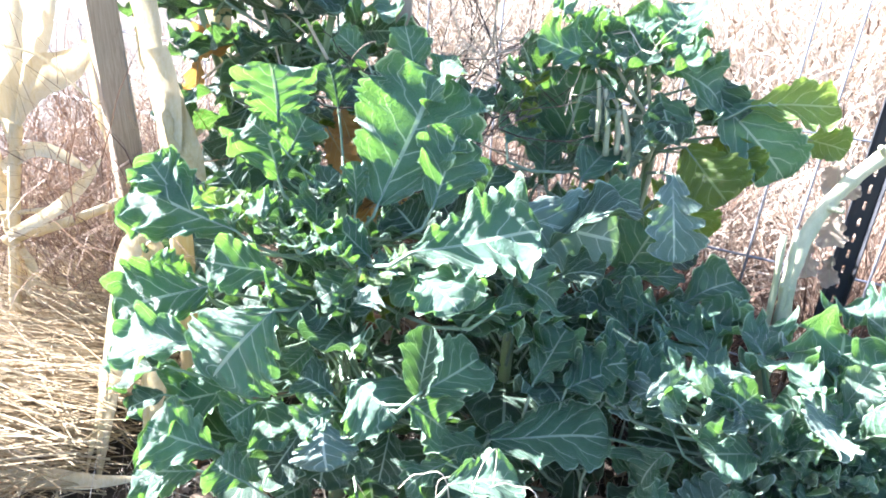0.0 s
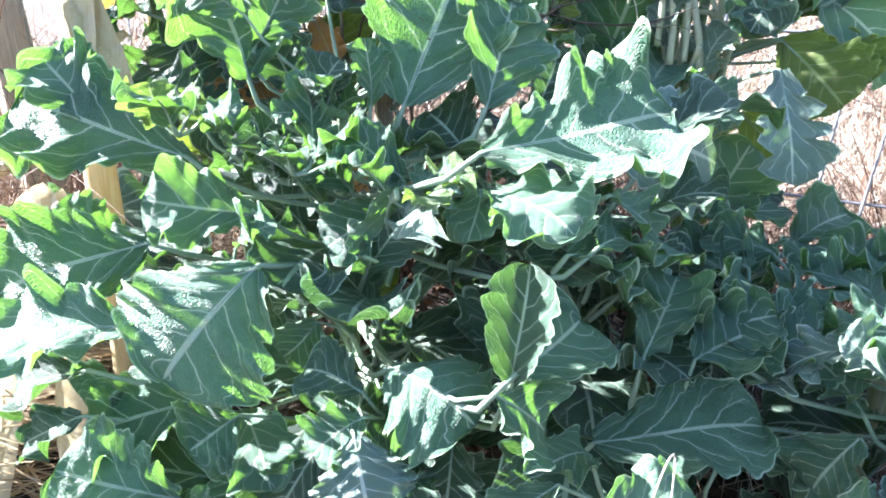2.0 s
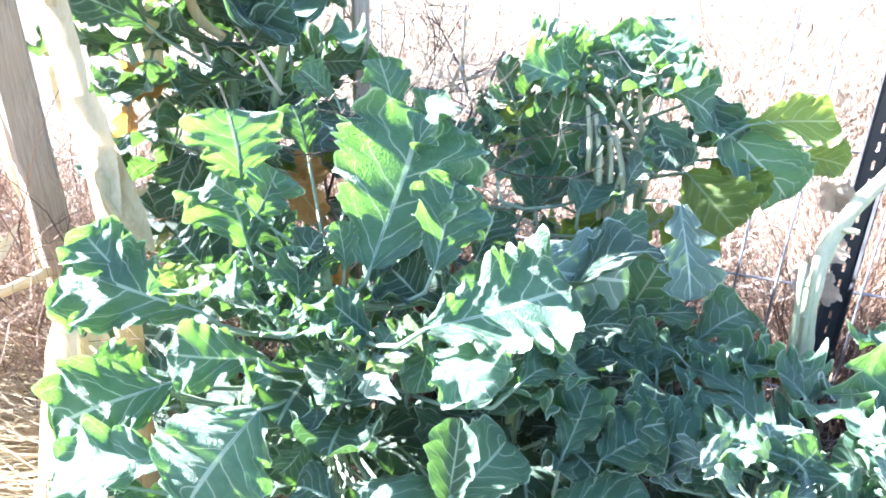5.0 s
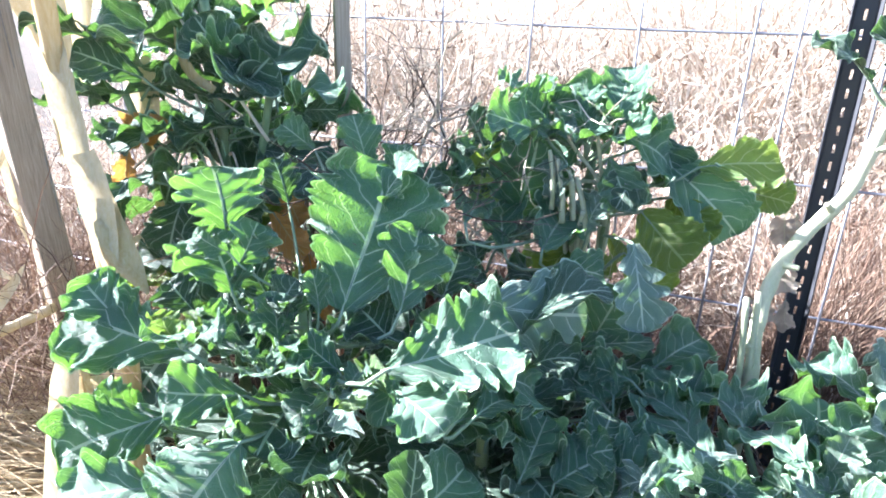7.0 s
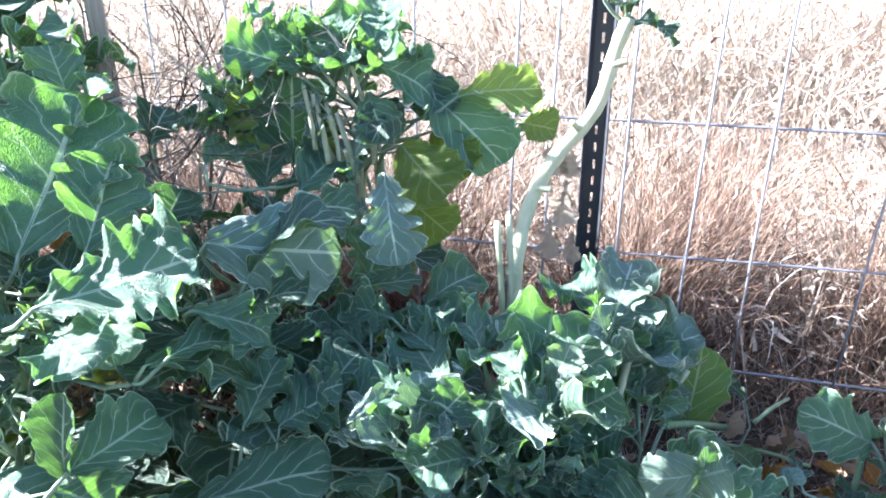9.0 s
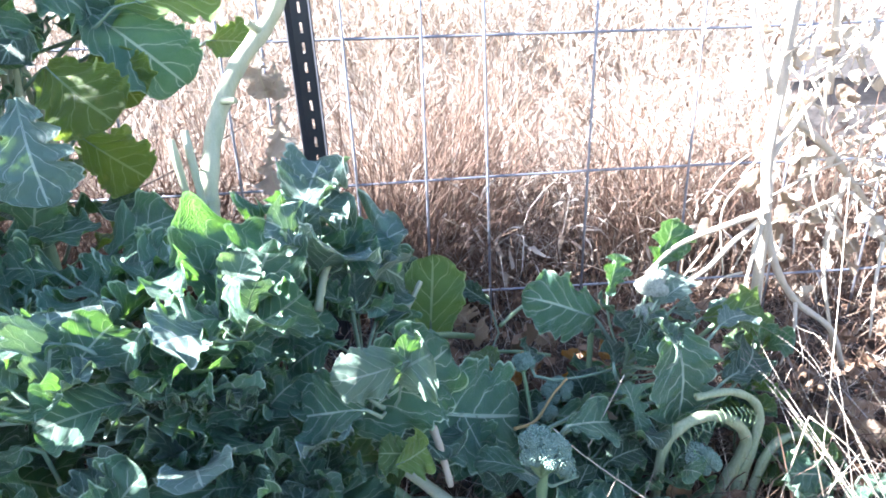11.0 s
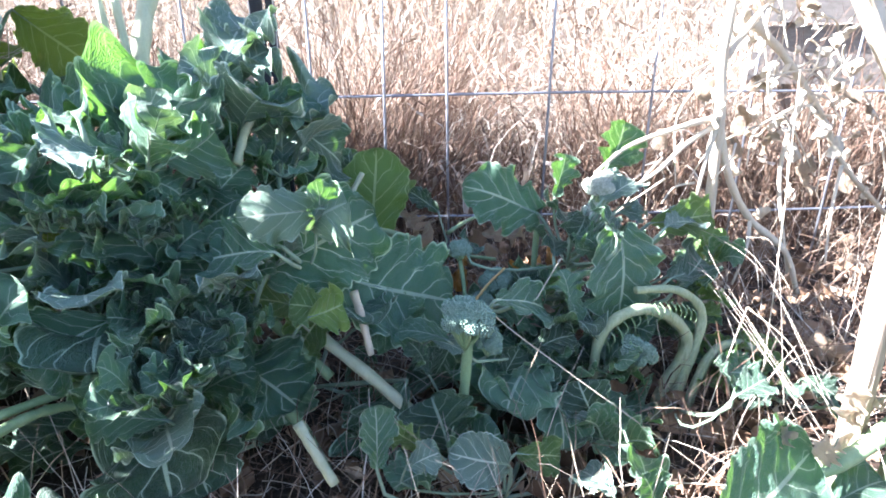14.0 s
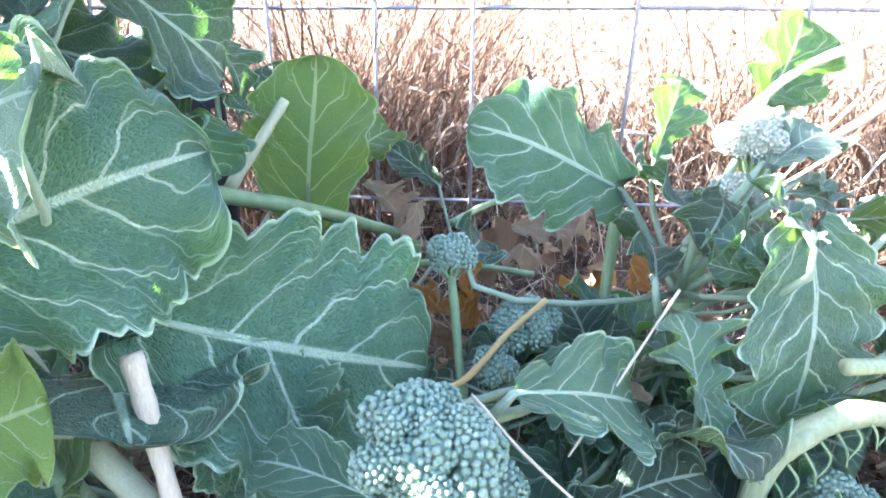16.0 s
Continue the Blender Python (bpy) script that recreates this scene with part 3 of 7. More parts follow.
def stake(name, foot, head, w, d, turn, label, seed, mat=None, category="stake"):
    """A sawn wooden stake, a little crooked and worn."""
    foot, head = Vector(foot), Vector(head)
    st = thing(name, foot, label, category)
    axis = head - foot
    q = axis.to_track_quat("Z", "Y").to_matrix().to_4x4()
    m = Matrix.Translation(foot) @ q @ pose(0, 0, 0, 0, 0, turn)
    r = np.random.RandomState(seed)
    ring = [(-w / 2 + 0.003, -d / 2), (w / 2 - 0.003, -d / 2), (w / 2, -d / 2 + 0.003), (w / 2, d / 2 - 0.003), (w / 2 - 0.003, d / 2), (-w / 2 + 0.003, d / 2), (-w / 2, d / 2 - 0.003), (-w / 2, -d / 2 + 0.003)]
    sh, n, k = Shape(), 14, len(ring)
    off = np.cumsum(r.randn(n + 1, 2) * 0.0012, 0)
    for i in range(n + 1):
        for x, y in ring:
            j = r.randn(2) * 0.0006
            sh.v.append(m @ Vector((x + off[i, 0] + j[0], y + off[i, 1] + j[1], axis.length * i / n + (0.006 * r.randn() if i == n else 0))))
    for i in range(n):
        for a in range(k):
            b = (a + 1) % k
            sh.f.append((i * k + a, i * k + b, (i + 1) * k + b, (i + 1) * k + a))
    sh.f.append(tuple(reversed(range(k))))
    sh.f.append(tuple(n * k + a for a in range(k)))
    shaft = part("shaft", sh, mat or WOOD, st, smooth=False)
    for k in range(5):
        sl = Shape()
        z0, x = axis.length * (0.05 + 0.75 * r.rand()), (r.rand() - 0.5) * w * 0.7
        y = -d / 2 if k % 2 else d / 2
        sl.box((x - 0.0009, y - 0.0012, z0), (x + 0.0009, y + 0.0012, z0 + 0.1 + 0.15 * r.rand()), m)
        part("crack", sl, PLANK, shaft, smooth=False)
    return st


stake("wooden_stake", (-0.035, 1.69, -0.05), (-0.03, 1.69, 1.45), 0.034, 0.034, 20, "weathered square wooden stake by the wire fence", 2)


def dead_brush():
    """Thin dead branches springing from a few stems, each forking twice."""
    r = np.random.RandomState(91)
    brush = thing("dead_bush", (0.1, 1.95, 0), "tangled grey-brown dead bush behind the wooden stake", "dead bush")

    def grow(at, way, length, width, level):
        pts = [at]
        d = way.normalized()
        for _ in range(4):
            d = (d + Vector(r.randn(3)) * 0.22).normalized()
            pts.append(pts[-1] + d * length / 4)
        sh.tube(pts, taper(width, width * 0.45, 5), 5)
        if level:
            for p in (pts[1], pts[2], pts[3], pts[3], pts[4])[: 5 if level > 1 else 4]:
                grow(p, d + Vector((0.75 * r.randn(), 0.3 * r.randn(), 0.6 * r.randn())), length * (0.35 + 0.2 * r.rand()), width * 0.55, level - 1)

    for k in range(13):
        sh = Shape()
        x = -0.3 + 0.042 * k + 0.02 * r.randn()
        grow(Vector((x, 1.8 + 0.05 * r.randn() - 0.15 * x, 0.0)), Vector((0.25 * r.randn(), 0.08 + 0.06 * r.randn(), 1.3)), 0.75 + 0.2 * r.rand(), 0.0055, 3)
        part("branch", sh, BARK if k % 4 else VINE, brush)


dead_brush()


# ---- plants ----
def rosette(plant, foot, z0, z1, n, reach, size, seed, mats, az=(0, 360), up=1.0, ruffle=0.1, lobes=0.14):
    """Leaves all round a stem: upright at the top, spreading and drooping lower down."""
    r = np.random.RandomState(seed)
    for i in range(n):
        t = i / max(n - 1, 1)
        a = radians(az[0] + ((i * 137.5 + r.rand() * 40) % 360) / 360 * (az[1] - az[0]))
        el = (0.2 + 0.95 * t * up) + r.randn() * 0.15
        h = z0 + (z1 - z0) * t
        out = Vector((math.cos(a), math.sin(a), 0))
        root = Vector((foot[0], foot[1], h)) + out * 0.015
        rc = reach * (0.75 + 0.5 * r.rand())
        at = root + (out * math.cos(el) + Vector((0, 0, math.sin(el)))) * rc * 0.4
        ln = size * (0.65 + 0.6 * r.rand())
        el2 = el - 0.75
        tip = at + (out * math.cos(el2) + Vector((0, 0, math.sin(el2)))) * ln + Vector(r.randn(3)) * 0.02
        tip.z = max(tip.z, 0.02)
        face = Vector((0, 0, 1)) - out * (0.2 + math.sin(el)) + Vector(r.randn(3)) * 0.15
        leaf(plant, at, tip, ln * (0.8 + 0.3 * r.rand()), face, 0.6 + 0.7 * r.rand(), 0.15 + 0.3 * r.rand(), ruffle * (0.6 + 0.8 * r.rand()), lobes, r.randn() * 0.3,
             mats[r.randint(len(mats))], root, 4 + 2.5 * r.rand())


def stem(plant, pts, r0, r1, mat=None, name="stem"):
    line = curve(pts, 6)
    sh = Shape()
    sh.tube(line, [q * (1 + 0.08 * math.sin(i * 1.9)) for i, q in enumerate(taper(r0, r1, len(line)))], 8)
    return part(name, sh, mat or STALK, plant)


stake("wooden_stake", (-0.56, 1.40, -0.05), (-0.625, 1.40, 1.45), 0.06, 0.045, -38, "weathered grey-brown wooden stake beside the corn stalk", 1)
stake("wooden_stake", (1.49, 0.572, -0.1), (1.425, 0.588, 1.1), 0.0225, 0.022, 28, "sun-bleached split wooden stake standing in the bed", 3)
stake("leaning_stick", (2.46, 0.95, 0.0), (1.76, 0.95, 0.68), 0.03, 0.026, 10, "bleached thin stick leaning through the dead vine", 4, VINE, "stick")


def crumple(sh, centre, size, seed, n=7, turn=None):
    """A withered leaf, curled into a crumpled bowl."""
    r = np.random.RandomState(seed)
    m = Matrix.Translation(centre) @ (turn or Euler(r.rand(3) * 6.28).to_matrix().to_4x4())
    b0 = len(sh.v)
    ph = r.rand(6) * 6.28
    for i in range(n):
        for j in range(n):
            x, y = 2 * i / (n - 1) - 1, 2 * j / (n - 1) - 1
            s = math.sqrt(max(1 - 0.35 * x * x * y * y, 0.3))
            z = 0.35 * (x * x + 0.6 * y * y) + 0.22 * math.sin(3.1 * x + ph[0]) * math.sin(3.5 * y + ph[1]) + 0.1 * math.sin(7 * x + ph[2] + 4 * y) + 0.05 * r.randn()
            sh.v.append(m.translation + (m.to_3x3() @ Vector((x * s * 0.62 * (1 - 0.3 * y), y * s, z))) * size)
            sh.uv.append((j / (n - 1), x))
    for i in range(n - 1):
        for j in range(n - 1):
            a = b0 + i * n + j
            sh.f.append((a, a + 1, a + n + 1, a + n))


def dead_leaf(at, size, seed, mat=None, label="curled dry brown leaf lying on the soil", turn=None):
    sh = Shape()
    crumple(sh, Vector(at), size, seed, 9, turn)
    ob = new("dead_leaf", sh.mesh("dead_leaf", mat or DRYLEAF))
    return tagged(ob, label, "dry leaf", "dry leaves on the ground")


def litter():
    """Small crumpled leaf scraps all over the bed."""
    r = np.random.RandomState(31)
    sh = Shape()
    for k in range(4200):
        x, y = -0.3 + 3.4 * r.rand(), 0.0 + 2.1 * r.rand()
        crumple(sh, Vector((x, y, 0.012 + 0.02 * r.rand())), 0.008 + 0.022 * r.rand() ** 2, 1000 + k, 4)
    sh.uv = []
    tagged(new("leaf_litter", sh.mesh("leaf_litter", LITTER)), "crumbled brown leaf litter on the garden bed", "leaf litter", kind="stuff")


litter()


def sprig(plant, at, n, size, seed, mats, ruffle=0.16, up=0.3):
    """A tuft of small curled leaves round a shoot tip."""
    r = np.random.RandomState(seed)
    at = Vector(at)
    for i in range(n):
        a = i * 2.4 + r.rand() * 0.5
        el = up + 1.1 * r.rand() * (0.4 + 0.6 * i / n)
        d = Vector((math.cos(a) * math.cos(el), math.sin(a) * math.cos(el), math.sin(el)))
        ln = size * (0.6 + 0.8 * r.rand())
        b = at + d * size * (0.2 + 0.5 * r.rand())
        tip = b + (d + Vector((0, 0, -0.35 * r.rand()))).normalized() * ln
        face = Vector((0, 0, 1.2)) - d * 0.6 + Vector(r.randn(3)) * 0.35
        leaf(plant, b, tip, ln * (1.0 + 0.5 * r.rand()), face, 0.5 + 0.8 * r.rand(), 0.1 + 0.4 * r.rand(), ruffle * (0.5 + 0.6 * r.rand()), 0.12, r.randn() * 0.4,
             mats[r.randint(len(mats))], at, 4 + 2 * r.rand(), 0.0016)


plant_a = thing("broccoli_plant", (0.02, 1.08, 0), "large leafy broccoli plant with frilled sunlit leaves", "broccoli plant", "broccoli plants in the bed")
plant_b = thing("broccoli_plant", (0.32, 1.22, 0), "broccoli plant with broad grey-green leaves", "broccoli plant", "broccoli plants in the bed")
plant_c = thing("broccoli_plant", (0.5, 1.52, 0), "tall broccoli plant growing against the wire fence", "broccoli plant", "broccoli plants in the bed")
plant_d = thing("broccoli_plant", (0.75, 1.0, 0), "low bushy broccoli plant with curled leaf margins", "broccoli plant", "broccoli plants in the bed")
plant_e = thing("broccoli_plant", (0.95, 1.02, 0), "spreading broccoli plant with wide veined leaves", "broccoli plant", "broccoli plants in the bed")
plant_f = thing("broccoli_plant", (1.37, 0.99, 0), "small flowering broccoli plant with bud clusters", "broccoli plant", "broccoli plants in the bed")
plant_g = thing("broccoli_plant", (1.22, 0.56, 0), "young broccoli plant with one broad smooth leaf", "broccoli plant", "broccoli plants in the bed")
# added occluder: keeps sun off plant_g and the withered leaves by the stake
shade_plant = thing("broccoli_plant", (0.6, 0.52, 0), "leafy broccoli plant added at the near edge of the bed to cast shade", "broccoli plant", "broccoli plants in the bed")
stem(shade_plant, [(0.6, 0.52, -0.02), (0.6, 0.52, 0.34)], 0.015, 0.009)
# inner rosettes, mostly in the shade-darkened green, so gaps between outer leaves read black
rosette(plant_a, (0.02, 1.12), 0.05, 0.5, 20, 0.2, 0.14, 21, [SHADED])
rosette(plant_a, (0.08, 1.0), 0.1, 0.46, 18, 0.13, 0.12, 38, [SHADED])
# this rosette is added to block sun that would reach plant_d
rosette(plant_b, (0.32, 1.12), 0.12, 0.5, 22, 0.15, 0.14, 41, [SHADED])
rosette(plant_b, (0.33, 1.24), 0.04, 0.34, 13, 0.2, 0.15, 22, [SHADED])
rosette(plant_c, (0.5, 1.54), 0.08, 0.42, 14, 0.18, 0.15, 23, [SHADED, OLIVE])
rosette(plant_b, (0.58, 1.3), 0.02, 0.26, 18, 0.16, 0.13, 34, [SHADED])
rosette(plant_b, (0.2, 1.35), 0.1, 0.45, 14, 0.14, 0.14, 35, [SHADED])
rosette(plant_d, (0.75, 1.02), 0.03, 0.22, 24, 0.2, 0.12, 24, [SHADED, BLUE], ruffle=0.1)
rosette(plant_e, (0.97, 1.02), 0.02, 0.16, 8, 0.12, 0.1, 25, [SHADED])
rosette(plant_f, (1.3, 0.93), 0.02, 0.1, 16, 0.14, 0.1, 30, [SHADED, BLUE])
for k, (x, y, z, n, q) in enumerate(((0.6, 0.92, 0.4, 6, 0.06), (0.7, 0.92, 0.38, 6, 0.06), (0.8, 0.94, 0.42, 6, 0.06), (0.9, 1.04, 0.44, 6, 0.065), (0.95, 1.03, 0.38, 5, 0.06), (0.84, 0.9, 0.27, 6, 0.06), (0.73, 0.9, 0.28, 6, 0.06), (0.65, 1.02, 0.4, 5, 0.06), (0.78, 0.86, 0.16, 6, 0.06), (0.62, 0.86, 0.25, 6, 0.065))):
    sprig(plant_d, (x, y, z), n, q, 70 + k, [BLUE, BLUE, GREY], 0.1)
for k, (x, y, z, n, q) in enumerate(((-0.08, 1.07, 0.56, 14, 0.035), (-0.02, 1.03, 0.54, 10, 0.035), (0.01, 1.04, 0.60, 9, 0.040))):
    sprig(plant_a, (x, y, z), n, q, 90 + k, [SHADED, BLUE, SHADED], 0.12)
for k, (x, y, z, n, q) in enumerate(((0.47, 1.48, 0.8, 7, 0.06), (0.56, 1.46, 0.82, 7, 0.055), (0.38, 1.46, 0.8, 5, 0.05))):
    sprig(plant_c, (x, y, z), n, q, 110 + k, [BLUE], 0.13)
for k, (x, y, z) in enumerate(((0.787, 0.900, 0.356), (0.795, 0.860, 0.280), (0.744, 0.900, 0.370), (0.772, 0.780, 0.235), (0.855, 0.860, 0.243), (0.818, 0.800, 0.236))):
    sprig(plant_d, (x, y, z), 10, 0.036, 190 + k, [BLUE, SHADED], 0.15)
# foliage of the added occluder plant
rosette(shade_plant, (0.6, 0.52), 0.06, 0.26, 11, 0.1, 0.09, 33, [BLUE, SHADED], ruffle=0.13)
for k, (x, y, z) in enumerate(((0.6, 0.54, 0.27), (0.66, 0.58, 0.2), (0.56, 0.58, 0.22), (0.68, 0.66, 0.17), (0.6, 0.66, 0.24))):
    sprig(shade_plant, (x, y, z), 9, 0.05, 170 + k, [BLUE, SHADED], 0.14)
rosette(plant_c, (0.3, 1.52), 0.08, 0.5, 14, 0.15, 0.14, 36, [SHADED])
for k, (x, y, z, n, q) in enumerate(((0.3, 1.47, 0.78, 8, 0.055), (0.24, 1.46, 0.7, 8, 0.06), (0.4, 1.5, 0.86, 7, 0.05))):
    sprig(plant_c, (x, y, z), n, q, 130 + k, [BLUE, SHADED], 0.1)
for k, (x, y, z, n, q) in enumerate(((1.26, 0.9, 0.1, 9, 0.045), (1.36, 0.86, 0.08, 9, 0.045), (1.17, 0.96, 0.12, 8, 0.04), (1.31, 1.0, 0.14, 9, 0.045), (1.43, 0.94, 0.1, 8, 0.045), (1.56, 0.93, 0.06, 8, 0.045), (1.2, 0.85, 0.07, 8, 0.045), (1.48, 1.0, 0.18, 8, 0.04), (1.3, 0.76, 0.05, 8, 0.05), (1.1, 0.8, 0.05, 8, 0.05))):
    sprig(plant_f, (x, y, z), n, q, 150 + k, [BLUE, SHADED, BLUE], 0.08)
weeds = thing("green_weed", (1.55, 0.85, 0), "low green leafy weeds beside the bent stalks", "weed")
for k, (x, y, z) in enumerate(((1.578, 0.860, 0.047), (1.570, 0.800, 0.030), (1.599, 0.950, 0.120), (1.672, 1.000, 0.147), (1.560, 0.920, 0.083), (1.646, 0.850, 0.030))):
    stem(weeds, [(x + 0.01, y, 0.0), (x, y, z * 0.6), (x, y, z)], 0.0025, 0.002)
    sprig(weeds, (x, y, z), 9, 0.036, 210 + k, [GREEN, BLUE, GREEN], 0.08)
rosette(plant_g, (1.62, 0.76), 0.02, 0.06, 8, 0.06, 0.06, 32, [SHADED, BLUE])
# plant_a
leaf(plant_a, (-0.094, 1.120, 0.715), (-0.118, 1.150, 0.810), 0.136, (0.6, -0.75, 0.1), mat=BLUE, root=(0.030, 1.090, 0.620), droop=.4, cup=.15, ruffle=.08, lobes=.16)
leaf(plant_a, (0.099, 1.050, 0.628), (0.149, 1.200, 0.811), 0.209, (0.1, -0.92, 0.3), mat=BLUE, root=(0.030, 1.090, 0.558), droop=.35, cup=.28, ruffle=.07, lobes=.13, waves=7)
leaf(plant_a, (0.131, 1.150, 0.734), (0.195, 1.180, 0.827), 0.081, (-0.7, -0.5, 0.5), mat=BLUE, root=(0.030, 1.090, 0.620), droop=.5, cup=.2, ruffle=.12, lobes=.16)
leaf(plant_a, (0.101, 1.250, 0.795), (0.074, 1.280, 0.876), 0.080, (0.6, -0.75, 0.1), mat=BLUE, root=(0.030, 1.090, 0.620), droop=.4, ruffle=.08, lobes=.14)
leaf(plant_a, (0.001, 1.300, 0.811), (-0.053, 1.300, 0.851), 0.060, (0.6, -0.75, 0.1), mat=BLUE, root=(0.030, 1.090, 0.620), droop=.6, ruffle=.1)
leaf(plant_a, (0.148, 1.200, 0.775), (0.172, 1.230, 0.840), 0.062, (-0.4, -0.7, 0.5), mat=BLUE, root=(0.030, 1.090, 0.620), droop=.5, ruffle=.13)
leaf(plant_a, (-0.026, 1.220, 0.737), (-0.054, 1.240, 0.805), 0.072, (0.6, -0.75, 0.1), mat=SHADED, root=(0.030, 1.090, 0.620), droop=.5, ruffle=.1)
leaf(plant_a, (-0.068, 1.060, 0.644), (-0.113, 1.100, 0.726), 0.131, (0.5, -0.75, 0.35), mat=BLUE, root=(0.030, 1.090, 0.574), droop=.5, ruffle=.14, lobes=.18)
leaf(plant_a, (-0.064, 1.070, 0.674), (-0.035, 1.100, 0.742), 0.073, (0.6, -0.75, 0.1), mat=BLUE, root=(0.030, 1.090, 0.604), droop=.5, ruffle=.14)
leaf(plant_a, (-0.068, 1.060, 0.707), (-0.114, 1.060, 0.738), 0.055, (-0.7, -0.5, 0.5), mat=BLUE, root=(0.030, 1.090, 0.620), droop=.8, ruffle=.12)
leaf(plant_a, (-0.017, 1.080, 0.620), (-0.060, 1.100, 0.681), 0.070, (0.25, -0.75, 0.6), mat=SHADED, root=(0.030, 1.090, 0.550), droop=.6, ruffle=.13)
leaf(plant_a, (-0.214, 1.020, 0.593), (-0.287, 1.050, 0.655), 0.089, (0.6, -0.75, 0.1), mat=BLUE, root=(0.030, 1.090, 0.523), droop=.5, ruffle=.12)
leaf(plant_a, (-0.027, 0.980, 0.520), (-0.139, 0.950, 0.540), 0.089, (0.45, -0.6, 0.55), mat=BLUE, root=(0.030, 1.090, 0.450), droop=.5, ruffle=.12, lobes=.18, waves=6)
leaf(plant_a, (-0.145, 0.960, 0.491), (-0.283, 0.920, 0.441), 0.138, (0.25, -0.75, 0.6), mat=BLUE, root=(0.030, 1.090, 0.421), droop=.45, cup=.1, ruffle=.08, lobes=.17, waves=7)
leaf(plant_a, (-0.190, 1.000, 0.460), (-0.259, 0.980, 0.506), 0.081, (0.6, -0.75, 0.1), mat=BLUE, root=(0.030, 1.090, 0.390), droop=.5, ruffle=.12)
leaf(plant_a, (-0.009, 0.900, 0.503), (-0.076, 0.840, 0.416), 0.164, (0.33, -0.62, 0.7), mat=BLUE, root=(0.030, 1.090, 0.433), droop=.7, cup=-.15, ruffle=.07, lobes=.15, waves=6)
leaf(plant_a, (-0.037, 0.920, 0.510), (0.000, 0.930, 0.532), 0.040, (-0.7, -0.5, 0.5), mat=BLUE, root=(0.030, 1.090, 0.440), droop=.8, ruffle=.12)
leaf(plant_a, (-0.109, 0.870, 0.449), (-0.242, 0.850, 0.425), 0.100, (-0.2, -0.4, 0.85), mat=BLUE, root=(0.030, 1.090, 0.379), droop=.6, ruffle=.1, waves=7)
leaf(plant_a, (0.166, 0.940, 0.585), (0.117, 0.900, 0.538), 0.084, (-0.75, -0.3, 0.6), mat=GREY, root=(0.030, 1.090, 0.515), droop=.8, cup=-.2, ruffle=.1, lobes=.2)
leaf(plant_a, (0.098, 0.970, 0.542), (0.040, 0.950, 0.503), 0.067, (0.25, -0.75, 0.6), mat=BLUE, root=(0.030, 1.090, 0.472), droop=.7, ruffle=.1)
leaf(plant_a, (0.184, 1.050, 0.630), (0.203, 1.130, 0.732), 0.117, (0.42, -0.87, 0.25), mat=BLUE, root=(0.030, 1.090, 0.560), droop=.3, cup=.15, ruffle=.07, lobes=.14)
leaf(plant_a, (0.067, 1.040, 0.620), (0.057, 1.050, 0.697), 0.044, (0.6, -0.75, 0.1), mat=BLUE, root=(0.030, 1.090, 0.550), droop=.4, ruffle=.12, lobes=.2)
leaf(plant_a, (0.010, 1.020, 0.579), (-0.001, 1.040, 0.659), 0.054, (0.4, -0.8, 0.4), mat=BLUE, root=(0.030, 1.090, 0.509), droop=.5, ruffle=.15, lobes=.18)
leaf(plant_a, (0.054, 1.000, 0.548), (0.011, 1.000, 0.589), 0.065, (0.0, -0.7, 0.6), mat=BLUE, root=(0.030, 1.090, 0.478), droop=.7, ruffle=.15, lobes=.18)
leaf(plant_a, (0.108, 0.980, 0.571), (0.051, 1.000, 0.604), 0.059, (0.2, -0.7, 0.6), mat=BLUE, root=(0.030, 1.090, 0.501), droop=.6, ruffle=.14, lobes=.2)
leaf(plant_a, (0.080, 0.950, 0.484), (0.127, 0.960, 0.550), 0.063, (0.3, -0.7, 0.6), mat=SHADED, root=(0.030, 1.090, 0.414), droop=.6, ruffle=.12)
leaf(plant_a, (-0.139, 1.080, 0.596), (-0.185, 1.100, 0.640), 0.075, (0.25, -0.75, 0.6), mat=SHADED, root=(0.030, 1.090, 0.526), droop=.6)
leaf(plant_a, (0.241, 1.150, 0.612), (0.263, 1.200, 0.670), 0.080, (0.3, -0.85, 0.3), mat=SHADED, root=(0.030, 1.090, 0.542), droop=.5, ruffle=.08)
leaf(plant_a, (-0.120, 1.010, 0.569), (-0.305, 1.026, 0.614), 0.145, (0.32, -0.75, 0.55), mat=BLUE, root=(0.030, 1.090, 0.499), droop=.35, ruffle=.1, lobes=.15, waves=8, cup=.1)
leaf(plant_a, (-0.172, 1.017, 0.433), (-0.331, 0.972, 0.392), 0.128, (0.226, -0.300, 0.737), mat=SHADED, root=(0.030, 1.090, 0.363), droop=.5, ruffle=.08)
leaf(plant_a, (-0.063, 0.905, 0.356), (-0.179, 0.859, 0.322), 0.113, (0.236, -0.359, 0.756), mat=BLUE, root=(0.030, 1.090, 0.286), droop=.8, ruffle=.13)
leaf(plant_a, (-0.037, 0.869, 0.282), (-0.197, 0.851, 0.303), 0.114, (-0.124, -0.406, 0.745), mat=SHADED, root=(0.030, 1.090, 0.212), droop=.6, ruffle=.13)
leaf(plant_a, (-0.025, 0.872, 0.294), (-0.050, 0.810, 0.258), 0.077, (0.181, -0.342, 0.816), mat=BLUE, root=(0.030, 1.090, 0.224), droop=.7, ruffle=.13)
leaf(plant_a, (-0.042, 0.914, 0.334), (0.018, 0.827, 0.316), 0.073, (0.166, -0.375, 0.786), mat=BLUE, root=(0.030, 1.090, 0.264), droop=.7, ruffle=.13)
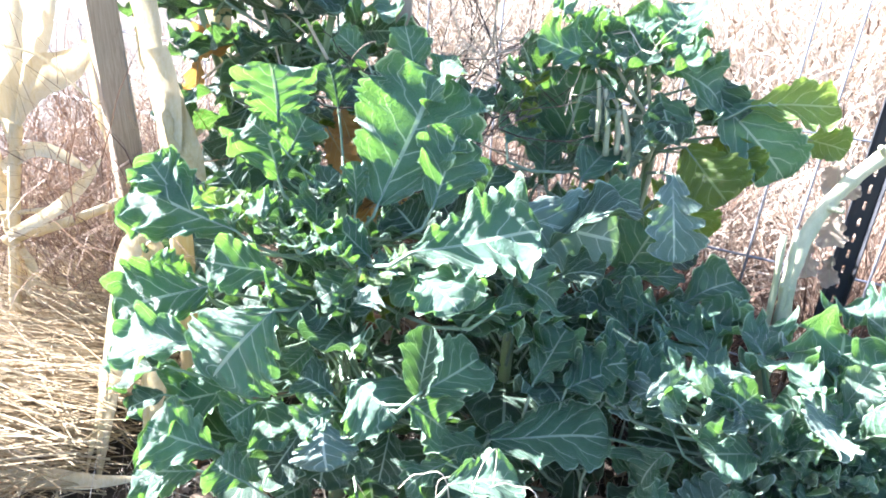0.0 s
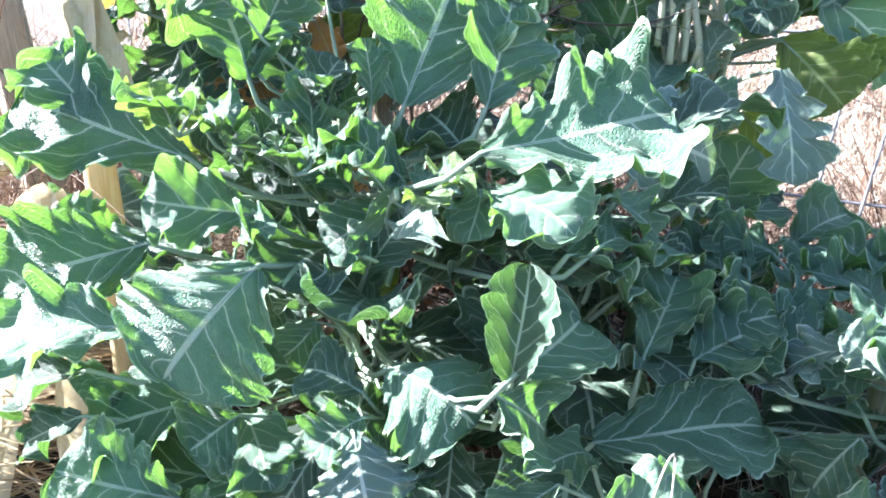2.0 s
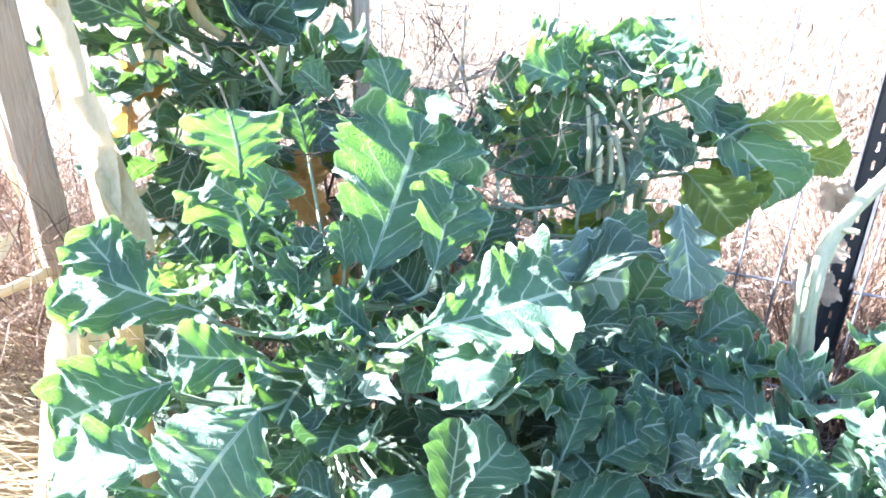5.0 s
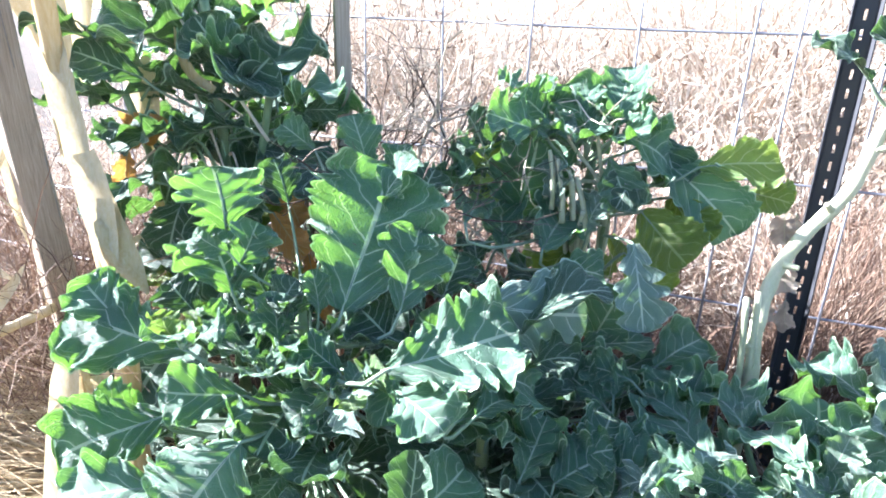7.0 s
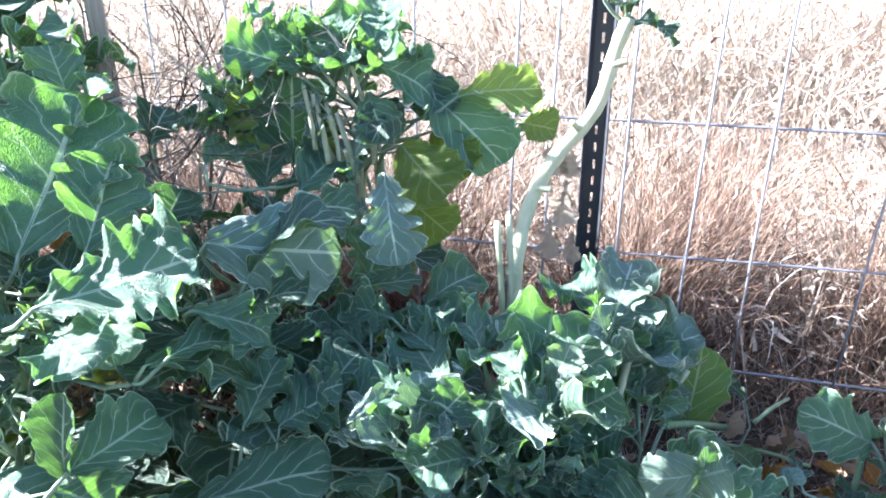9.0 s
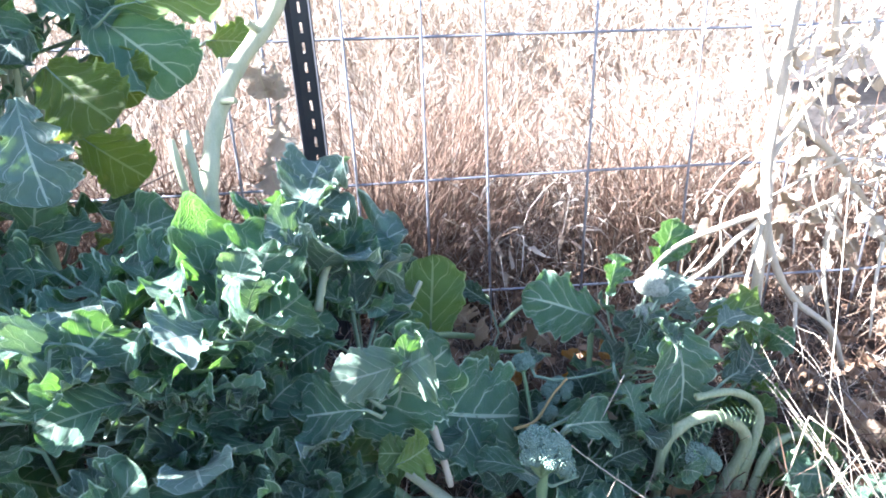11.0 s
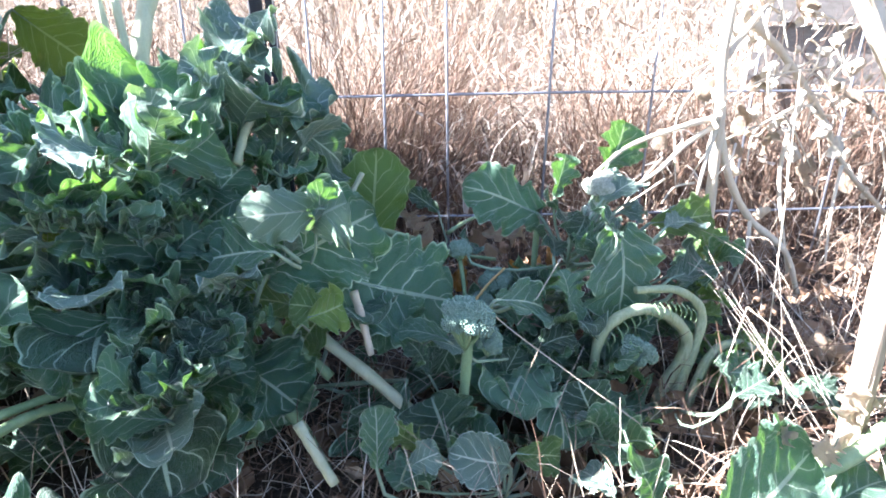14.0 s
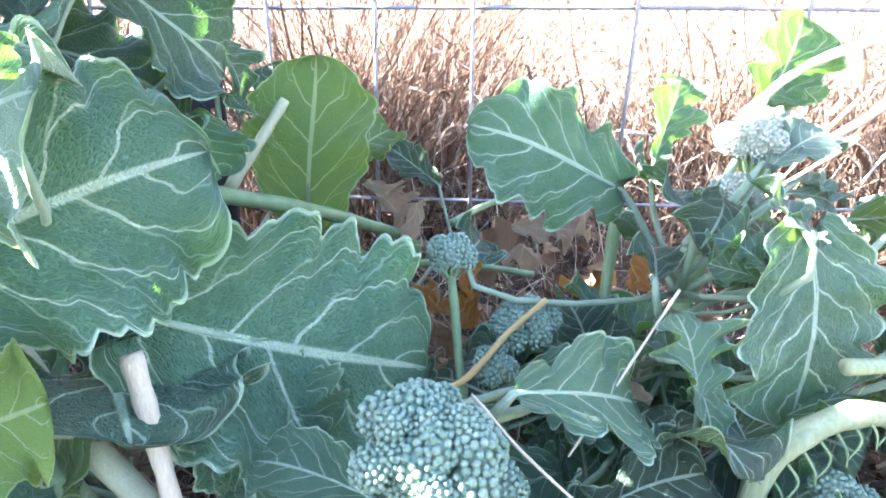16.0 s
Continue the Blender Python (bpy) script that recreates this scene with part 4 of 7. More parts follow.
leaf(plant_a, (0.097, 0.813, 0.398), (0.118, 0.775, 0.350), 0.090, (0.105, -0.465, 0.765), mat=GREY, root=(0.030, 1.090, 0.328), droop=1.1, cup=-.3, ruffle=.05, waves=8)
leaf(plant_a, (0.099, 0.839, 0.396), (0.064, 0.807, 0.378), 0.058, (0.108, -0.400, 0.780), mat=BLUE, root=(0.030, 1.090, 0.326), droop=.7, ruffle=.13)
leaf(plant_a, (0.115, 0.886, 0.417), (0.195, 0.838, 0.399), 0.129, (0.030, -0.343, 0.804), mat=BLUE, root=(0.030, 1.090, 0.347), droop=1.0, cup=-.35, ruffle=.05, lobes=.12)
leaf(plant_a, (0.221, 0.841, 0.425), (0.230, 0.867, 0.554), 0.065, (-0.254, -0.826, 0.453), mat=SHADED, root=(0.030, 1.090, 0.355), droop=.35, cup=.6, ruffle=.05, lobes=.12)
leaf(plant_a, (0.225, 0.840, 0.452), (0.287, 0.934, 0.456), 0.096, (-0.089, -0.719, 0.539), mat=BLUE, root=(0.030, 1.090, 0.382), droop=.5, cup=.3, ruffle=.05, lobes=.12)
leaf(plant_a, (0.211, 0.834, 0.433), (0.256, 0.857, 0.385), 0.082, (-0.043, -0.510, 0.714), mat=BLUE, root=(0.030, 1.090, 0.363), droop=.8, ruffle=.13)
leaf(plant_a, (0.093, 0.866, 0.402), (0.039, 0.877, 0.414), 0.062, (0.115, -0.420, 0.745), mat=SHADED, root=(0.030, 1.090, 0.332), droop=.7, ruffle=.12)
leaf(plant_a, (0.110, 0.926, 0.575), (0.100, 0.962, 0.493), 0.076, (0.048, -0.286, 0.779), mat=BLUE, root=(0.030, 1.090, 0.505), droop=.9, ruffle=.07)
leaf(plant_a, (0.183, 0.923, 0.613), (0.349, 0.980, 0.646), 0.142, (0.019, -0.560, 0.679), mat=BLUE, root=(0.030, 1.090, 0.543), droop=.3, cup=.3, ruffle=.1, lobes=.16, waves=7)
leaf(plant_a, (0.234, 1.033, 0.576), (0.264, 0.906, 0.539), 0.076, (-0.064, -0.681, 0.451), mat=BLUE, root=(0.030, 1.090, 0.506), droop=.9, cup=-.2, ruffle=.13)
leaf(plant_a, (0.187, 0.994, 0.564), (0.176, 0.901, 0.535), 0.055, (0.015, -0.583, 0.543), mat=BLUE, root=(0.030, 1.090, 0.494), droop=.8, ruffle=.13)
leaf(plant_a, (0.257, 0.899, 0.548), (0.407, 1.134, 0.447), 0.079, (-0.103, -0.468, 0.641), mat=BLUE, root=(0.030, 1.090, 0.478), droop=.8, ruffle=.1)
leaf(plant_a, (0.124, 0.869, 0.344), (0.102, 0.824, 0.338), 0.062, (0.072, -0.393, 0.801), mat=BLUE, root=(0.030, 1.090, 0.274), droop=.8, ruffle=.13)
leaf(plant_a, (0.054, 0.855, 0.345), (0.012, 0.829, 0.272), 0.079, (0.162, -0.441, 0.773), mat=SHADED, root=(0.030, 1.090, 0.275), droop=.8, ruffle=.13)
leaf(plant_a, (0.075, 0.900, 0.381), (0.049, 0.873, 0.369), 0.066, (0.113, -0.411, 0.761), mat=BLUE, root=(0.030, 1.090, 0.311), droop=.9, ruffle=.13)
leaf(plant_a, (-0.175, 0.880, 0.390), (-0.264, 0.887, 0.346), 0.064, (0.292, -0.340, 0.722), mat=SHADED, root=(0.030, 1.090, 0.320), droop=.6, ruffle=.13)
leaf(plant_a, (-0.168, 0.853, 0.358), (-0.225, 0.845, 0.326), 0.054, (0.042, -0.392, 0.698), mat=SHADED, root=(0.030, 1.090, 0.288), droop=.6, ruffle=.13)
leaf(plant_a, (0.176, 0.875, 0.346), (0.172, 0.834, 0.289), 0.075, (0.022, -0.467, 0.776), mat=SHADED, root=(0.030, 1.090, 0.276), droop=.9, ruffle=.13)
leaf(plant_a, (0.138, 0.881, 0.343), (0.128, 0.821, 0.308), 0.074, (0.065, -0.467, 0.771), mat=SHADED, root=(0.030, 1.090, 0.273), droop=.9, ruffle=.13)
leaf(plant_a, (0.082, 0.968, 0.435), (0.038, 0.983, 0.475), 0.058, (0.128, -0.545, 0.617), mat=SHADED, root=(0.030, 1.090, 0.365), droop=.6, ruffle=.13)
leaf(plant_a, (-0.066, 0.820, 0.302), (-0.161, 0.800, 0.342), 0.100, (0.5, -0.5, 0.6), mat=BLUE, root=(0.030, 1.090, 0.200), droop=.5, ruffle=.09, lobes=.14, waves=6)
leaf(plant_a, (-0.090, 0.800, 0.278), (-0.175, 0.780, 0.278), 0.090, (0.5, -0.5, 0.6), mat=BLUE, root=(0.030, 1.090, 0.200), droop=.5, ruffle=.1)
leaf(plant_a, (-0.002, 0.780, 0.296), (-0.048, 0.780, 0.320), 0.070, (0.6, -0.6, 0.4), mat=BLUE, root=(0.030, 1.090, 0.200), droop=.5, ruffle=.12)
leaf(plant_a, (0.038, 0.920, 0.439), (0.010, 0.900, 0.410), 0.060, (0.6, -0.6, 0.4), mat=BLUE, root=(0.030, 1.090, 0.200), droop=.6, ruffle=.12)
leaf(plant_a, (-0.020, 0.860, 0.370), (-0.055, 0.830, 0.350), 0.080, (0.3, -0.6, 0.7), mat=BLUE, root=(0.030, 1.090, 0.200), droop=.6, ruffle=.1)
# plant_b
leaf(plant_b, (0.315, 1.125, 0.612), (0.492, 1.240, 0.545), 0.165, (0.2, -0.82, 0.42), mat=GREY, root=(0.330, 1.210, 0.500), droop=.3, cup=-.08, ruffle=.035, lobes=.1)
leaf(plant_b, (0.430, 1.288, 0.610), (0.518, 1.271, 0.609), 0.087, (-0.098, -0.546, 0.629), mat=BLUE, root=(0.330, 1.210, 0.500), droop=.7, ruffle=.08)
leaf(plant_b, (0.313, 1.022, 0.559), (0.398, 1.107, 0.459), 0.091, (-0.040, -0.501, 0.728), mat=BLUE, root=(0.330, 1.210, 0.489), droop=.8)
leaf(plant_b, (0.194, 0.933, 0.577), (0.261, 0.870, 0.564), 0.092, (0.047, -0.484, 0.751), mat=BLUE, root=(0.330, 1.210, 0.500), droop=.9)
leaf(plant_b, (0.268, 0.955, 0.517), (0.365, 1.082, 0.409), 0.111, (-0.014, -0.399, 0.801), mat=BLUE, root=(0.330, 1.210, 0.447), droop=.9)
leaf(plant_b, (0.441, 1.285, 0.444), (0.674, 1.290, 0.480), 0.091, (-0.044, -0.170, 0.895), mat=BLUE, root=(0.330, 1.210, 0.374), droop=.5, cup=.2)
leaf(plant_b, (0.540, 1.180, 0.424), (0.487, 1.269, 0.422), 0.121, (-0.115, -0.497, 0.716), mat=BLUE, root=(0.330, 1.210, 0.354), droop=.7)
leaf(plant_b, (0.251, 1.110, 0.537), (0.207, 1.088, 0.606), 0.096, (0.044, -0.611, 0.639), mat=BLUE, root=(0.330, 1.210, 0.467), droop=.6)
leaf(plant_b, (0.167, 1.064, 0.578), (0.123, 1.076, 0.617), 0.101, (0.108, -0.608, 0.630), mat=SHADED, root=(0.330, 1.210, 0.500), droop=.6)
leaf(plant_b, (0.525, 1.345, 0.436), (0.568, 1.331, 0.556), 0.125, (-0.166, -0.700, 0.551), mat=BLUE, root=(0.330, 1.210, 0.366), droop=.6)
leaf(plant_b, (0.634, 1.270, 0.431), (0.731, 1.332, 0.462), 0.110, (-0.186, -0.496, 0.681), mat=BLUE, root=(0.330, 1.210, 0.361), droop=.6)
leaf(plant_b, (0.358, 1.159, 0.425), (0.445, 1.138, 0.401), 0.115, (-0.051, -0.407, 0.785), mat=SHADED, root=(0.330, 1.210, 0.355), droop=.9)
# plant_d
leaf(plant_d, (0.319, 0.932, 0.319), (0.493, 0.959, 0.337), 0.119, (-0.107, -0.279, 0.832), mat=BLUE, root=(0.420, 1.080, 0.100), droop=.4, cup=.15, ruffle=.05, lobes=.12)
leaf(plant_d, (0.434, 1.030, 0.395), (0.509, 1.021, 0.435), 0.092, (-0.150, -0.341, 0.746), mat=BLUE, root=(0.500, 1.100, 0.120), droop=.5, ruffle=.07)
leaf(plant_d, (0.371, 0.995, 0.388), (0.414, 1.070, 0.450), 0.085, (-0.138, -0.443, 0.686), mat=BLUE, root=(0.450, 1.080, 0.120), droop=.5, ruffle=.2, lobes=.22)
leaf(plant_d, (0.483, 1.012, 0.363), (0.595, 1.037, 0.412), 0.128, (-0.178, -0.324, 0.753), mat=BLUE, root=(0.500, 1.100, 0.100), droop=.5, ruffle=.07, lobes=.2)
leaf(plant_d, (0.575, 1.206, 0.440), (0.497, 1.238, 0.443), 0.073, (-0.184, -0.446, 0.631), mat=BLUE, root=(0.740, 1.000, 0.360), droop=.7, ruffle=.15)
leaf(plant_d, (0.677, 1.119, 0.407), (0.655, 1.251, 0.436), 0.113, (-0.247, -0.413, 0.638), mat=BLUE, root=(0.740, 1.000, 0.337), droop=.7, ruffle=.17)
leaf(plant_d, (0.324, 0.918, 0.316), (0.244, 0.834, 0.357), 0.057, (-0.059, -0.320, 0.833), mat=BLUE, root=(0.420, 1.000, 0.080), droop=.8, ruffle=.15)
leaf(plant_d, (0.268, 0.827, 0.354), (0.219, 0.799, 0.321), 0.048, (-0.044, -0.382, 0.820), mat=BLUE, root=(0.420, 1.000, 0.080), droop=.8, ruffle=.17)
leaf(plant_d, (0.284, 0.742, 0.400), (0.366, 0.776, 0.391), 0.072, (-0.108, -0.301, 0.841), mat=BLUE, root=(0.420, 1.000, 0.060), droop=.6, ruffle=.06)
leaf(plant_d, (0.570, 0.931, 0.353), (0.550, 0.941, 0.277), 0.093, (-0.195, -0.288, 0.798), mat=BLUE, root=(0.550, 1.000, 0.080), droop=.8, ruffle=.15)
leaf(plant_d, (0.500, 0.989, 0.289), (0.575, 0.985, 0.248), 0.086, (-0.171, -0.295, 0.809), mat=BLUE, root=(0.500, 1.000, 0.050), droop=.8, ruffle=.15)
leaf(plant_d, (0.660, 0.950, 0.444), (0.602, 1.195, 0.407), 0.096, (0.044, -0.517, 0.701), mat=BLUE, root=(0.740, 1.000, 0.360), droop=.5, ruffle=.13)
leaf(plant_d, (0.640, 0.939, 0.455), (0.550, 0.980, 0.440), 0.067, (0.063, -0.416, 0.770), mat=BLUE, root=(0.740, 1.000, 0.360), droop=.8, ruffle=.17, lobes=.25, waves=8)
leaf(plant_d, (0.570, 0.945, 0.452), (0.511, 1.008, 0.359), 0.063, (0.091, -0.404, 0.779), mat=GREY, root=(0.740, 1.000, 0.360), droop=1.0, ruffle=.17, lobes=.22, waves=7)
leaf(plant_d, (0.784, 0.947, 0.428), (0.862, 1.040, 0.502), 0.105, (-0.088, -0.511, 0.702), mat=BLUE, root=(0.740, 1.000, 0.358), droop=.5, ruffle=.17)
leaf(plant_d, (0.783, 0.952, 0.443), (0.722, 0.925, 0.451), 0.079, (-0.034, -0.415, 0.777), mat=BLUE, root=(0.740, 1.000, 0.360), droop=.8, ruffle=.15)
leaf(plant_d, (0.784, 0.944, 0.422), (0.829, 0.944, 0.393), 0.064, (-0.065, -0.402, 0.790), mat=BLUE, root=(0.740, 1.000, 0.352), droop=.9, ruffle=.17)
leaf(plant_d, (0.836, 1.020, 0.396), (0.920, 1.081, 0.412), 0.106, (-0.115, -0.499, 0.713), mat=BLUE, root=(0.740, 1.000, 0.326), droop=.6, ruffle=.15)
leaf(plant_d, (0.841, 1.003, 0.392), (0.917, 1.033, 0.352), 0.087, (-0.097, -0.402, 0.781), mat=BLUE, root=(0.740, 1.000, 0.322), droop=.7, ruffle=.15)
leaf(plant_d, (0.893, 1.047, 0.509), (0.866, 1.244, 0.489), 0.088, (-0.112, -0.538, 0.642), mat=BLUE, root=(0.740, 1.000, 0.360), droop=.7, ruffle=.17, waves=8)
leaf(plant_d, (0.895, 1.041, 0.515), (0.938, 1.108, 0.573), 0.090, (-0.146, -0.534, 0.631), mat=GREY, root=(0.740, 1.000, 0.360), droop=.6, ruffle=.17, waves=7)
leaf(plant_d, (0.891, 1.040, 0.503), (0.951, 1.068, 0.534), 0.084, (-0.125, -0.437, 0.709), mat=GREY, root=(0.740, 1.000, 0.360), droop=.8, ruffle=.17, waves=7)
leaf(plant_d, (0.891, 1.054, 0.436), (0.924, 1.069, 0.499), 0.091, (-0.137, -0.515, 0.677), mat=BLUE, root=(0.740, 1.000, 0.360), droop=.7, ruffle=.17)
leaf(plant_d, (0.931, 1.090, 0.406), (1.035, 1.055, 0.476), 0.091, (-0.148, -0.416, 0.735), mat=GREY, root=(0.740, 1.000, 0.336), droop=.5, cup=.4, ruffle=.2)
leaf(plant_d, (0.922, 1.086, 0.389), (1.019, 1.119, 0.335), 0.103, (-0.160, -0.487, 0.711), mat=SHADED, root=(0.740, 1.000, 0.319), droop=.8, ruffle=.15)
leaf(plant_d, (0.718, 0.983, 0.488), (0.667, 1.268, 0.413), 0.093, (0.003, -0.444, 0.730), mat=BLUE, root=(0.740, 1.000, 0.360), droop=.8, ruffle=.17)
leaf(plant_d, (0.704, 1.022, 0.467), (0.746, 1.241, 0.436), 0.091, (-0.014, -0.445, 0.728), mat=BLUE, root=(0.740, 1.000, 0.360), droop=.7, ruffle=.17)
leaf(plant_d, (0.657, 1.049, 0.458), (0.579, 1.252, 0.392), 0.077, (0.040, -0.440, 0.734), mat=BLUE, root=(0.740, 1.000, 0.360), droop=.8, ruffle=.2)
leaf(plant_d, (0.523, 1.161, 0.416), (0.448, 1.274, 0.412), 0.100, (0.099, -0.437, 0.721), mat=BLUE, root=(0.740, 1.000, 0.346), droop=.8, ruffle=.15)
leaf(plant_d, (0.520, 1.185, 0.414), (0.556, 1.266, 0.426), 0.100, (0.075, -0.443, 0.720), mat=BLUE, root=(0.740, 1.000, 0.344), droop=.7, ruffle=.15)
leaf(plant_d, (0.688, 0.928, 0.367), (0.625, 0.939, 0.393), 0.050, (0.025, -0.395, 0.806), mat=GREY, root=(0.740, 1.000, 0.297), droop=.5, cup=-.2, ruffle=.02, lobes=.05)
leaf(plant_d, (0.799, 0.916, 0.314), (0.755, 0.928, 0.390), 0.086, (-0.047, -0.383, 0.819), mat=BLUE, root=(0.740, 1.000, 0.244), droop=.8, ruffle=.17)
leaf(plant_d, (0.789, 0.938, 0.367), (0.841, 0.981, 0.388), 0.069, (-0.067, -0.397, 0.797), mat=BLUE, root=(0.740, 1.000, 0.297), droop=.7, ruffle=.17)
leaf(plant_d, (0.706, 0.925, 0.463), (0.681, 0.939, 0.401), 0.078, (0.003, -0.410, 0.786), mat=BLUE, root=(0.740, 1.000, 0.360), droop=1.0, ruffle=.15)
leaf(plant_d, (0.482, 1.020, 0.410), (0.525, 1.124, 0.423), 0.095, (0.103, -0.420, 0.750), mat=BLUE, root=(0.740, 1.000, 0.340), droop=.6, ruffle=.15)
leaf(plant_d, (0.422, 0.989, 0.392), (0.494, 1.017, 0.419), 0.105, (0.106, -0.321, 0.814), mat=BLUE, root=(0.740, 1.000, 0.322), droop=.5, ruffle=.15)
leaf(plant_d, (0.741, 0.896, 0.386), (0.709, 0.934, 0.406), 0.067, (-0.016, -0.395, 0.806), mat=BLUE, root=(0.740, 1.000, 0.316), droop=.8, ruffle=.17)
leaf(plant_d, (0.717, 0.941, 0.278), (0.675, 0.931, 0.332), 0.086, (0.001, -0.374, 0.831), mat=BLUE, root=(0.740, 1.000, 0.208), droop=.8, ruffle=.2)
leaf(plant_d, (0.762, 0.923, 0.296), (0.740, 0.898, 0.367), 0.076, (-0.031, -0.375, 0.830), mat=BLUE, root=(0.740, 1.000, 0.226), droop=.8, ruffle=.17)
leaf(plant_d, (0.845, 0.915, 0.296), (0.818, 0.931, 0.345), 0.078, (-0.076, -0.371, 0.826), mat=BLUE, root=(0.740, 1.000, 0.226), droop=.8, ruffle=.17)
leaf(plant_d, (0.749, 0.931, 0.485), (0.721, 1.062, 0.457), 0.076, (-0.022, -0.432, 0.751), mat=BLUE, root=(0.740, 1.000, 0.360), droop=.7, ruffle=.17)
leaf(plant_d, (0.788, 0.955, 0.491), (0.771, 1.158, 0.429), 0.081, (-0.045, -0.436, 0.740), mat=GREY, root=(0.740, 1.000, 0.360), droop=.7, ruffle=.17)
leaf(plant_d, (0.584, 0.956, 0.365), (0.534, 1.000, 0.403), 0.079, (0.079, -0.400, 0.789), mat=BLUE, root=(0.740, 1.000, 0.295), droop=.8, ruffle=.15)
leaf(plant_d, (0.653, 0.966, 0.408), (0.637, 0.960, 0.466), 0.073, (0.032, -0.417, 0.774), mat=BLUE, root=(0.740, 1.000, 0.338), droop=.8, ruffle=.17)
leaf(plant_d, (0.784, 0.924, 0.319), (0.763, 0.929, 0.376), 0.070, (0.051, -0.462, 0.684), mat=BLUE, root=(0.740, 1.000, 0.249), droop=.8, ruffle=.17)
leaf(plant_d, (0.808, 0.924, 0.326), (0.847, 0.928, 0.356), 0.064, (0.016, -0.463, 0.689), mat=BLUE, root=(0.740, 1.000, 0.256), droop=.8, ruffle=.17)
leaf(plant_d, (0.771, 0.933, 0.231), (0.819, 0.927, 0.282), 0.070, (0.035, -0.442, 0.732), mat=BLUE, root=(0.740, 1.000, 0.161), droop=.8, ruffle=.17)
leaf(plant_d, (0.692, 0.932, 0.281), (0.744, 0.928, 0.315), 0.070, (0.084, -0.447, 0.709), mat=BLUE, root=(0.740, 1.000, 0.211), droop=.8, ruffle=.2)
leaf(plant_d, (0.765, 0.920, 0.163), (0.686, 0.920, 0.149), 0.081, (0.074, -0.410, 0.777), mat=BLUE, root=(0.740, 1.000, 0.093), droop=.8, ruffle=.13)
leaf(plant_d, (0.819, 0.871, 0.101), (0.856, 0.906, 0.177), 0.087, (0.010, -0.484, 0.755), mat=BLUE, root=(0.740, 1.000, 0.031), droop=.6, ruffle=.17)
leaf(plant_d, (0.739, 0.932, 0.216), (0.704, 0.944, 0.252), 0.087, (0.078, -0.433, 0.738), mat=BLUE, root=(0.740, 1.000, 0.146), droop=.8, ruffle=.2)
leaf(plant_d, (0.819, 0.925, 0.207), (0.853, 0.922, 0.259), 0.078, (0.010, -0.435, 0.745), mat=BLUE, root=(0.740, 1.000, 0.137), droop=.8, ruffle=.17)
leaf(plant_d, (0.737, 0.915, 0.340), (0.729, 0.906, 0.384), 0.070, (0.079, -0.460, 0.678), mat=BLUE, root=(0.740, 1.000, 0.270), droop=.8, ruffle=.17)
leaf(plant_d, (0.873, 0.888, 0.102), (0.837, 0.845, 0.182), 0.076, (-0.002, -0.399, 0.801), mat=BLUE, root=(0.740, 1.000, 0.032), droop=.8, ruffle=.17)
leaf(plant_d, (0.786, 0.976, 0.427), (0.812, 1.070, 0.514), 0.138, (0.039, -0.587, 0.516), mat=BLUE, root=(0.740, 1.000, 0.357), droop=.6, ruffle=.17)
leaf(plant_d, (0.886, 0.997, 0.395), (0.840, 1.157, 0.414), 0.084, (-0.007, -0.580, 0.552), mat=SHADED, root=(0.740, 1.000, 0.325), droop=.6, ruffle=.15)
leaf(plant_d, (0.822, 1.016, 0.384), (0.757, 0.937, 0.428), 0.084, (0.039, -0.478, 0.641), mat=BLUE, root=(0.740, 1.000, 0.314), droop=.7, ruffle=.15)
leaf(plant_d, (0.777, 1.000, 0.431), (0.766, 1.020, 0.509), 0.059, (0.6, -0.75, 0.1), mat=BLUE, root=(0.740, 1.000, 0.360), droop=.4, ruffle=.08)
leaf(plant_d, (0.778, 0.970, 0.413), (0.832, 1.000, 0.524), 0.050, (-0.35, -0.9, 0.2), mat=UNDER, root=(0.740, 1.000, 0.343), droop=.4, cup=.3, ruffle=.08)
leaf(plant_d, (0.848, 1.000, 0.407), (0.849, 1.030, 0.466), 0.066, (0.6, -0.75, 0.1), mat=BLUE, root=(0.740, 1.000, 0.337), droop=.4, ruffle=.1)
leaf(plant_d, (0.916, 1.050, 0.491), (0.925, 1.070, 0.559), 0.065, (-0.7, -0.5, 0.5), mat=GREY, root=(0.740, 1.000, 0.360), droop=.6, ruffle=.14)
leaf(plant_d, (0.863, 1.050, 0.499), (0.876, 1.070, 0.545), 0.054, (0.6, -0.75, 0.1), mat=BLUE, root=(0.740, 1.000, 0.360), droop=.5, ruffle=.12)
leaf(plant_d, (0.886, 1.030, 0.455), (1.032, 1.060, 0.470), 0.064, (-0.2, -0.6, 0.75), mat=BLUE, root=(0.740, 1.000, 0.360), droop=.6, cup=.2, ruffle=.1)
leaf(plant_d, (0.894, 1.020, 0.460), (0.871, 1.040, 0.496), 0.045, (0.6, -0.75, 0.1), mat=BLUE, root=(0.740, 1.000, 0.360), droop=.5, ruffle=.12)
leaf(plant_d, (0.812, 0.970, 0.390), (0.710, 0.980, 0.435), 0.087, (0.25, -0.75, 0.6), mat=BLUE, root=(0.740, 1.000, 0.320), droop=.4, cup=.1, ruffle=.07)
leaf(plant_d, (0.708, 0.970, 0.425), (0.626, 0.970, 0.402), 0.082, (0.25, -0.75, 0.6), mat=BLUE, root=(0.740, 1.000, 0.355), droop=.5, ruffle=.09)
leaf(plant_d, (0.858, 0.980, 0.372), (0.904, 1.000, 0.407), 0.058, (0.25, -0.75, 0.6), mat=BLUE, root=(0.740, 1.000, 0.302), droop=.5, ruffle=.08)
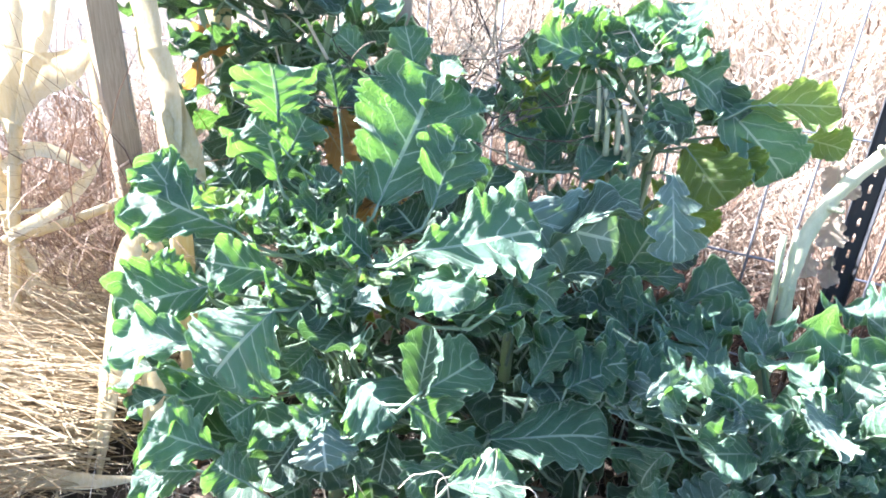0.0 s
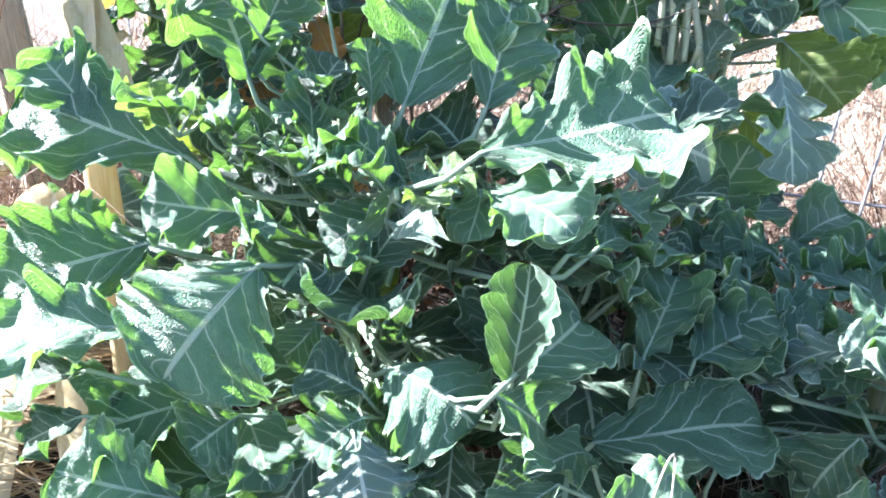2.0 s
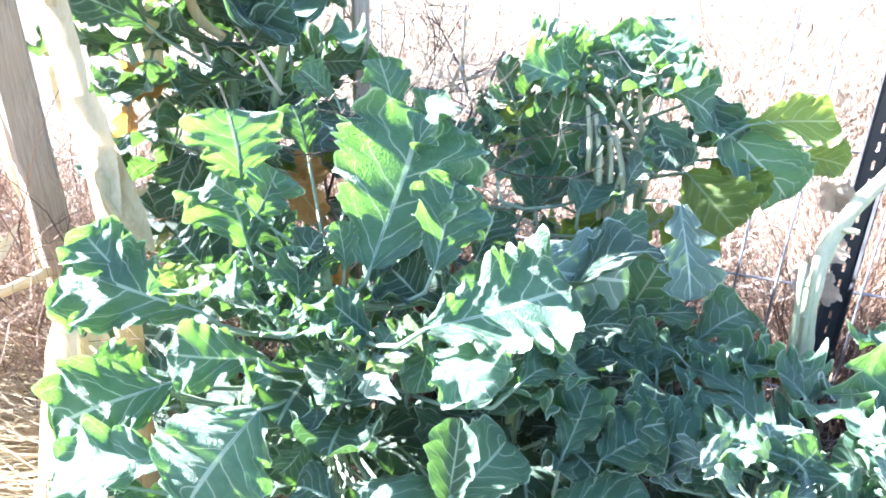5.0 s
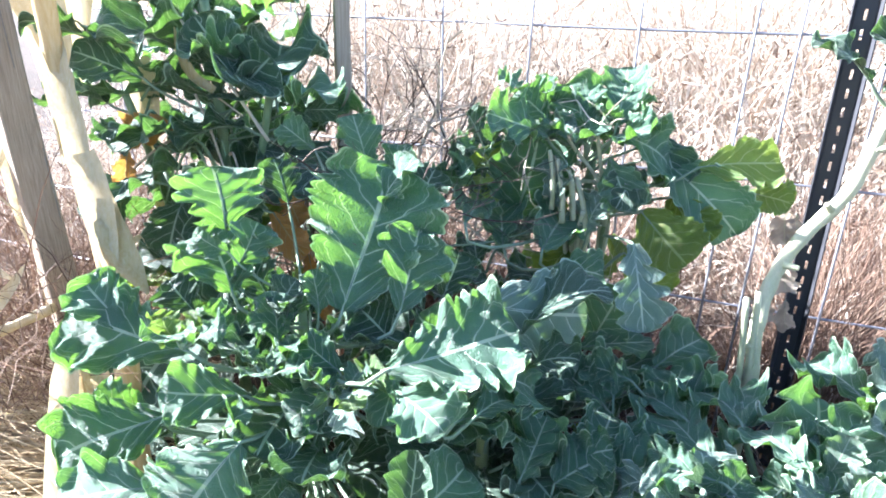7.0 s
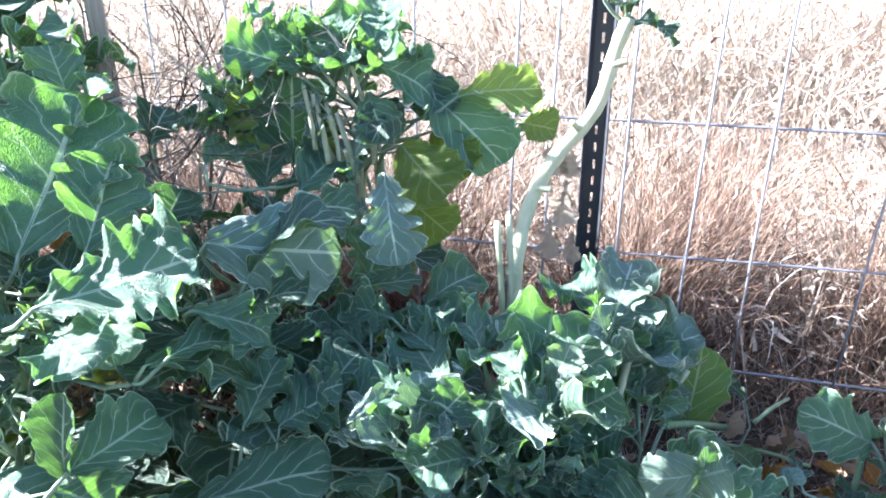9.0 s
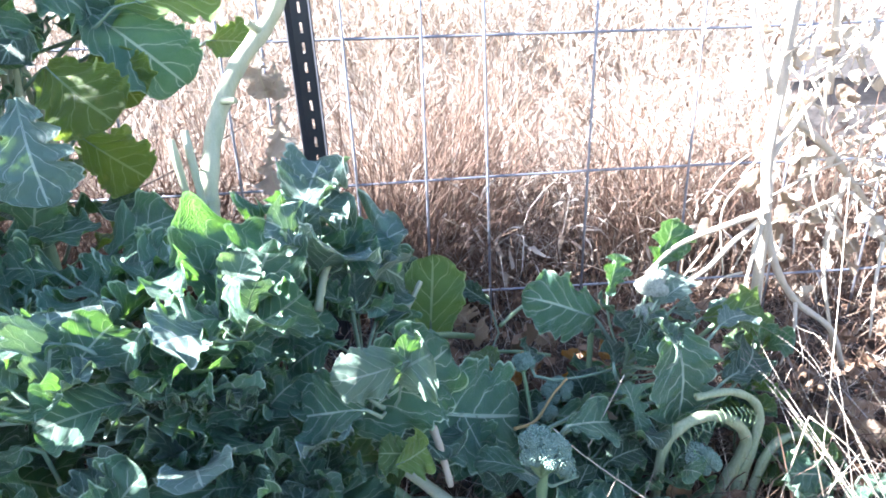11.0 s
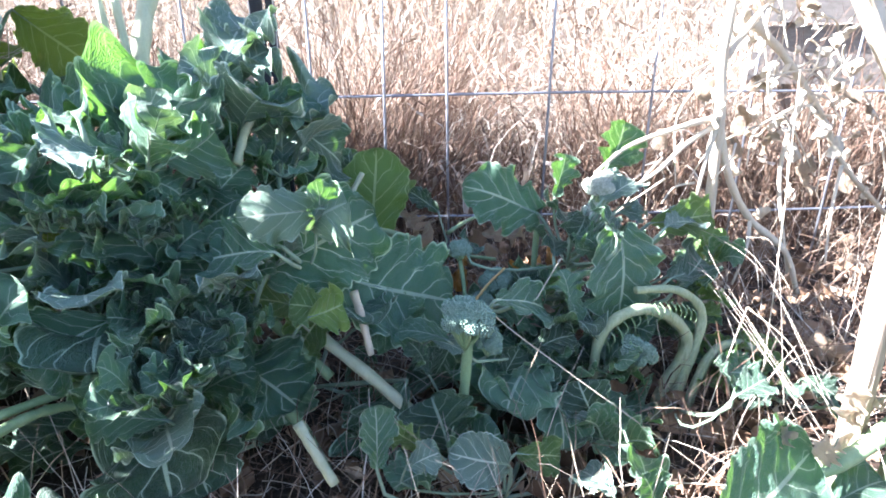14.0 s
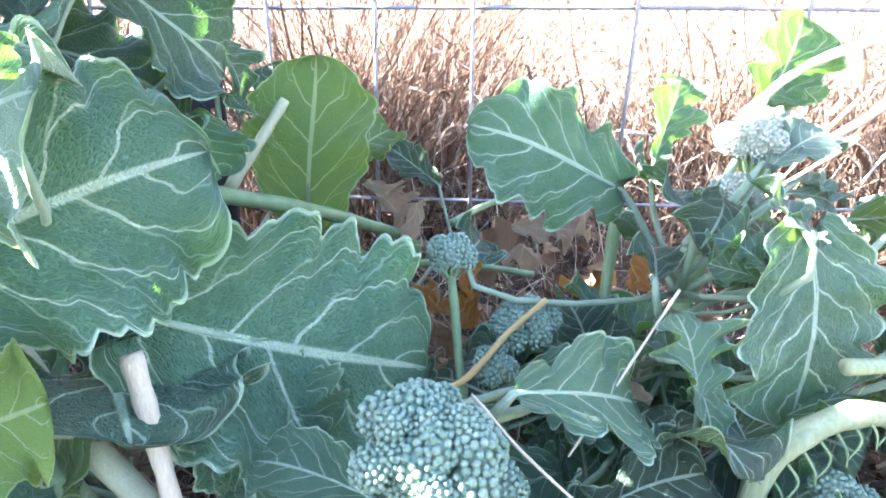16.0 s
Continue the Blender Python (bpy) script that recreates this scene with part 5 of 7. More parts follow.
leaf(plant_d, (0.749, 0.860, 0.294), (0.669, 0.840, 0.270), 0.086, (0.25, -0.75, 0.6), mat=BLUE, root=(0.740, 1.000, 0.224), droop=.5, cup=.1, ruffle=.07)
leaf(plant_d, (0.789, 0.800, 0.203), (0.722, 0.800, 0.228), 0.054, (0.25, -0.75, 0.6), mat=BLUE, root=(0.740, 1.000, 0.133), droop=.5, ruffle=.09)
# plant_e
leaf(plant_e, (0.913, 0.900, 0.308), (1.048, 0.940, 0.346), 0.130, (0.2, -0.85, 0.45), mat=BLUE, root=(0.88, 0.94, 0.18), droop=.4, cup=.1, ruffle=.07, lobes=.16, waves=6, base=0.4)
leaf(plant_e, (1.068, 1.223, 0.314), (0.982, 1.059, 0.431), 0.050, (-0.031, -0.686, 0.437), mat=BLUE, root=(0.950, 1.020, 0.244), droop=.5, cup=.3, ruffle=.06)
leaf(plant_e, (0.891, 0.982, 0.146), (0.871, 0.952, 0.135), 0.043, (0.106, -0.479, 0.746), mat=SHADED, root=(0.950, 1.020, 0.076), droop=.8, ruffle=.04)
leaf(plant_e, (0.892, 0.978, 0.109), (0.942, 0.937, 0.086), 0.069, (0.083, -0.537, 0.741), mat=SHADED, root=(0.950, 1.020, 0.039), droop=.7, ruffle=.04)
leaf(plant_e, (0.916, 0.858, 0.345), (0.850, 0.890, 0.334), 0.079, (-0.026, -0.548, 0.643), mat=BLUE, root=(0.950, 1.020, 0.275), droop=.8, ruffle=.1, lobes=.15)
leaf(plant_e, (0.926, 0.880, 0.342), (0.842, 0.918, 0.341), 0.064, (-0.022, -0.460, 0.695), mat=BLUE, root=(0.950, 1.020, 0.272), droop=.7, ruffle=.12)
leaf(plant_e, (0.884, 0.925, 0.271), (0.856, 0.929, 0.199), 0.074, (-0.013, -0.524, 0.692), mat=BLUE, root=(0.950, 1.020, 0.201), droop=.9, ruffle=.14)
leaf(plant_e, (0.949, 0.956, 0.219), (0.877, 0.927, 0.265), 0.055, (-0.045, -0.527, 0.683), mat=GREEN, root=(0.950, 1.020, 0.149), droop=.7, ruffle=.03, lobes=.08)
leaf(plant_e, (0.983, 0.941, 0.225), (0.945, 0.953, 0.172), 0.069, (-0.092, -0.597, 0.654), mat=GREEN, root=(0.950, 1.020, 0.155), droop=.9, ruffle=.05, lobes=.1)
leaf(plant_e, (0.895, 0.981, 0.145), (0.909, 0.914, 0.080), 0.102, (-0.028, -0.407, 0.789), mat=BLUE, root=(0.950, 1.020, 0.075), droop=.8)
leaf(plant_e, (0.958, 1.060, 0.458), (1.057, 1.133, 0.354), 0.087, (-0.102, -0.573, 0.546), mat=SHADED, root=(0.950, 1.020, 0.300), droop=.7)
leaf(plant_e, (1.065, 0.880, 0.127), (1.012, 0.873, 0.017), 0.104, (-0.106, -0.372, 0.816), mat=SHADED, root=(0.950, 1.020, 0.057), droop=.8)
leaf(plant_e, (1.037, 0.960, 0.217), (1.079, 0.905, 0.180), 0.092, (-0.144, -0.498, 0.702), mat=BLUE, root=(0.950, 1.020, 0.147), droop=.9)
leaf(plant_e, (0.965, 1.003, 0.235), (1.019, 0.961, 0.195), 0.092, (-0.096, -0.520, 0.683), mat=SHADED, root=(0.950, 1.020, 0.165), droop=.9)
leaf(plant_e, (0.898, 0.972, 0.375), (0.850, 0.975, 0.348), 0.081, (-0.014, -0.471, 0.667), mat=BLUE, root=(0.950, 1.020, 0.300), droop=.8)
leaf(plant_e, (1.091, 1.228, 0.292), (1.085, 1.249, 0.358), 0.043, (-0.010, -0.692, 0.404), mat=SHADED, root=(0.950, 1.020, 0.222), droop=.5)
leaf(plant_e, (1.145, 1.278, 0.243), (1.210, 1.323, 0.274), 0.065, (-0.099, -0.674, 0.459), mat=GREEN, root=(0.950, 1.020, 0.173), droop=.7)
leaf(plant_e, (1.020, 1.105, 0.325), (0.991, 1.127, 0.355), 0.058, (0.088, -0.586, 0.492), mat=SHADED, root=(0.950, 1.020, 0.255), droop=.6)
leaf(plant_e, (1.041, 1.141, 0.389), (1.056, 1.221, 0.321), 0.057, (0.033, -0.595, 0.467), mat=SHADED, root=(0.950, 1.020, 0.300), droop=.8)
leaf(plant_e, (1.021, 1.111, 0.336), (1.039, 1.108, 0.289), 0.064, (0.060, -0.584, 0.526), mat=BLUE, root=(0.950, 1.020, 0.266), droop=.7)
leaf(plant_e, (1.249, 1.240, 0.228), (1.200, 1.270, 0.266), 0.041, (-0.131, -0.565, 0.553), mat=SHADED, root=(0.950, 1.020, 0.158), droop=.6)
leaf(plant_e, (0.962, 1.103, 0.366), (0.929, 1.063, 0.358), 0.051, (0.140, -0.477, 0.557), mat=SHADED, root=(0.950, 1.020, 0.296), droop=.6)
leaf(plant_e, (1.168, 0.923, 0.248), (1.161, 1.234, 0.180), 0.055, (-0.051, -0.270, 0.821), mat=GREEN, root=(0.950, 1.020, 0.178), droop=.7, ruffle=.05)
leaf(plant_e, (0.967, 0.885, 0.350), (0.969, 0.885, 0.411), 0.045, (0.6, -0.75, 0.1), mat=BLUE, root=(0.93, 0.95, 0.25), droop=.5, ruffle=.08, lobes=.1)
# plant_f
leaf(plant_f, (1.344, 1.040, 0.276), (1.221, 1.060, 0.329), 0.108, (0.2, -0.85, 0.4), mat=BLUE, root=(1.370, 0.990, 0.206), droop=.35, cup=.05, ruffle=.06, lobes=.25, base=0.3)
leaf(plant_f, (1.419, 0.930, 0.273), (1.410, 0.900, 0.142), 0.153, (0.2, -0.85, 0.4), mat=BLUE, root=(1.370, 0.990, 0.203), droop=.4, cup=.08, ruffle=.05, lobes=.22, base=0.45)
leaf(plant_f, (1.377, 0.919, 0.248), (1.348, 0.937, 0.256), 0.035, (0.279, -0.507, 0.576), mat=BLUE, root=(1.370, 0.990, 0.178), droop=.4, ruffle=.03, lobes=.05)
leaf(plant_f, (1.180, 0.858, 0.239), (1.276, 0.892, 0.191), 0.069, (0.234, -0.520, 0.666), mat=BLUE, root=(1.370, 0.990, 0.169), droop=.5, ruffle=.05, lobes=.28)
leaf(plant_f, (1.459, 1.043, 0.334), (1.598, 1.136, 0.376), 0.069, (0.306, -0.676, 0.265), mat=BLUE, root=(1.370, 0.990, 0.240), droop=.35, ruffle=.06, lobes=.2)
leaf(plant_f, (1.463, 0.932, 0.270), (1.681, 1.008, 0.233), 0.065, (-0.284, -0.252, 0.726), mat=GREY, root=(1.370, 0.990, 0.200), droop=.4, ruffle=.05, lobes=.22)
leaf(plant_f, (1.306, 0.894, 0.213), (1.316, 0.867, 0.172), 0.037, (0.274, -0.481, 0.660), mat=BLUE, root=(1.370, 0.990, 0.143), droop=.6, ruffle=.05)
leaf(plant_f, (1.534, 0.938, 0.182), (1.583, 0.932, 0.156), 0.043, (0.272, -0.294, 0.709), mat=SHADED, root=(1.370, 0.990, 0.112), droop=.6)
leaf(plant_f, (1.166, 0.850, 0.110), (1.277, 0.866, 0.102), 0.044, (0.248, -0.327, 0.829), mat=BLUE, root=(1.370, 0.990, 0.040), droop=.5, ruffle=.05, lobes=.22)
leaf(plant_f, (1.087, 0.858, 0.204), (1.132, 0.833, 0.186), 0.026, (-0.112, -0.379, 0.807), mat=GREY, root=(1.370, 0.990, 0.134), droop=.5, ruffle=.03)
leaf(plant_f, (1.374, 0.916, 0.260), (1.354, 0.944, 0.271), 0.059, (0.269, -0.449, 0.630), mat=BLUE, root=(1.370, 0.990, 0.190), droop=.6)
leaf(plant_f, (1.391, 1.071, 0.290), (1.417, 1.090, 0.356), 0.056, (0.274, -0.564, 0.501), mat=BLUE, root=(1.370, 0.990, 0.220), droop=.5)
leaf(plant_f, (1.436, 1.003, 0.301), (1.529, 1.042, 0.309), 0.066, (-0.236, -0.300, 0.721), mat=GREY, root=(1.370, 0.990, 0.231), droop=.7, ruffle=.1)
leaf(plant_f, (1.439, 0.991, 0.301), (1.552, 1.012, 0.256), 0.036, (-0.240, -0.292, 0.731), mat=GREY, root=(1.370, 0.990, 0.231), droop=.6, ruffle=.1)
leaf(plant_f, (1.358, 0.969, 0.276), (1.387, 1.068, 0.274), 0.071, (0.266, -0.471, 0.609), mat=SHADED, root=(1.370, 0.990, 0.206), droop=.6)
leaf(plant_f, (1.398, 0.996, 0.283), (1.349, 0.948, 0.261), 0.060, (0.268, -0.459, 0.618), mat=SHADED, root=(1.370, 0.990, 0.213), droop=.8)
leaf(plant_f, (1.178, 0.854, 0.080), (1.270, 0.856, 0.136), 0.073, (0.257, -0.422, 0.747), mat=SHADED, root=(1.370, 0.990, 0.030), droop=.8, ruffle=.05)
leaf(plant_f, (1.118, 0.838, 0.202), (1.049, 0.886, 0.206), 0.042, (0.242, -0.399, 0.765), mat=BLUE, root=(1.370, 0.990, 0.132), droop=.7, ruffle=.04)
leaf(plant_f, (1.138, 0.871, 0.276), (1.293, 1.185, 0.212), 0.046, (0.259, -0.585, 0.579), mat=SHADED, root=(1.370, 0.990, 0.206), droop=.5, lobes=.22)
leaf(plant_f, (1.505, 0.891, 0.181), (1.648, 0.986, 0.183), 0.077, (0.269, -0.322, 0.701), mat=SHADED, root=(1.370, 0.990, 0.111), droop=.7)
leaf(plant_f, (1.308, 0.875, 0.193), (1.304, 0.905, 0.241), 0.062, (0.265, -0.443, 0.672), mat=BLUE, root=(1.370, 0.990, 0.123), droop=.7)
leaf(plant_f, (1.250, 0.863, 0.147), (1.304, 0.857, 0.161), 0.057, (0.255, -0.354, 0.763), mat=SHADED, root=(1.370, 0.990, 0.077), droop=.8)
leaf(plant_f, (1.192, 0.861, 0.110), (1.223, 0.865, 0.154), 0.046, (0.262, -0.507, 0.692), mat=SHADED, root=(1.370, 0.990, 0.040), droop=.6)
leaf(plant_f, (1.480, 0.892, 0.203), (1.615, 0.965, 0.151), 0.066, (0.268, -0.324, 0.707), mat=SHADED, root=(1.370, 0.990, 0.133), droop=.7)
leaf(plant_f, (1.322, 0.946, 0.239), (1.361, 1.060, 0.229), 0.062, (0.257, -0.390, 0.697), mat=SHADED, root=(1.370, 0.990, 0.169), droop=.7)
leaf(plant_f, (1.394, 0.901, 0.277), (1.408, 0.979, 0.296), 0.054, (0.271, -0.446, 0.612), mat=SHADED, root=(1.370, 0.990, 0.207), droop=.7)
leaf(plant_f, (1.091, 0.861, 0.147), (1.066, 0.868, 0.196), 0.059, (0.241, -0.392, 0.778), mat=SHADED, root=(1.370, 0.990, 0.077), droop=.8)
leaf(plant_f, (1.134, 0.874, 0.214), (1.109, 0.888, 0.124), 0.058, (0.244, -0.389, 0.771), mat=SHADED, root=(1.370, 0.990, 0.144), droop=.8)
# plant_g
leaf(plant_g, (1.205, 0.830, 0.030), (1.097, 0.832, 0.024), 0.080, (-0.099, -0.202, 0.899), mat=GREY, root=(1.150, 0.750, 0.030), droop=.6, ruffle=.03, lobes=.06)
leaf(plant_g, (1.263, 0.530, 0.146), (1.380, 0.550, 0.178), 0.130, (0.25, -0.75, 0.6), mat=BLUE, root=(1.22, 0.56, 0.02), droop=.4, ruffle=.04, lobes=.1, base=0.3)
leaf(plant_g, (1.292, 0.667, 0.137), (1.301, 0.823, 0.039), 0.037, (0.243, -0.180, 0.885), mat=BLUE, root=(1.220, 0.560, 0.067), droop=.5)
leaf(plant_g, (1.237, 0.603, 0.116), (1.278, 0.674, 0.108), 0.061, (0.259, -0.268, 0.832), mat=BLUE, root=(1.220, 0.560, 0.046), droop=.7)
leaf(plant_g, (1.390, 0.527, 0.125), (1.467, 0.525, 0.135), 0.051, (0.262, -0.149, 0.843), mat=BLUE, root=(1.220, 0.560, 0.055), droop=.7)
leaf(plant_g, (1.352, 0.610, 0.203), (1.504, 0.777, 0.111), 0.052, (0.269, -0.268, 0.768), mat=SHADED, root=(1.450, 0.800, 0.040), droop=.7)
leaf(plant_g, (1.366, 0.634, 0.194), (1.405, 0.633, 0.206), 0.043, (0.270, -0.258, 0.768), mat=SHADED, root=(1.450, 0.800, 0.040), droop=.7)
leaf(plant_g, (1.223, 0.791, 0.030), (1.214, 0.837, 0.030), 0.074, (0.250, -0.318, 0.832), mat=SHADED, root=(1.200, 0.750, 0.030), droop=.7)
leaf(plant_g, (1.059, 0.850, 0.030), (1.049, 0.897, 0.056), 0.080, (0.237, -0.358, 0.830), mat=BLUE, root=(1.100, 0.750, 0.030), droop=.7)
leaf(plant_g, (1.089, 0.838, 0.030), (1.127, 0.839, 0.074), 0.061, (0.242, -0.349, 0.828), mat=SHADED, root=(1.100, 0.750, 0.030), droop=.7)
leaf(plant_g, (1.418, 0.518, 0.112), (1.482, 0.501, 0.113), 0.051, (0.273, -0.172, 0.807), mat=SHADED, root=(1.350, 0.500, 0.030), droop=.7)
leaf(plant_g, (1.240, 0.657, 0.074), (1.247, 0.732, 0.046), 0.049, (-0.234, -0.283, 0.840), mat=GREY, root=(1.200, 0.700, 0.030), droop=.7)
leaf(plant_e, (0.969, 0.860, 0.265), (0.926, 0.860, 0.279), 0.05, (0.1, -0.9, 0.35), mat=GREEN, root=(0.95, 0.97, 0.2), droop=.5, ruffle=.09, lobes=.12)
leaf(plant_e, (0.943, 0.850, 0.264), (0.985, 0.860, 0.268), 0.06, (0.0, -0.9, 0.35), mat=LIME, root=(0.95, 0.97, 0.18), droop=.5, ruffle=.09, lobes=.2)
leaf(plant_f, (1.493, 1.080, 0.317), (1.521, 1.080, 0.403), 0.090, (0.2, -0.85, 0.4), mat=BLUE, root=(1.370, 0.990, 0.247), droop=.4, ruffle=.06, lobes=.25)
leaf(plant_f, (1.524, 1.000, 0.249), (1.670, 1.000, 0.247), 0.083, (0.2, -0.85, 0.4), mat=GREEN, root=(1.370, 0.990, 0.179), droop=.5, ruffle=.06, lobes=.2)
leaf(plant_f, (1.441, 1.000, 0.298), (1.488, 1.000, 0.324), 0.044, (-0.7, -0.5, 0.5), mat=GREY, root=(1.370, 0.990, 0.228), droop=.7, ruffle=.1, lobes=.15)
leaf(plant_f, (1.443, 1.000, 0.284), (1.538, 1.000, 0.256), 0.032, (-0.7, -0.5, 0.5), mat=GREY, root=(1.370, 0.990, 0.214), droop=.5, ruffle=.1, lobes=.25)
leaf(plant_f, (1.222, 0.950, 0.179), (1.297, 0.940, 0.159), 0.075, (0.2, -0.85, 0.4), mat=BLUE, root=(1.370, 0.990, 0.109), droop=.5, ruffle=.07, lobes=.2)
leaf(plant_f, (1.156, 0.840, 0.084), (1.262, 0.850, 0.127), 0.055, (0.2, -0.85, 0.4), mat=BLUE, root=(1.200, 0.900, 0.020), droop=.5, cup=.2, ruffle=.07, lobes=.22)
leaf(plant_f, (1.123, 0.880, 0.155), (1.047, 0.870, 0.215), 0.042, (0.2, -0.85, 0.4), mat=BLUE, root=(1.150, 0.900, 0.085), droop=.6, cup=.2, ruffle=.06)
leaf(plant_f, (1.369, 0.760, 0.016), (1.249, 0.760, 0.083), 0.047, (0.2, -0.85, 0.4), mat=BLUE, root=(1.150, 0.750, 0.020), droop=.5, ruffle=.06)
leaf(plant_g, (1.147, 0.740, 0.082), (1.071, 0.740, 0.122), 0.064, (-0.5, -0.55, 0.65), mat=GREY, root=(1.150, 0.750, 0.020), droop=.6, ruffle=.03, lobes=.05, base=0.2)
leaf(plant_g, (1.043, 0.760, 0.124), (1.007, 0.760, 0.166), 0.042, (-0.7, -0.5, 0.5), mat=GREEN, root=(1.150, 0.750, 0.030), droop=.7, ruffle=.13)
leaf(plant_g, (1.019, 0.740, 0.118), (1.055, 0.730, 0.135), 0.039, (-0.7, -0.5, 0.5), mat=GREY, root=(1.150, 0.750, 0.030), droop=.7, ruffle=.13)
leaf(plant_g, (0.987, 0.740, 0.127), (0.993, 0.760, 0.193), 0.047, (0.2, -0.85, 0.4), mat=BLUE, root=(1.150, 0.750, 0.030), droop=.5, ruffle=.08)
leaf(plant_g, (1.157, 0.740, 0.095), (1.212, 0.730, 0.081), 0.047, (-0.7, -0.5, 0.5), mat=GREEN, root=(1.150, 0.750, 0.025), droop=.7, ruffle=.1)
leaf(plant_g, (1.251, 0.780, 0.086), (1.284, 0.780, 0.100), 0.036, (-0.7, -0.5, 0.5), mat=GREY, root=(1.150, 0.750, 0.020), droop=.7, ruffle=.13)
# plant_c
leaf(plant_c, (0.372, 1.532, 0.628), (0.400, 1.452, 0.813), 0.181, (-0.067, -0.869, 0.324), mat=BLUE, root=(0.500, 1.520, 0.558), droop=.4, ruffle=.06)
leaf(plant_c, (0.355, 1.542, 0.666), (0.291, 1.471, 0.789), 0.141, (-0.023, -0.873, 0.317), mat=LIME, root=(0.500, 1.520, 0.596), droop=.4)
leaf(plant_c, (0.260, 1.243, 0.689), (0.296, 1.543, 0.672), 0.107, (0.008, -0.763, 0.440), mat=BLUE, root=(0.500, 1.520, 0.619), droop=.5)
leaf(plant_c, (0.343, 1.398, 0.611), (0.331, 1.542, 0.665), 0.120, (-0.029, -0.759, 0.451), mat=BLUE, root=(0.500, 1.520, 0.541), droop=.5)
leaf(plant_c, (0.416, 1.354, 0.623), (0.478, 1.494, 0.657), 0.133, (-0.101, -0.751, 0.456), mat=BLUE, root=(0.500, 1.520, 0.553), droop=.6)
leaf(plant_c, (0.415, 1.435, 0.823), (0.299, 1.405, 0.868), 0.118, (-0.028, -0.492, 0.582), mat=BLUE, root=(0.500, 1.520, 0.750), droop=.6, ruffle=.12)
leaf(plant_c, (0.425, 1.483, 0.844), (0.368, 1.500, 0.889), 0.102, (-0.042, -0.493, 0.569), mat=BLUE, root=(0.500, 1.520, 0.750), droop=.6, ruffle=.14)
leaf(plant_c, (0.496, 1.463, 0.823), (0.459, 1.518, 0.914), 0.114, (-0.104, -0.686, 0.395), mat=BLUE, root=(0.500, 1.520, 0.750), droop=.5, ruffle=.14)
leaf(plant_c, (0.542, 1.433, 0.839), (0.578, 1.563, 0.953), 0.098, (-0.169, -0.777, 0.290), mat=BLUE, root=(0.500, 1.520, 0.750), droop=.4, ruffle=.1)
leaf(plant_c, (0.505, 1.458, 0.835), (0.530, 1.526, 0.902), 0.101, (-0.108, -0.585, 0.481), mat=BLUE, root=(0.500, 1.520, 0.750), droop=.5, ruffle=.14)
leaf(plant_c, (0.552, 1.426, 0.834), (0.654, 1.454, 0.773), 0.146, (-0.125, -0.475, 0.594), mat=BLUE, root=(0.500, 1.520, 0.750), droop=.8, ruffle=.07)
leaf(plant_c, (0.539, 1.437, 0.784), (0.571, 1.377, 0.702), 0.093, (-0.152, -0.662, 0.470), mat=BLUE, root=(0.500, 1.520, 0.714), droop=.8, ruffle=.12)
leaf(plant_c, (0.639, 1.476, 0.787), (0.783, 1.393, 0.658), 0.139, (-0.196, -0.548, 0.547), mat=BLUE, root=(0.500, 1.520, 0.717), droop=.7, ruffle=.08)
leaf(plant_c, (0.649, 1.508, 0.815), (0.675, 1.437, 0.736), 0.101, (-0.172, -0.562, 0.522), mat=SHADED, root=(0.500, 1.520, 0.745), droop=.8)
leaf(plant_c, (0.682, 1.420, 0.776), (0.875, 1.436, 0.791), 0.101, (-0.302, -0.724, 0.358), mat=LIME, root=(0.500, 1.520, 0.706), droop=.3, ruffle=.05, lobes=.28)
leaf(plant_c, (0.827, 1.477, 0.720), (0.890, 1.425, 0.712), 0.077, (-0.292, -0.614, 0.466), mat=LIME, root=(0.500, 1.520, 0.650), droop=.5)
leaf(plant_c, (0.596, 1.377, 0.699), (0.675, 1.320, 0.620), 0.133, (-0.229, -0.724, 0.451), mat=OLIVE, root=(0.500, 1.520, 0.629), droop=.4, ruffle=.06, lobes=.06)
leaf(plant_c, (0.665, 1.430, 0.715), (0.710, 1.361, 0.638), 0.112, (-0.252, -0.723, 0.430), mat=OLIVE, root=(0.500, 1.520, 0.645), droop=.4, ruffle=.06, lobes=.06)
leaf(plant_c, (0.566, 1.298, 0.676), (0.588, 1.215, 0.519), 0.1, (0.15, -0.95, 0.25), mat=GREY, root=(0.550, 1.460, 0.620), droop=.25, ruffle=.05, lobes=.45, waves=6)
leaf(plant_c, (0.486, 1.464, 0.811), (0.442, 1.510, 0.742), 0.091, (-0.082, -0.581, 0.524), mat=BLUE, root=(0.500, 1.520, 0.741), droop=.8, ruffle=.12)
leaf(plant_c, (0.598, 1.448, 0.763), (0.545, 1.364, 0.707), 0.086, (-0.161, -0.659, 0.474), mat=SHADED, root=(0.500, 1.520, 0.693), droop=.8, ruffle=.12)
leaf(plant_c, (0.306, 1.580, 0.681), (0.236, 1.442, 0.750), 0.096, (0.010, -0.678, 0.474), mat=SHADED, root=(0.500, 1.520, 0.611), droop=.7)
leaf(plant_c, (0.182, 1.318, 0.715), (0.209, 1.346, 0.772), 0.085, (0.059, -0.673, 0.484), mat=SHADED, root=(0.500, 1.520, 0.645), droop=.6)

leaf(plant_c, (0.454, 1.440, 0.668), (0.433, 1.440, 0.802), 0.070, (-0.7, -0.55, 0.4), mat=GREY, root=(0.5, 1.5, 0.568), droop=.8, ruffle=.14)
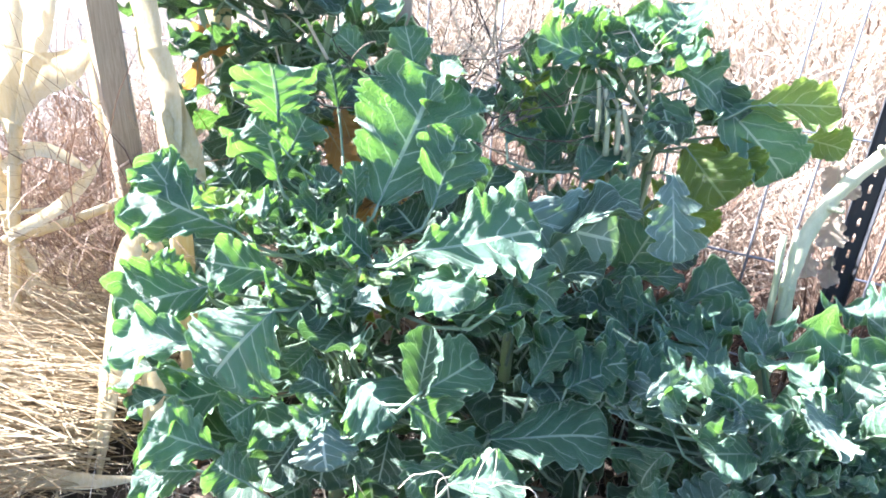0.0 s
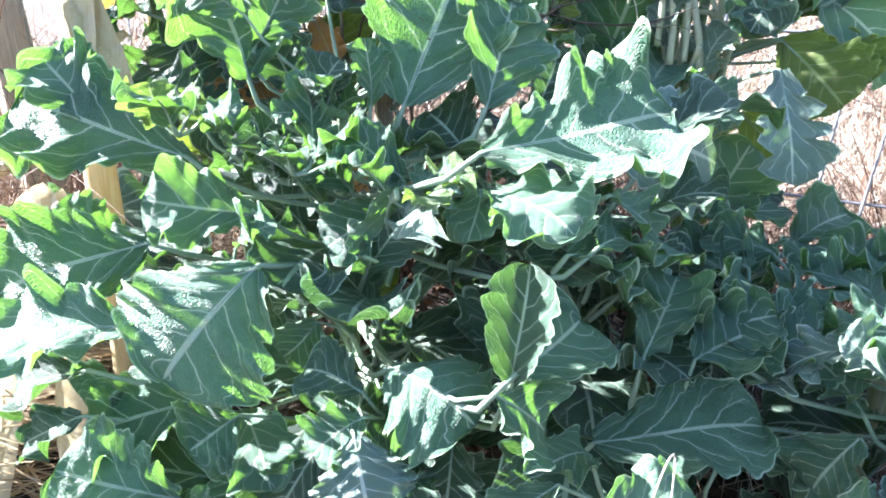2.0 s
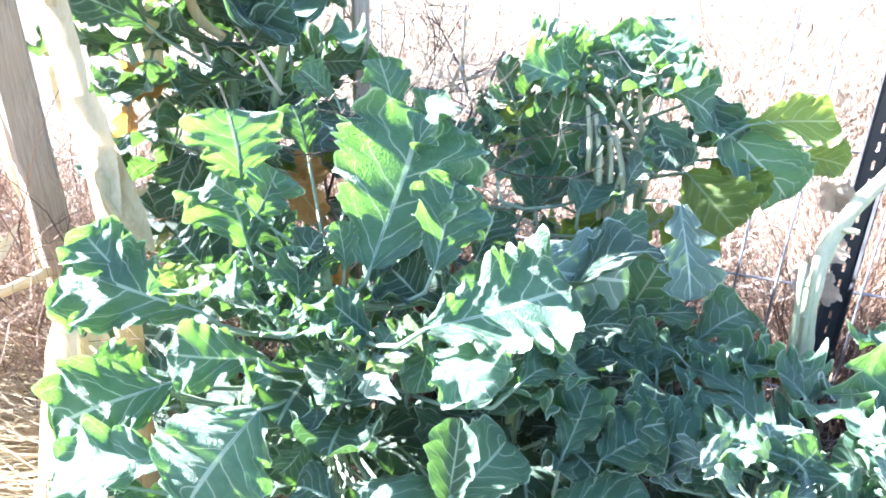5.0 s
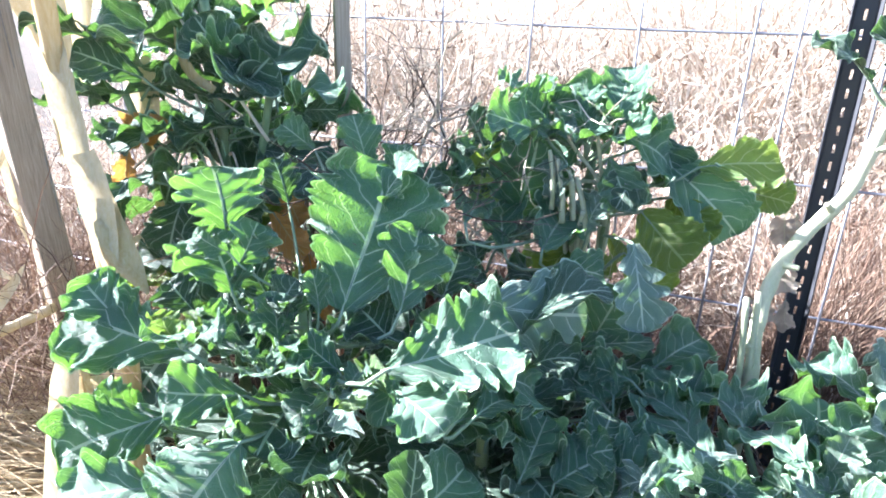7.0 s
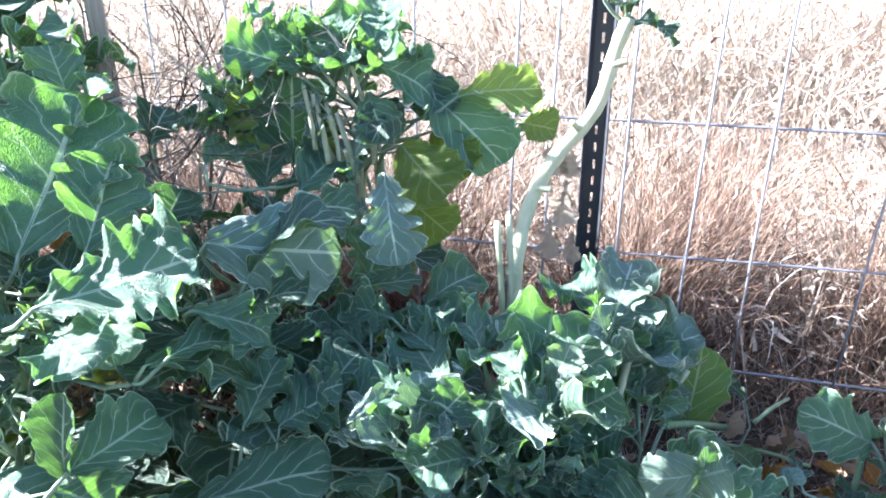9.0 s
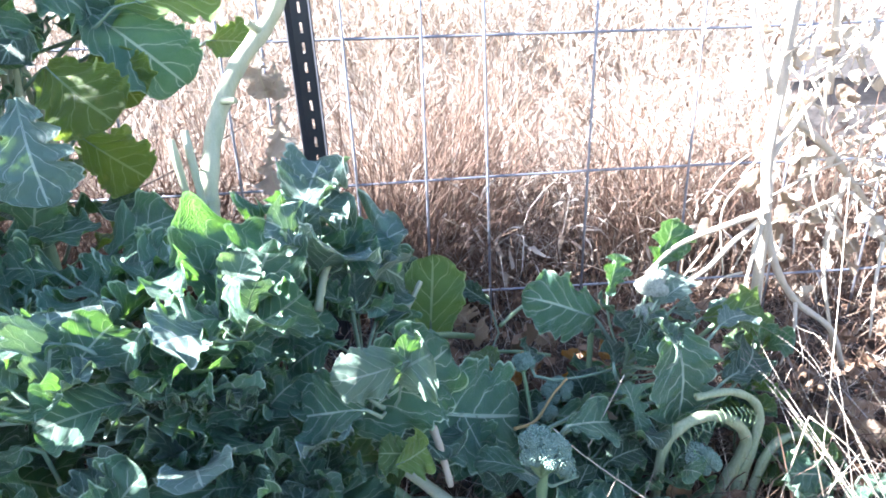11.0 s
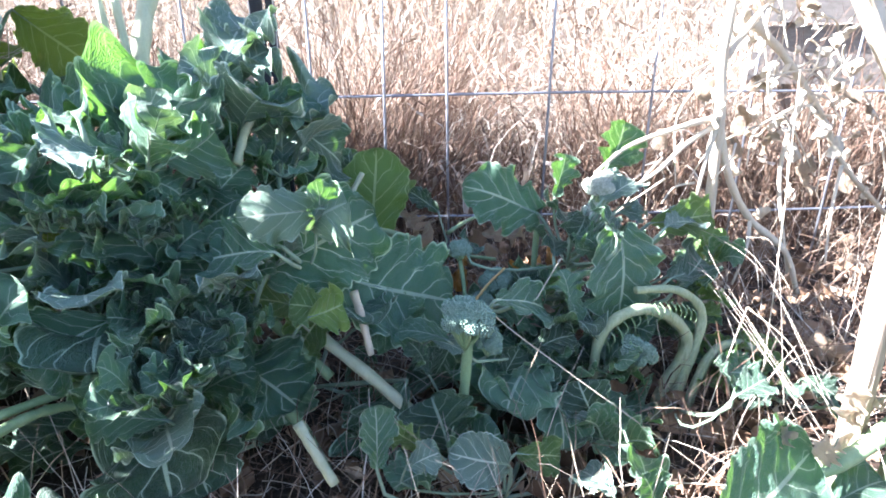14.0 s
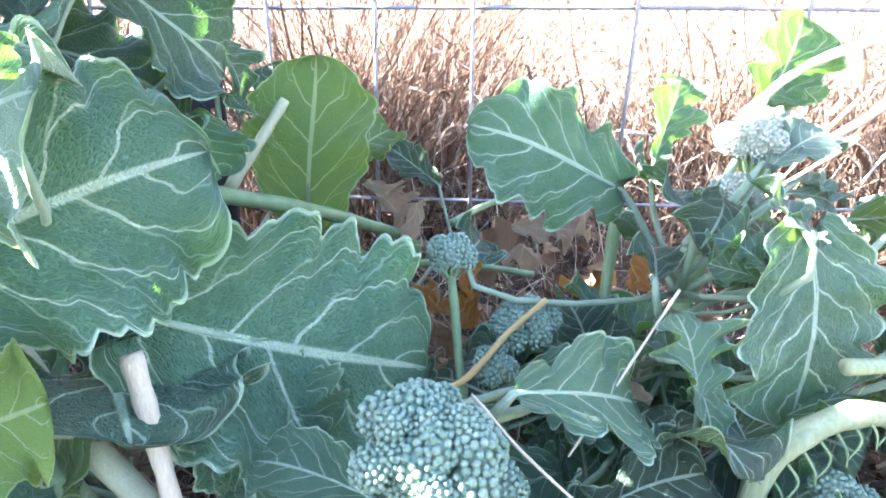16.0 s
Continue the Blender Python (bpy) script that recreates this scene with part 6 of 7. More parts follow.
leaf(plant_c, (0.508, 1.420, 0.642), (0.533, 1.420, 0.709), 0.082, (-0.75, -0.5, 0.4), mat=GREY, root=(0.5, 1.5, 0.542), droop=.8, ruffle=.14)
leaf(plant_c, (0.423, 1.460, 0.815), (0.473, 1.460, 0.842), 0.070, (-0.6, -0.6, 0.5), mat=GREY, root=(0.5, 1.5, 0.715), droop=.8, ruffle=.14)
leaf(plant_c, (0.554, 1.420, 0.710), (0.570, 1.420, 0.753), 0.064, (-0.75, -0.5, 0.4), mat=GREY, root=(0.5, 1.5, 0.610), droop=.8, ruffle=.14)
leaf(plant_c, (0.348, 1.460, 0.813), (0.378, 1.460, 0.855), 0.070, (-0.6, -0.6, 0.5), mat=BLUE, root=(0.5, 1.5, 0.713), droop=.8, ruffle=.14)
leaf(plant_c, (0.507, 1.360, 0.572), (0.531, 1.360, 0.590), 0.051, (-0.7, -0.5, 0.5), mat=GREY, root=(0.5, 1.5, 0.472), droop=.8, ruffle=.14)

# ---- stems, buds, stalks and dead growth ----
BALL = [(math.sin(th) * math.cos(fi), math.sin(th) * math.sin(fi), math.cos(th)) for th in (0.79, 1.57, 2.36) for fi in (0, 1.047, 2.094, 3.142, 4.189, 5.236)] + [(0, 0, 1), (0, 0, -1)]
BALL_FACES = [(i * 6 + j, i * 6 + j + 6, i * 6 + (j + 1) % 6 + 6, i * 6 + (j + 1) % 6) for i in range(2) for j in range(6)] + [(18, j, (j + 1) % 6) for j in range(6)] + [(19, 12 + (j + 1) % 6, 12 + j) for j in range(6)]


def bud_head(plant, at, radius, seed, florets=30, label="", mat=None, loose=0.18):
    """A broccoli head: uneven florets on short branches, each a small dome of round buds."""
    r = np.random.RandomState(seed)
    at = Vector(at)
    sh, br = Shape(), Shape()
    foot = at - Vector((0, 0, radius * 1.5))
    fr = radius * 1.9 / math.sqrt(florets)
    for k in range(florets):
        h = (k + 0.5) / florets
        a = k * 2.39996 + 0.3 * r.randn()
        z = 1 - 1.25 * h
        ring = math.sqrt(max(1 - z * z, 0))
        d = Vector((math.cos(a) * ring, math.sin(a) * ring, 0.82 * z)) * (1 + loose * r.randn())
        c = at + d * radius * 0.82
        axis = (d + Vector((0, 0, 0.35))).normalized()
        q = fr * (0.75 + 0.5 * r.rand())
        side = axis.orthogonal().normalized()
        other = axis.cross(side)
        n = 48
        for i in range(n):
            e = math.acos(1 - 1.2 * (i + 0.5) / n)
            f = i * 2.39996
            w = axis * math.cos(e) + (side * math.cos(f) + other * math.sin(f)) * math.sin(e)
            p = c + w * q * (0.92 + 0.12 * r.rand())
            rr = q * (0.15 + 0.05 * r.rand())
            b0 = len(sh.v)
            sh.v += [p + Vector(o) * rr for o in BALL]
            sh.f += [tuple(b0 + j for j in fc) for fc in BALL_FACES]
        b0 = len(sh.v)
        sh.v += [c + Vector(o) * q * 0.9 for o in BALL]
        sh.f += [tuple(b0 + j for j in fc) for fc in BALL_FACES]
        br.tube(curve([foot, foot.lerp(c, 0.55) - Vector((0, 0, radius * 0.1)), c], 3), taper(radius * 0.13, q * 0.3, 7), 5)
    ob = part("bud_head", sh, mat or BUD, plant, label)
    part("bud_stalk", br, STALK, ob)
    return ob


stem(plant_a, [(0.02, 1.08, -0.02), (0.03, 1.09, 0.3), (0.02, 1.1, 0.62)], 0.018, 0.01)
stem(plant_b, [(0.32, 1.22, -0.02), (0.32, 1.22, 0.5)], 0.016, 0.009)
stem(plant_c, [(0.5, 1.52, -0.02), (0.5, 1.51, 0.4), (0.52, 1.5, 0.8)], 0.016, 0.008)
stem(plant_d, [(0.75, 1.0, -0.02), (0.74, 1.0, 0.36)], 0.016, 0.009)
stem(plant_e, [(1.12, 0.83, 0.03), (1.034, 0.883, 0.128), (0.955, 0.95, 0.2), (0.9, 1.0, 0.28)], 0.0085, 0.0075, PALE)
stem(plant_e, [(0.975, 0.925, 0.13), (0.94, 0.95, 0.17), (0.91, 0.98, 0.2)], 0.007, 0.007, name="cut_stalk")
stem(plant_e, [(0.955, 0.9, 0.0), (0.924, 0.916, 0.081), (0.9, 0.95, 0.1)], 0.009, 0.008, name="cut_stalk")
stem(plant_f, [(1.37, 0.99, -0.02), (1.38, 1.0, 0.15), (1.44, 1.03, 0.28)], 0.01, 0.006)
stem(plant_f, [(1.3, 1.0, 0.0), (1.33, 1.03, 0.12), (1.36, 1.07, 0.25)], 0.006, 0.005)
stem(plant_f, [(1.11, 0.83, -0.02), (1.125, 0.835, 0.08), (1.136, 0.842, 0.18), (1.133, 0.838, 0.22)], 0.0075, 0.007)
bud_head(plant_f, (1.131, 0.838, 0.232), 0.028, 5, 34, "blue-green broccoli bud head")
bud_head(plant_f, (1.168, 0.85, 0.185), 0.015, 6, 12)
bud_head(plant_f, (1.455, 1.03, 0.312), 0.024, 7, 26, "pale sunlit flower buds", PALEBUD)
bud_head(plant_f, (1.435, 1.02, 0.27), 0.016, 8, 14, "", PALEBUD)
bud_head(plant_f, (1.6, 1.02, 0.235), 0.02, 9, 16)
bud_head(plant_f, (1.24, 0.98, 0.2), 0.018, 10, 14)
bud_head(plant_f, (1.21, 0.96, 0.185), 0.012, 11, 9)
bud_head(plant_f, (1.4, 0.84, 0.12), 0.02, 12, 14)
bud_head(plant_f, (1.19, 1.0, 0.25), 0.012, 13, 9)
stem(plant_f, [(1.37, 0.99, 0.05), (1.3, 0.98, 0.13), (1.24, 0.98, 0.19)], 0.005, 0.004)
stem(plant_f, [(1.37, 0.99, 0.05), (1.5, 1.01, 0.17), (1.6, 1.02, 0.225)], 0.005, 0.004)
stem(plant_f, [(1.3, 0.95, 0.02), (1.2, 0.95, 0.12), (1.19, 1.0, 0.24)], 0.004, 0.003)

stem(plant_d, [(0.894, 0.990, 0.411), (0.907, 1.010, 0.440), (0.920, 1.030, 0.457)], 0.0060, 0.0051, PALE, "leaf_stalk")
stem(plant_d, [(0.707, 0.840, 0.231), (0.720, 0.860, 0.235), (0.734, 0.880, 0.226)], 0.0070, 0.0059, STALK, "leaf_stalk")
stem(plant_d, [(0.632, 0.840, 0.219), (0.703, 0.870, 0.218), (0.774, 0.900, 0.206)], 0.0050, 0.0043, STALK, "leaf_stalk")
stem(plant_d, [(0.637, 0.820, 0.214), (0.671, 0.840, 0.215), (0.705, 0.860, 0.205)], 0.0060, 0.0051, STALK, "leaf_stalk")
stem(plant_e, [(0.915, 0.800, 0.163), (0.929, 0.780, 0.133), (0.944, 0.760, 0.102)], 0.0062, 0.0056, PALE, "stalk")
stem(plant_e, [(1.040, 1.160, 0.263), (1.067, 1.170, 0.298), (1.093, 1.180, 0.333)], 0.0052, 0.0045, PALE, "leaf_stalk")
stem(plant_c, [(0.459, 1.430, 0.654), (0.452, 1.425, 0.721), (0.438, 1.430, 0.783)], 0.0060, 0.0048, PALE, "leaf_stalk")
stem(plant_c, [(0.480, 1.430, 0.660), (0.474, 1.425, 0.716), (0.461, 1.430, 0.768)], 0.0050, 0.0040, PALE, "leaf_stalk")
stem(plant_c, [(0.512, 1.430, 0.616), (0.498, 1.425, 0.684), (0.478, 1.430, 0.748)], 0.0060, 0.0048, PALE, "leaf_stalk")
stem(plant_c, [(0.541, 1.430, 0.651), (0.549, 1.425, 0.708), (0.550, 1.430, 0.761)], 0.0050, 0.0040, PALE, "leaf_stalk")
stem(plant_c, [(0.436, 1.430, 0.681), (0.432, 1.425, 0.742), (0.422, 1.430, 0.798)], 0.0050, 0.0040, PALE, "leaf_stalk")
for k in range(9):
    a = k * 2.4
    b = Vector((0.49 + 0.05 * math.cos(a), 1.46 + 0.05 * math.sin(a), 0.66 + 0.012 * k))
    stem(plant_c, [(0.5, 1.515, 0.36 + 0.02 * k), Vector((0.5, 1.5, 0.55)).lerp(b, 0.5), b], 0.006, 0.005, PALE, "leaf_stalk")

leaf(plant_e, (1.007, 0.930, 0.266), (1.163, 0.960, 0.191), 0.155, (0.4, -0.78, 0.45), 0.3, 0.1, 0.05, 0.14, mat=BLUE, root=(1.03, 0.97, 0.2), waves=6, rib=0.003, base=0.45)
leaf(plant_e, (1.105, 1.180, 0.213), (1.123, 1.200, 0.367), 0.115, (-0.25, -0.93, 0.25), 0.3, 0.15, 0.05, 0.1, mat=GREEN, root=(1.08, 1.15, 0.1), rib=0.003, base=0.25)
leaf(plant_e, (0.975, 0.880, 0.380), (0.882, 0.870, 0.384), 0.064, (0.05, -0.88, 0.4), mat=UNDER, root=(0.95, 0.95, 0.25), droop=.9, cup=-0.3, ruffle=.1, lobes=.12, rib=0.0016, base=0.3)
leaf(plant_e, (0.960, 0.889, 0.358), (1.001, 0.875, 0.385), 0.1, (-0.5, -0.5, 0.7), 0.8, -0.3, 0.1, 0.1, mat=UNDER, rib=0.0016)
r_o = np.random.RandomState(61)
for k in range(14):
    p = Vector((1.16 + 0.24 * r_o.rand(), 1.08 + 0.1 * r_o.rand(), 0.1 + 0.09 * r_o.rand()))
    dead_leaf(p, 0.012 + 0.02 * r_o.rand(), 700 + k, ORANGE if k % 2 else LITTER, "rust-orange dry leaf scrap caught among the stems")
for k, (t_at, t_tip, w) in enumerate((((1.27, 1.16, 0.21), (1.4, 1.13, 0.2), 0.05), ((1.17, 1.24, 0.24), (1.21, 1.26, 0.18), 0.05), ((1.28, 0.95, 0.2), (1.29, 0.94, 0.14), 0.04))):
    wl = thing("withered_leaf", t_at, "crinkled pinkish-brown withered leaf among the broccoli stems", "dry leaf")
    leaf(wl, t_at, t_tip, w, (0, -0.6, 0.8), 0.6, 0.5, 0.22, 0.3, 0.6, ORANGE if k == 3 else DRYLEAF, None, 7, 0.001)

# tall bare flower stalk with a tuft of leaves at its end, and two cut stalks beside it
plant_k = thing("broccoli_stalk", (0.76, 1.2, 0), "tall pale bent broccoli stalk with a leaf tuft at its tip", "broccoli stalk", "broccoli plants in the bed")
stem(plant_k, [(0.76, 1.19, 0.0), (0.785, 1.22, 0.41), (0.79, 1.25, 0.512), (0.816, 1.29, 0.605), (0.861, 1.31, 0.686), (0.93, 1.33, 0.765), (0.962, 1.34, 0.87), (0.98, 1.35, 0.91)], 0.0135, 0.0125, PALE)
stem(plant_k, [(0.77, 1.2, 0.2), (0.765, 1.22, 0.43), (0.752, 1.23, 0.6)], 0.006, 0.0055, PALE, "cut_stalk")
stem(plant_k, [(0.785, 1.2, 0.2), (0.782, 1.22, 0.43), (0.772, 1.235, 0.61)], 0.006, 0.0055, PALE, "cut_stalk")
for k, (p, d) in enumerate((((0.79, 1.238, 0.5), (-0.02, -0.012, 0.012)), ((0.83, 1.29, 0.64), (0.02, -0.015, 0.0)), ((0.9, 1.315, 0.735), (-0.016, -0.012, 0.014)), ((0.955, 1.33, 0.84), (0.02, -0.01, 0.006)))):
    stem(plant_k, [p, Vector(p) + Vector(d) * 0.6, Vector(p) + Vector(d)], 0.007, 0.0045, PALE, "stub")
for k, (a, b) in enumerate((((0.553, 1.47, 0.68), (0.455, 1.46, 0.82)), ((0.553, 1.47, 0.68), (0.48, 1.45, 0.6)), ((0.53, 1.47, 0.72), (0.42, 1.45, 0.7)), ((0.56, 1.47, 0.67), (0.63, 1.44, 0.7)), ((0.54, 1.47, 0.7), (0.51, 1.44, 0.83)), ((0.56, 1.47, 0.66), (0.66, 1.45, 0.76)))):
    stem(plant_c, [(0.55, 1.5, 0.45 + 0.02 * k), a, b], 0.005, 0.0035, STALK if k % 2 else PALE, "leaf_stalk")
for at, tip, w, face in (((0.6, 1.47, 0.58), (0.69, 1.45, 0.5), 0.11, (-0.4, -0.8, 0.4)), ((0.5, 1.5, 0.6), (0.44, 1.47, 0.5), 0.1, (-0.5, -0.7, 0.5)), ((0.47, 1.52, 0.75), (0.44, 1.5, 0.64), 0.08, (-0.6, -0.6, 0.4))):
    leaf(plant_c, at, tip, w, face, 0.5, 0.1, 0.07, 0.1, mat=OLIVE, root=(0.55, 1.5, 0.5))
leaf(plant_k, (0.97, 1.35, 0.93), (0.78, 1.34, 1.02), 0.08, (0, -0.4, 1), mat=SHADED, root=(0.98, 1.35, 0.9))
leaf(plant_k, (0.98, 1.35, 0.93), (0.93, 1.38, 1.07), 0.07, (0, -0.8, 0.6), mat=SHADED, root=(0.98, 1.35, 0.9))
leaf(plant_k, (0.98, 1.35, 0.91), (1.06, 1.34, 0.87), 0.06, (0, -0.4, 1), mat=SHADED, root=(0.98, 1.35, 0.9))
leaf(plant_k, (0.985, 1.36, 0.93), (1.04, 1.4, 1.02), 0.07, (0, -0.8, 0.6), mat=BLUE, root=(0.98, 1.35, 0.9))
leaf(plant_k, (0.975, 1.35, 0.92), (0.94, 1.28, 0.93), 0.05, (0, -0.4, 1), mat=SHADED, root=(0.98, 1.35, 0.9))

# withered leaves hanging behind the stalk
withered = thing("withered_leaf", (0.92, 1.5, 0.3), "papery withered broccoli leaf hanging at the fence", "dry leaf")
# plant_c shadows these, so their sunlight is put into the lighter leaf colour
for k, (x, z0, z1, w) in enumerate(((0.905, 0.72, 0.6, 0.05), (0.93, 0.62, 0.5, 0.055), (0.9, 0.53, 0.43, 0.05), (0.93, 0.7, 0.6, 0.04), (0.95, 0.5, 0.42, 0.04))):
    leaf(withered, (x, 1.49, z0 + 0.01), (x + 0.012, 1.46, z1 - 0.02), w * 1.05, (-0.75 - 0.2 * (k % 3), -0.8, 0.15), 0.6, 0.5, 0.2, 0.1, 0.8, WITHERED, None, 6, 0.0015)

# arching stalks at the edge of the bed
plant_h = thing("bent_stalk", (1.48, 0.86, 0), "thick pale broccoli stalks bent over in an arch", "broccoli stalk")
stem(plant_h, [(1.45, 0.84, -0.02), (1.475, 0.855, 0.03), (1.515, 0.86, 0.095), (1.48, 0.86, 0.15), (1.41, 0.86, 0.18), (1.352, 0.86, 0.15), (1.345, 0.86, 0.06), (1.35, 0.87, 0.0)], 0.0105, 0.0065, AGED)
stem(plant_h, [(1.47, 0.84, -0.02), (1.51, 0.85, 0.06), (1.545, 0.87, 0.14), (1.5, 0.88, 0.185), (1.42, 0.88, 0.2)], 0.009, 0.0055, AGED)
stem(plant_h, [(1.5, 0.83, 0.0), (1.56, 0.85, 0.08), (1.64, 0.86, 0.07), (1.72, 0.86, 0.0)], 0.008, 0.006, AGED)
for k in range(16):
    t = k / 15
    p = Vector((1.51 - 0.155 * t, 0.858, 0.115 + 0.07 * math.sin(math.pi * (0.25 + 0.6 * t))))
    stem(plant_h, [p, p + Vector((0.004, -0.008, -0.01)), p + Vector((0.006 * math.sin(k * 3), -0.01, -0.022))], 0.0012, 0.0005, name="rootlet")
plant_i = thing("broccoli_stalk", (1.5, 0.55, 0), "broken green broccoli stalk lying by the wooden stake", "broccoli stalk", "broccoli plants in the bed")
stem(plant_i, [(1.3, 0.56, 0.16), (1.4, 0.545, 0.155), (1.5, 0.535, 0.2), (1.62, 0.54, 0.24), (1.7, 0.54, 0.2)], 0.009, 0.008)
stem(plant_i, [(1.32, 0.57, 0.14), (1.42, 0.56, 0.135), (1.52, 0.55, 0.19), (1.66, 0.56, 0.2)], 0.008, 0.007)
stem(plant_i, [(1.5, 0.53, 0.0), (1.5, 0.54, 0.1), (1.5, 0.54, 0.19)], 0.009, 0.008)
leaf(plant_i, (1.56, 0.55, 0.29), (1.43, 0.55, 0.375), 0.055, (-0.3, -0.6, 0.8), mat=LIME, root=(1.58, 0.54, 0.23))
leaf(plant_i, (1.6, 0.55, 0.25), (1.5, 0.54, 0.3), 0.06, (-0.2, -0.6, 0.8), mat=BLUE, root=(1.6, 0.54, 0.23))
leaf(plant_i, (1.6, 0.56, 0.27), (1.62, 0.6, 0.34), 0.07, (-0.2, -0.6, 0.8), mat=LIME, root=(1.62, 0.54, 0.23))
leaf(plant_i, (1.54, 0.54, 0.22), (1.47, 0.5, 0.25), 0.05, (-0.2, -0.6, 0.8), mat=BLUE, root=(1.53, 0.54, 0.2))
rag = thing("withered_leaf", (1.44, 0.555, 0.19), "papery beige withered leaves draped round the stake's foot", "dry leaf")
r_r = np.random.RandomState(77)
for k in range(11):
    p = Vector((1.37 + 0.14 * r_r.rand(), 0.545 + 0.03 * r_r.rand(), 0.15 + 0.07 * r_r.rand()))
    d = Vector((0.9 * r_r.randn(), 0.3 * r_r.randn(), -0.5 * r_r.rand())).normalized() * (0.03 + 0.035 * r_r.rand())
    leaf(rag, p, p + d, 0.016 + 0.02 * r_r.rand(), Vector((0.3, -0.9, 0.4)) + Vector(r_r.randn(3)) * 0.4, 0.9, 0.6, 0.2, 0.3, r_r.randn(), WITHERED, None, 6, 0.0008)
# a fan of bleached straw bent over beside the arch
straw_fan = thing("straw_tuft", (1.52, 0.7, 0.0), "fan of bleached straw stems bent to the ground", "dry grass")
for k in range(9):
    a = Vector((1.62 + 0.05 * r_r.randn(), 0.98 + 0.02 * r_r.randn(), 0.2 + 0.03 * r_r.randn()))
    b = Vector((1.5 + 0.03 * r_r.randn(), 0.62 + 0.03 * r_r.randn(), 0.13 + 0.03 * r_r.randn()))
    stem(straw_fan, [a, a.lerp(b, 0.4) + Vector((0.02 * r_r.randn(), 0, 0.02 + 0.02 * r_r.randn())), b], 0.0004, 0.0003, STRAW, "stalk")

# ---- corn ----
corn = thing("corn_stalk", (-0.37, 1.2, 0), "dry pale yellow corn stalk with papery husk leaves", "corn stalk")
stem(corn, [(-0.36, 1.2, -0.02), (-0.319, 1.164, 0.600), (-0.371, 1.219, 0.752), (-0.423, 1.275, 0.905), (-0.37, 1.21, 1.35)], 0.021, 0.016, CORN)


def husk(at, pts, width, twist=0.5, mat=None):
    """A long dry strap leaf along a line."""
    line = curve(pts, 7)
    sh = Shape()
    n = len(line)
    for i, p in enumerate(line):
        d = (line[min(i + 1, n - 1)] - line[max(i - 1, 0)]).normalized()
        s = d.cross(Vector((math.sin(twist * i * 0.3), -1, math.cos(twist * i * 0.2) * 0.6))).normalized()
        nn = s.cross(d)
        w = width * (1 - (i / n) ** 3) * (0.75 + 0.25 * math.sin(math.pi * i / n)) / 2
        for j in range(5):
            v = j / 2 - 1
            sh.v.append(p + s * v * w + nn * (w * 0.45 * v * v + 0.08 * w * math.sin(i * 1.7 + j)))
            sh.uv.append((i / n, v))
    for i in range(n - 1):
        for j in range(4):
            a = i * 5 + j
            sh.f.append((a, a + 1, a + 6, a + 5))
    return part("husk_leaf", sh, mat or CORN, at)


husk(corn, [(-0.357, 1.211, 0.810), (-0.341, 1.192, 0.759), (-0.318, 1.163, 0.682), (-0.295, 1.131, 0.596)], 0.055, 0.15)
husk(corn, [(-0.338, 1.202, 0.756), (-0.306, 1.173, 0.678), (-0.275, 1.155, 0.627), (-0.248, 1.143, 0.592)], 0.05, 0.2)
husk(corn, [(-0.421, 1.282, 0.990), (-0.405, 1.253, 0.912), (-0.376, 1.224, 0.835), (-0.348, 1.196, 0.757)], 0.05, 0.1)
husk(corn, [(-0.309, 1.202, 0.698), (-0.291, 1.191, 0.668), (-0.275, 1.195, 0.674), (-0.262, 1.188, 0.655)], 0.012, 0.9)
husk(corn, [(-0.394, 1.167, 0.463), (-0.419, 1.151, 0.436), (-0.422, 1.115, 0.355), (-0.425, 1.070, 0.253), (-0.426, 1.008, 0.111), (-0.423, 0.959, -0.001)], 0.05, 0.12)
husk(corn, [(-0.394, 1.167, 0.463), (-0.375, 1.155, 0.429), (-0.359, 1.136, 0.379), (-0.345, 1.121, 0.339)], 0.045, 0.2)
husk(corn, [(-0.418, 1.177, 0.444), (-0.408, 1.154, 0.388), (-0.401, 1.128, 0.326)], 0.03, 0.2)
husk(corn, [(-0.347, 1.076, 0.238), (-0.328, 1.040, 0.148), (-0.312, 1.012, 0.078), (-0.292, 0.971, -0.022)], 0.055, 0.15)
husk(corn, [(-0.447, 1.052, 0.221), (-0.439, 1.023, 0.150), (-0.446, 0.991, 0.079), (-0.449, 0.959, 0.007)], 0.012, 0.3)
stem(corn, [(-0.413, 1.192, 0.451), (-0.382, 1.132, 0.302), (-0.352, 1.081, 0.125)], 0.014, 0.012, CORN, "husk_stub")
corn_2 = thing("corn_stalk", (-0.86, 1.3, 0), "fallen dry corn stalks with curling straw-coloured leaves", "corn stalk")
stem(corn_2, [(-0.84, 1.3, -0.02), (-0.87, 1.32, 0.5), (-0.92, 1.36, 1.1)], 0.016, 0.012, CORN)
husk(corn_2, [(-0.857, 1.454, 0.863), (-0.855, 1.404, 0.747), (-0.846, 1.365, 0.654), (-0.823, 1.324, 0.552)], 0.075, 0.15)
husk(corn_2, [(-0.828, 1.346, 0.603), (-0.793, 1.385, 0.681), (-0.724, 1.414, 0.721), (-0.676, 1.443, 0.771)], 0.1, 0.2)
husk(corn_2, [(-0.765, 1.465, 0.903), (-0.773, 1.413, 0.788), (-0.790, 1.370, 0.696), (-0.803, 1.328, 0.603)], 0.04, 0.4)
husk(corn_2, [(-0.835, 1.301, 0.504), (-0.773, 1.331, 0.549), (-0.697, 1.338, 0.537), (-0.630, 1.335, 0.507)], 0.035, 0.5)
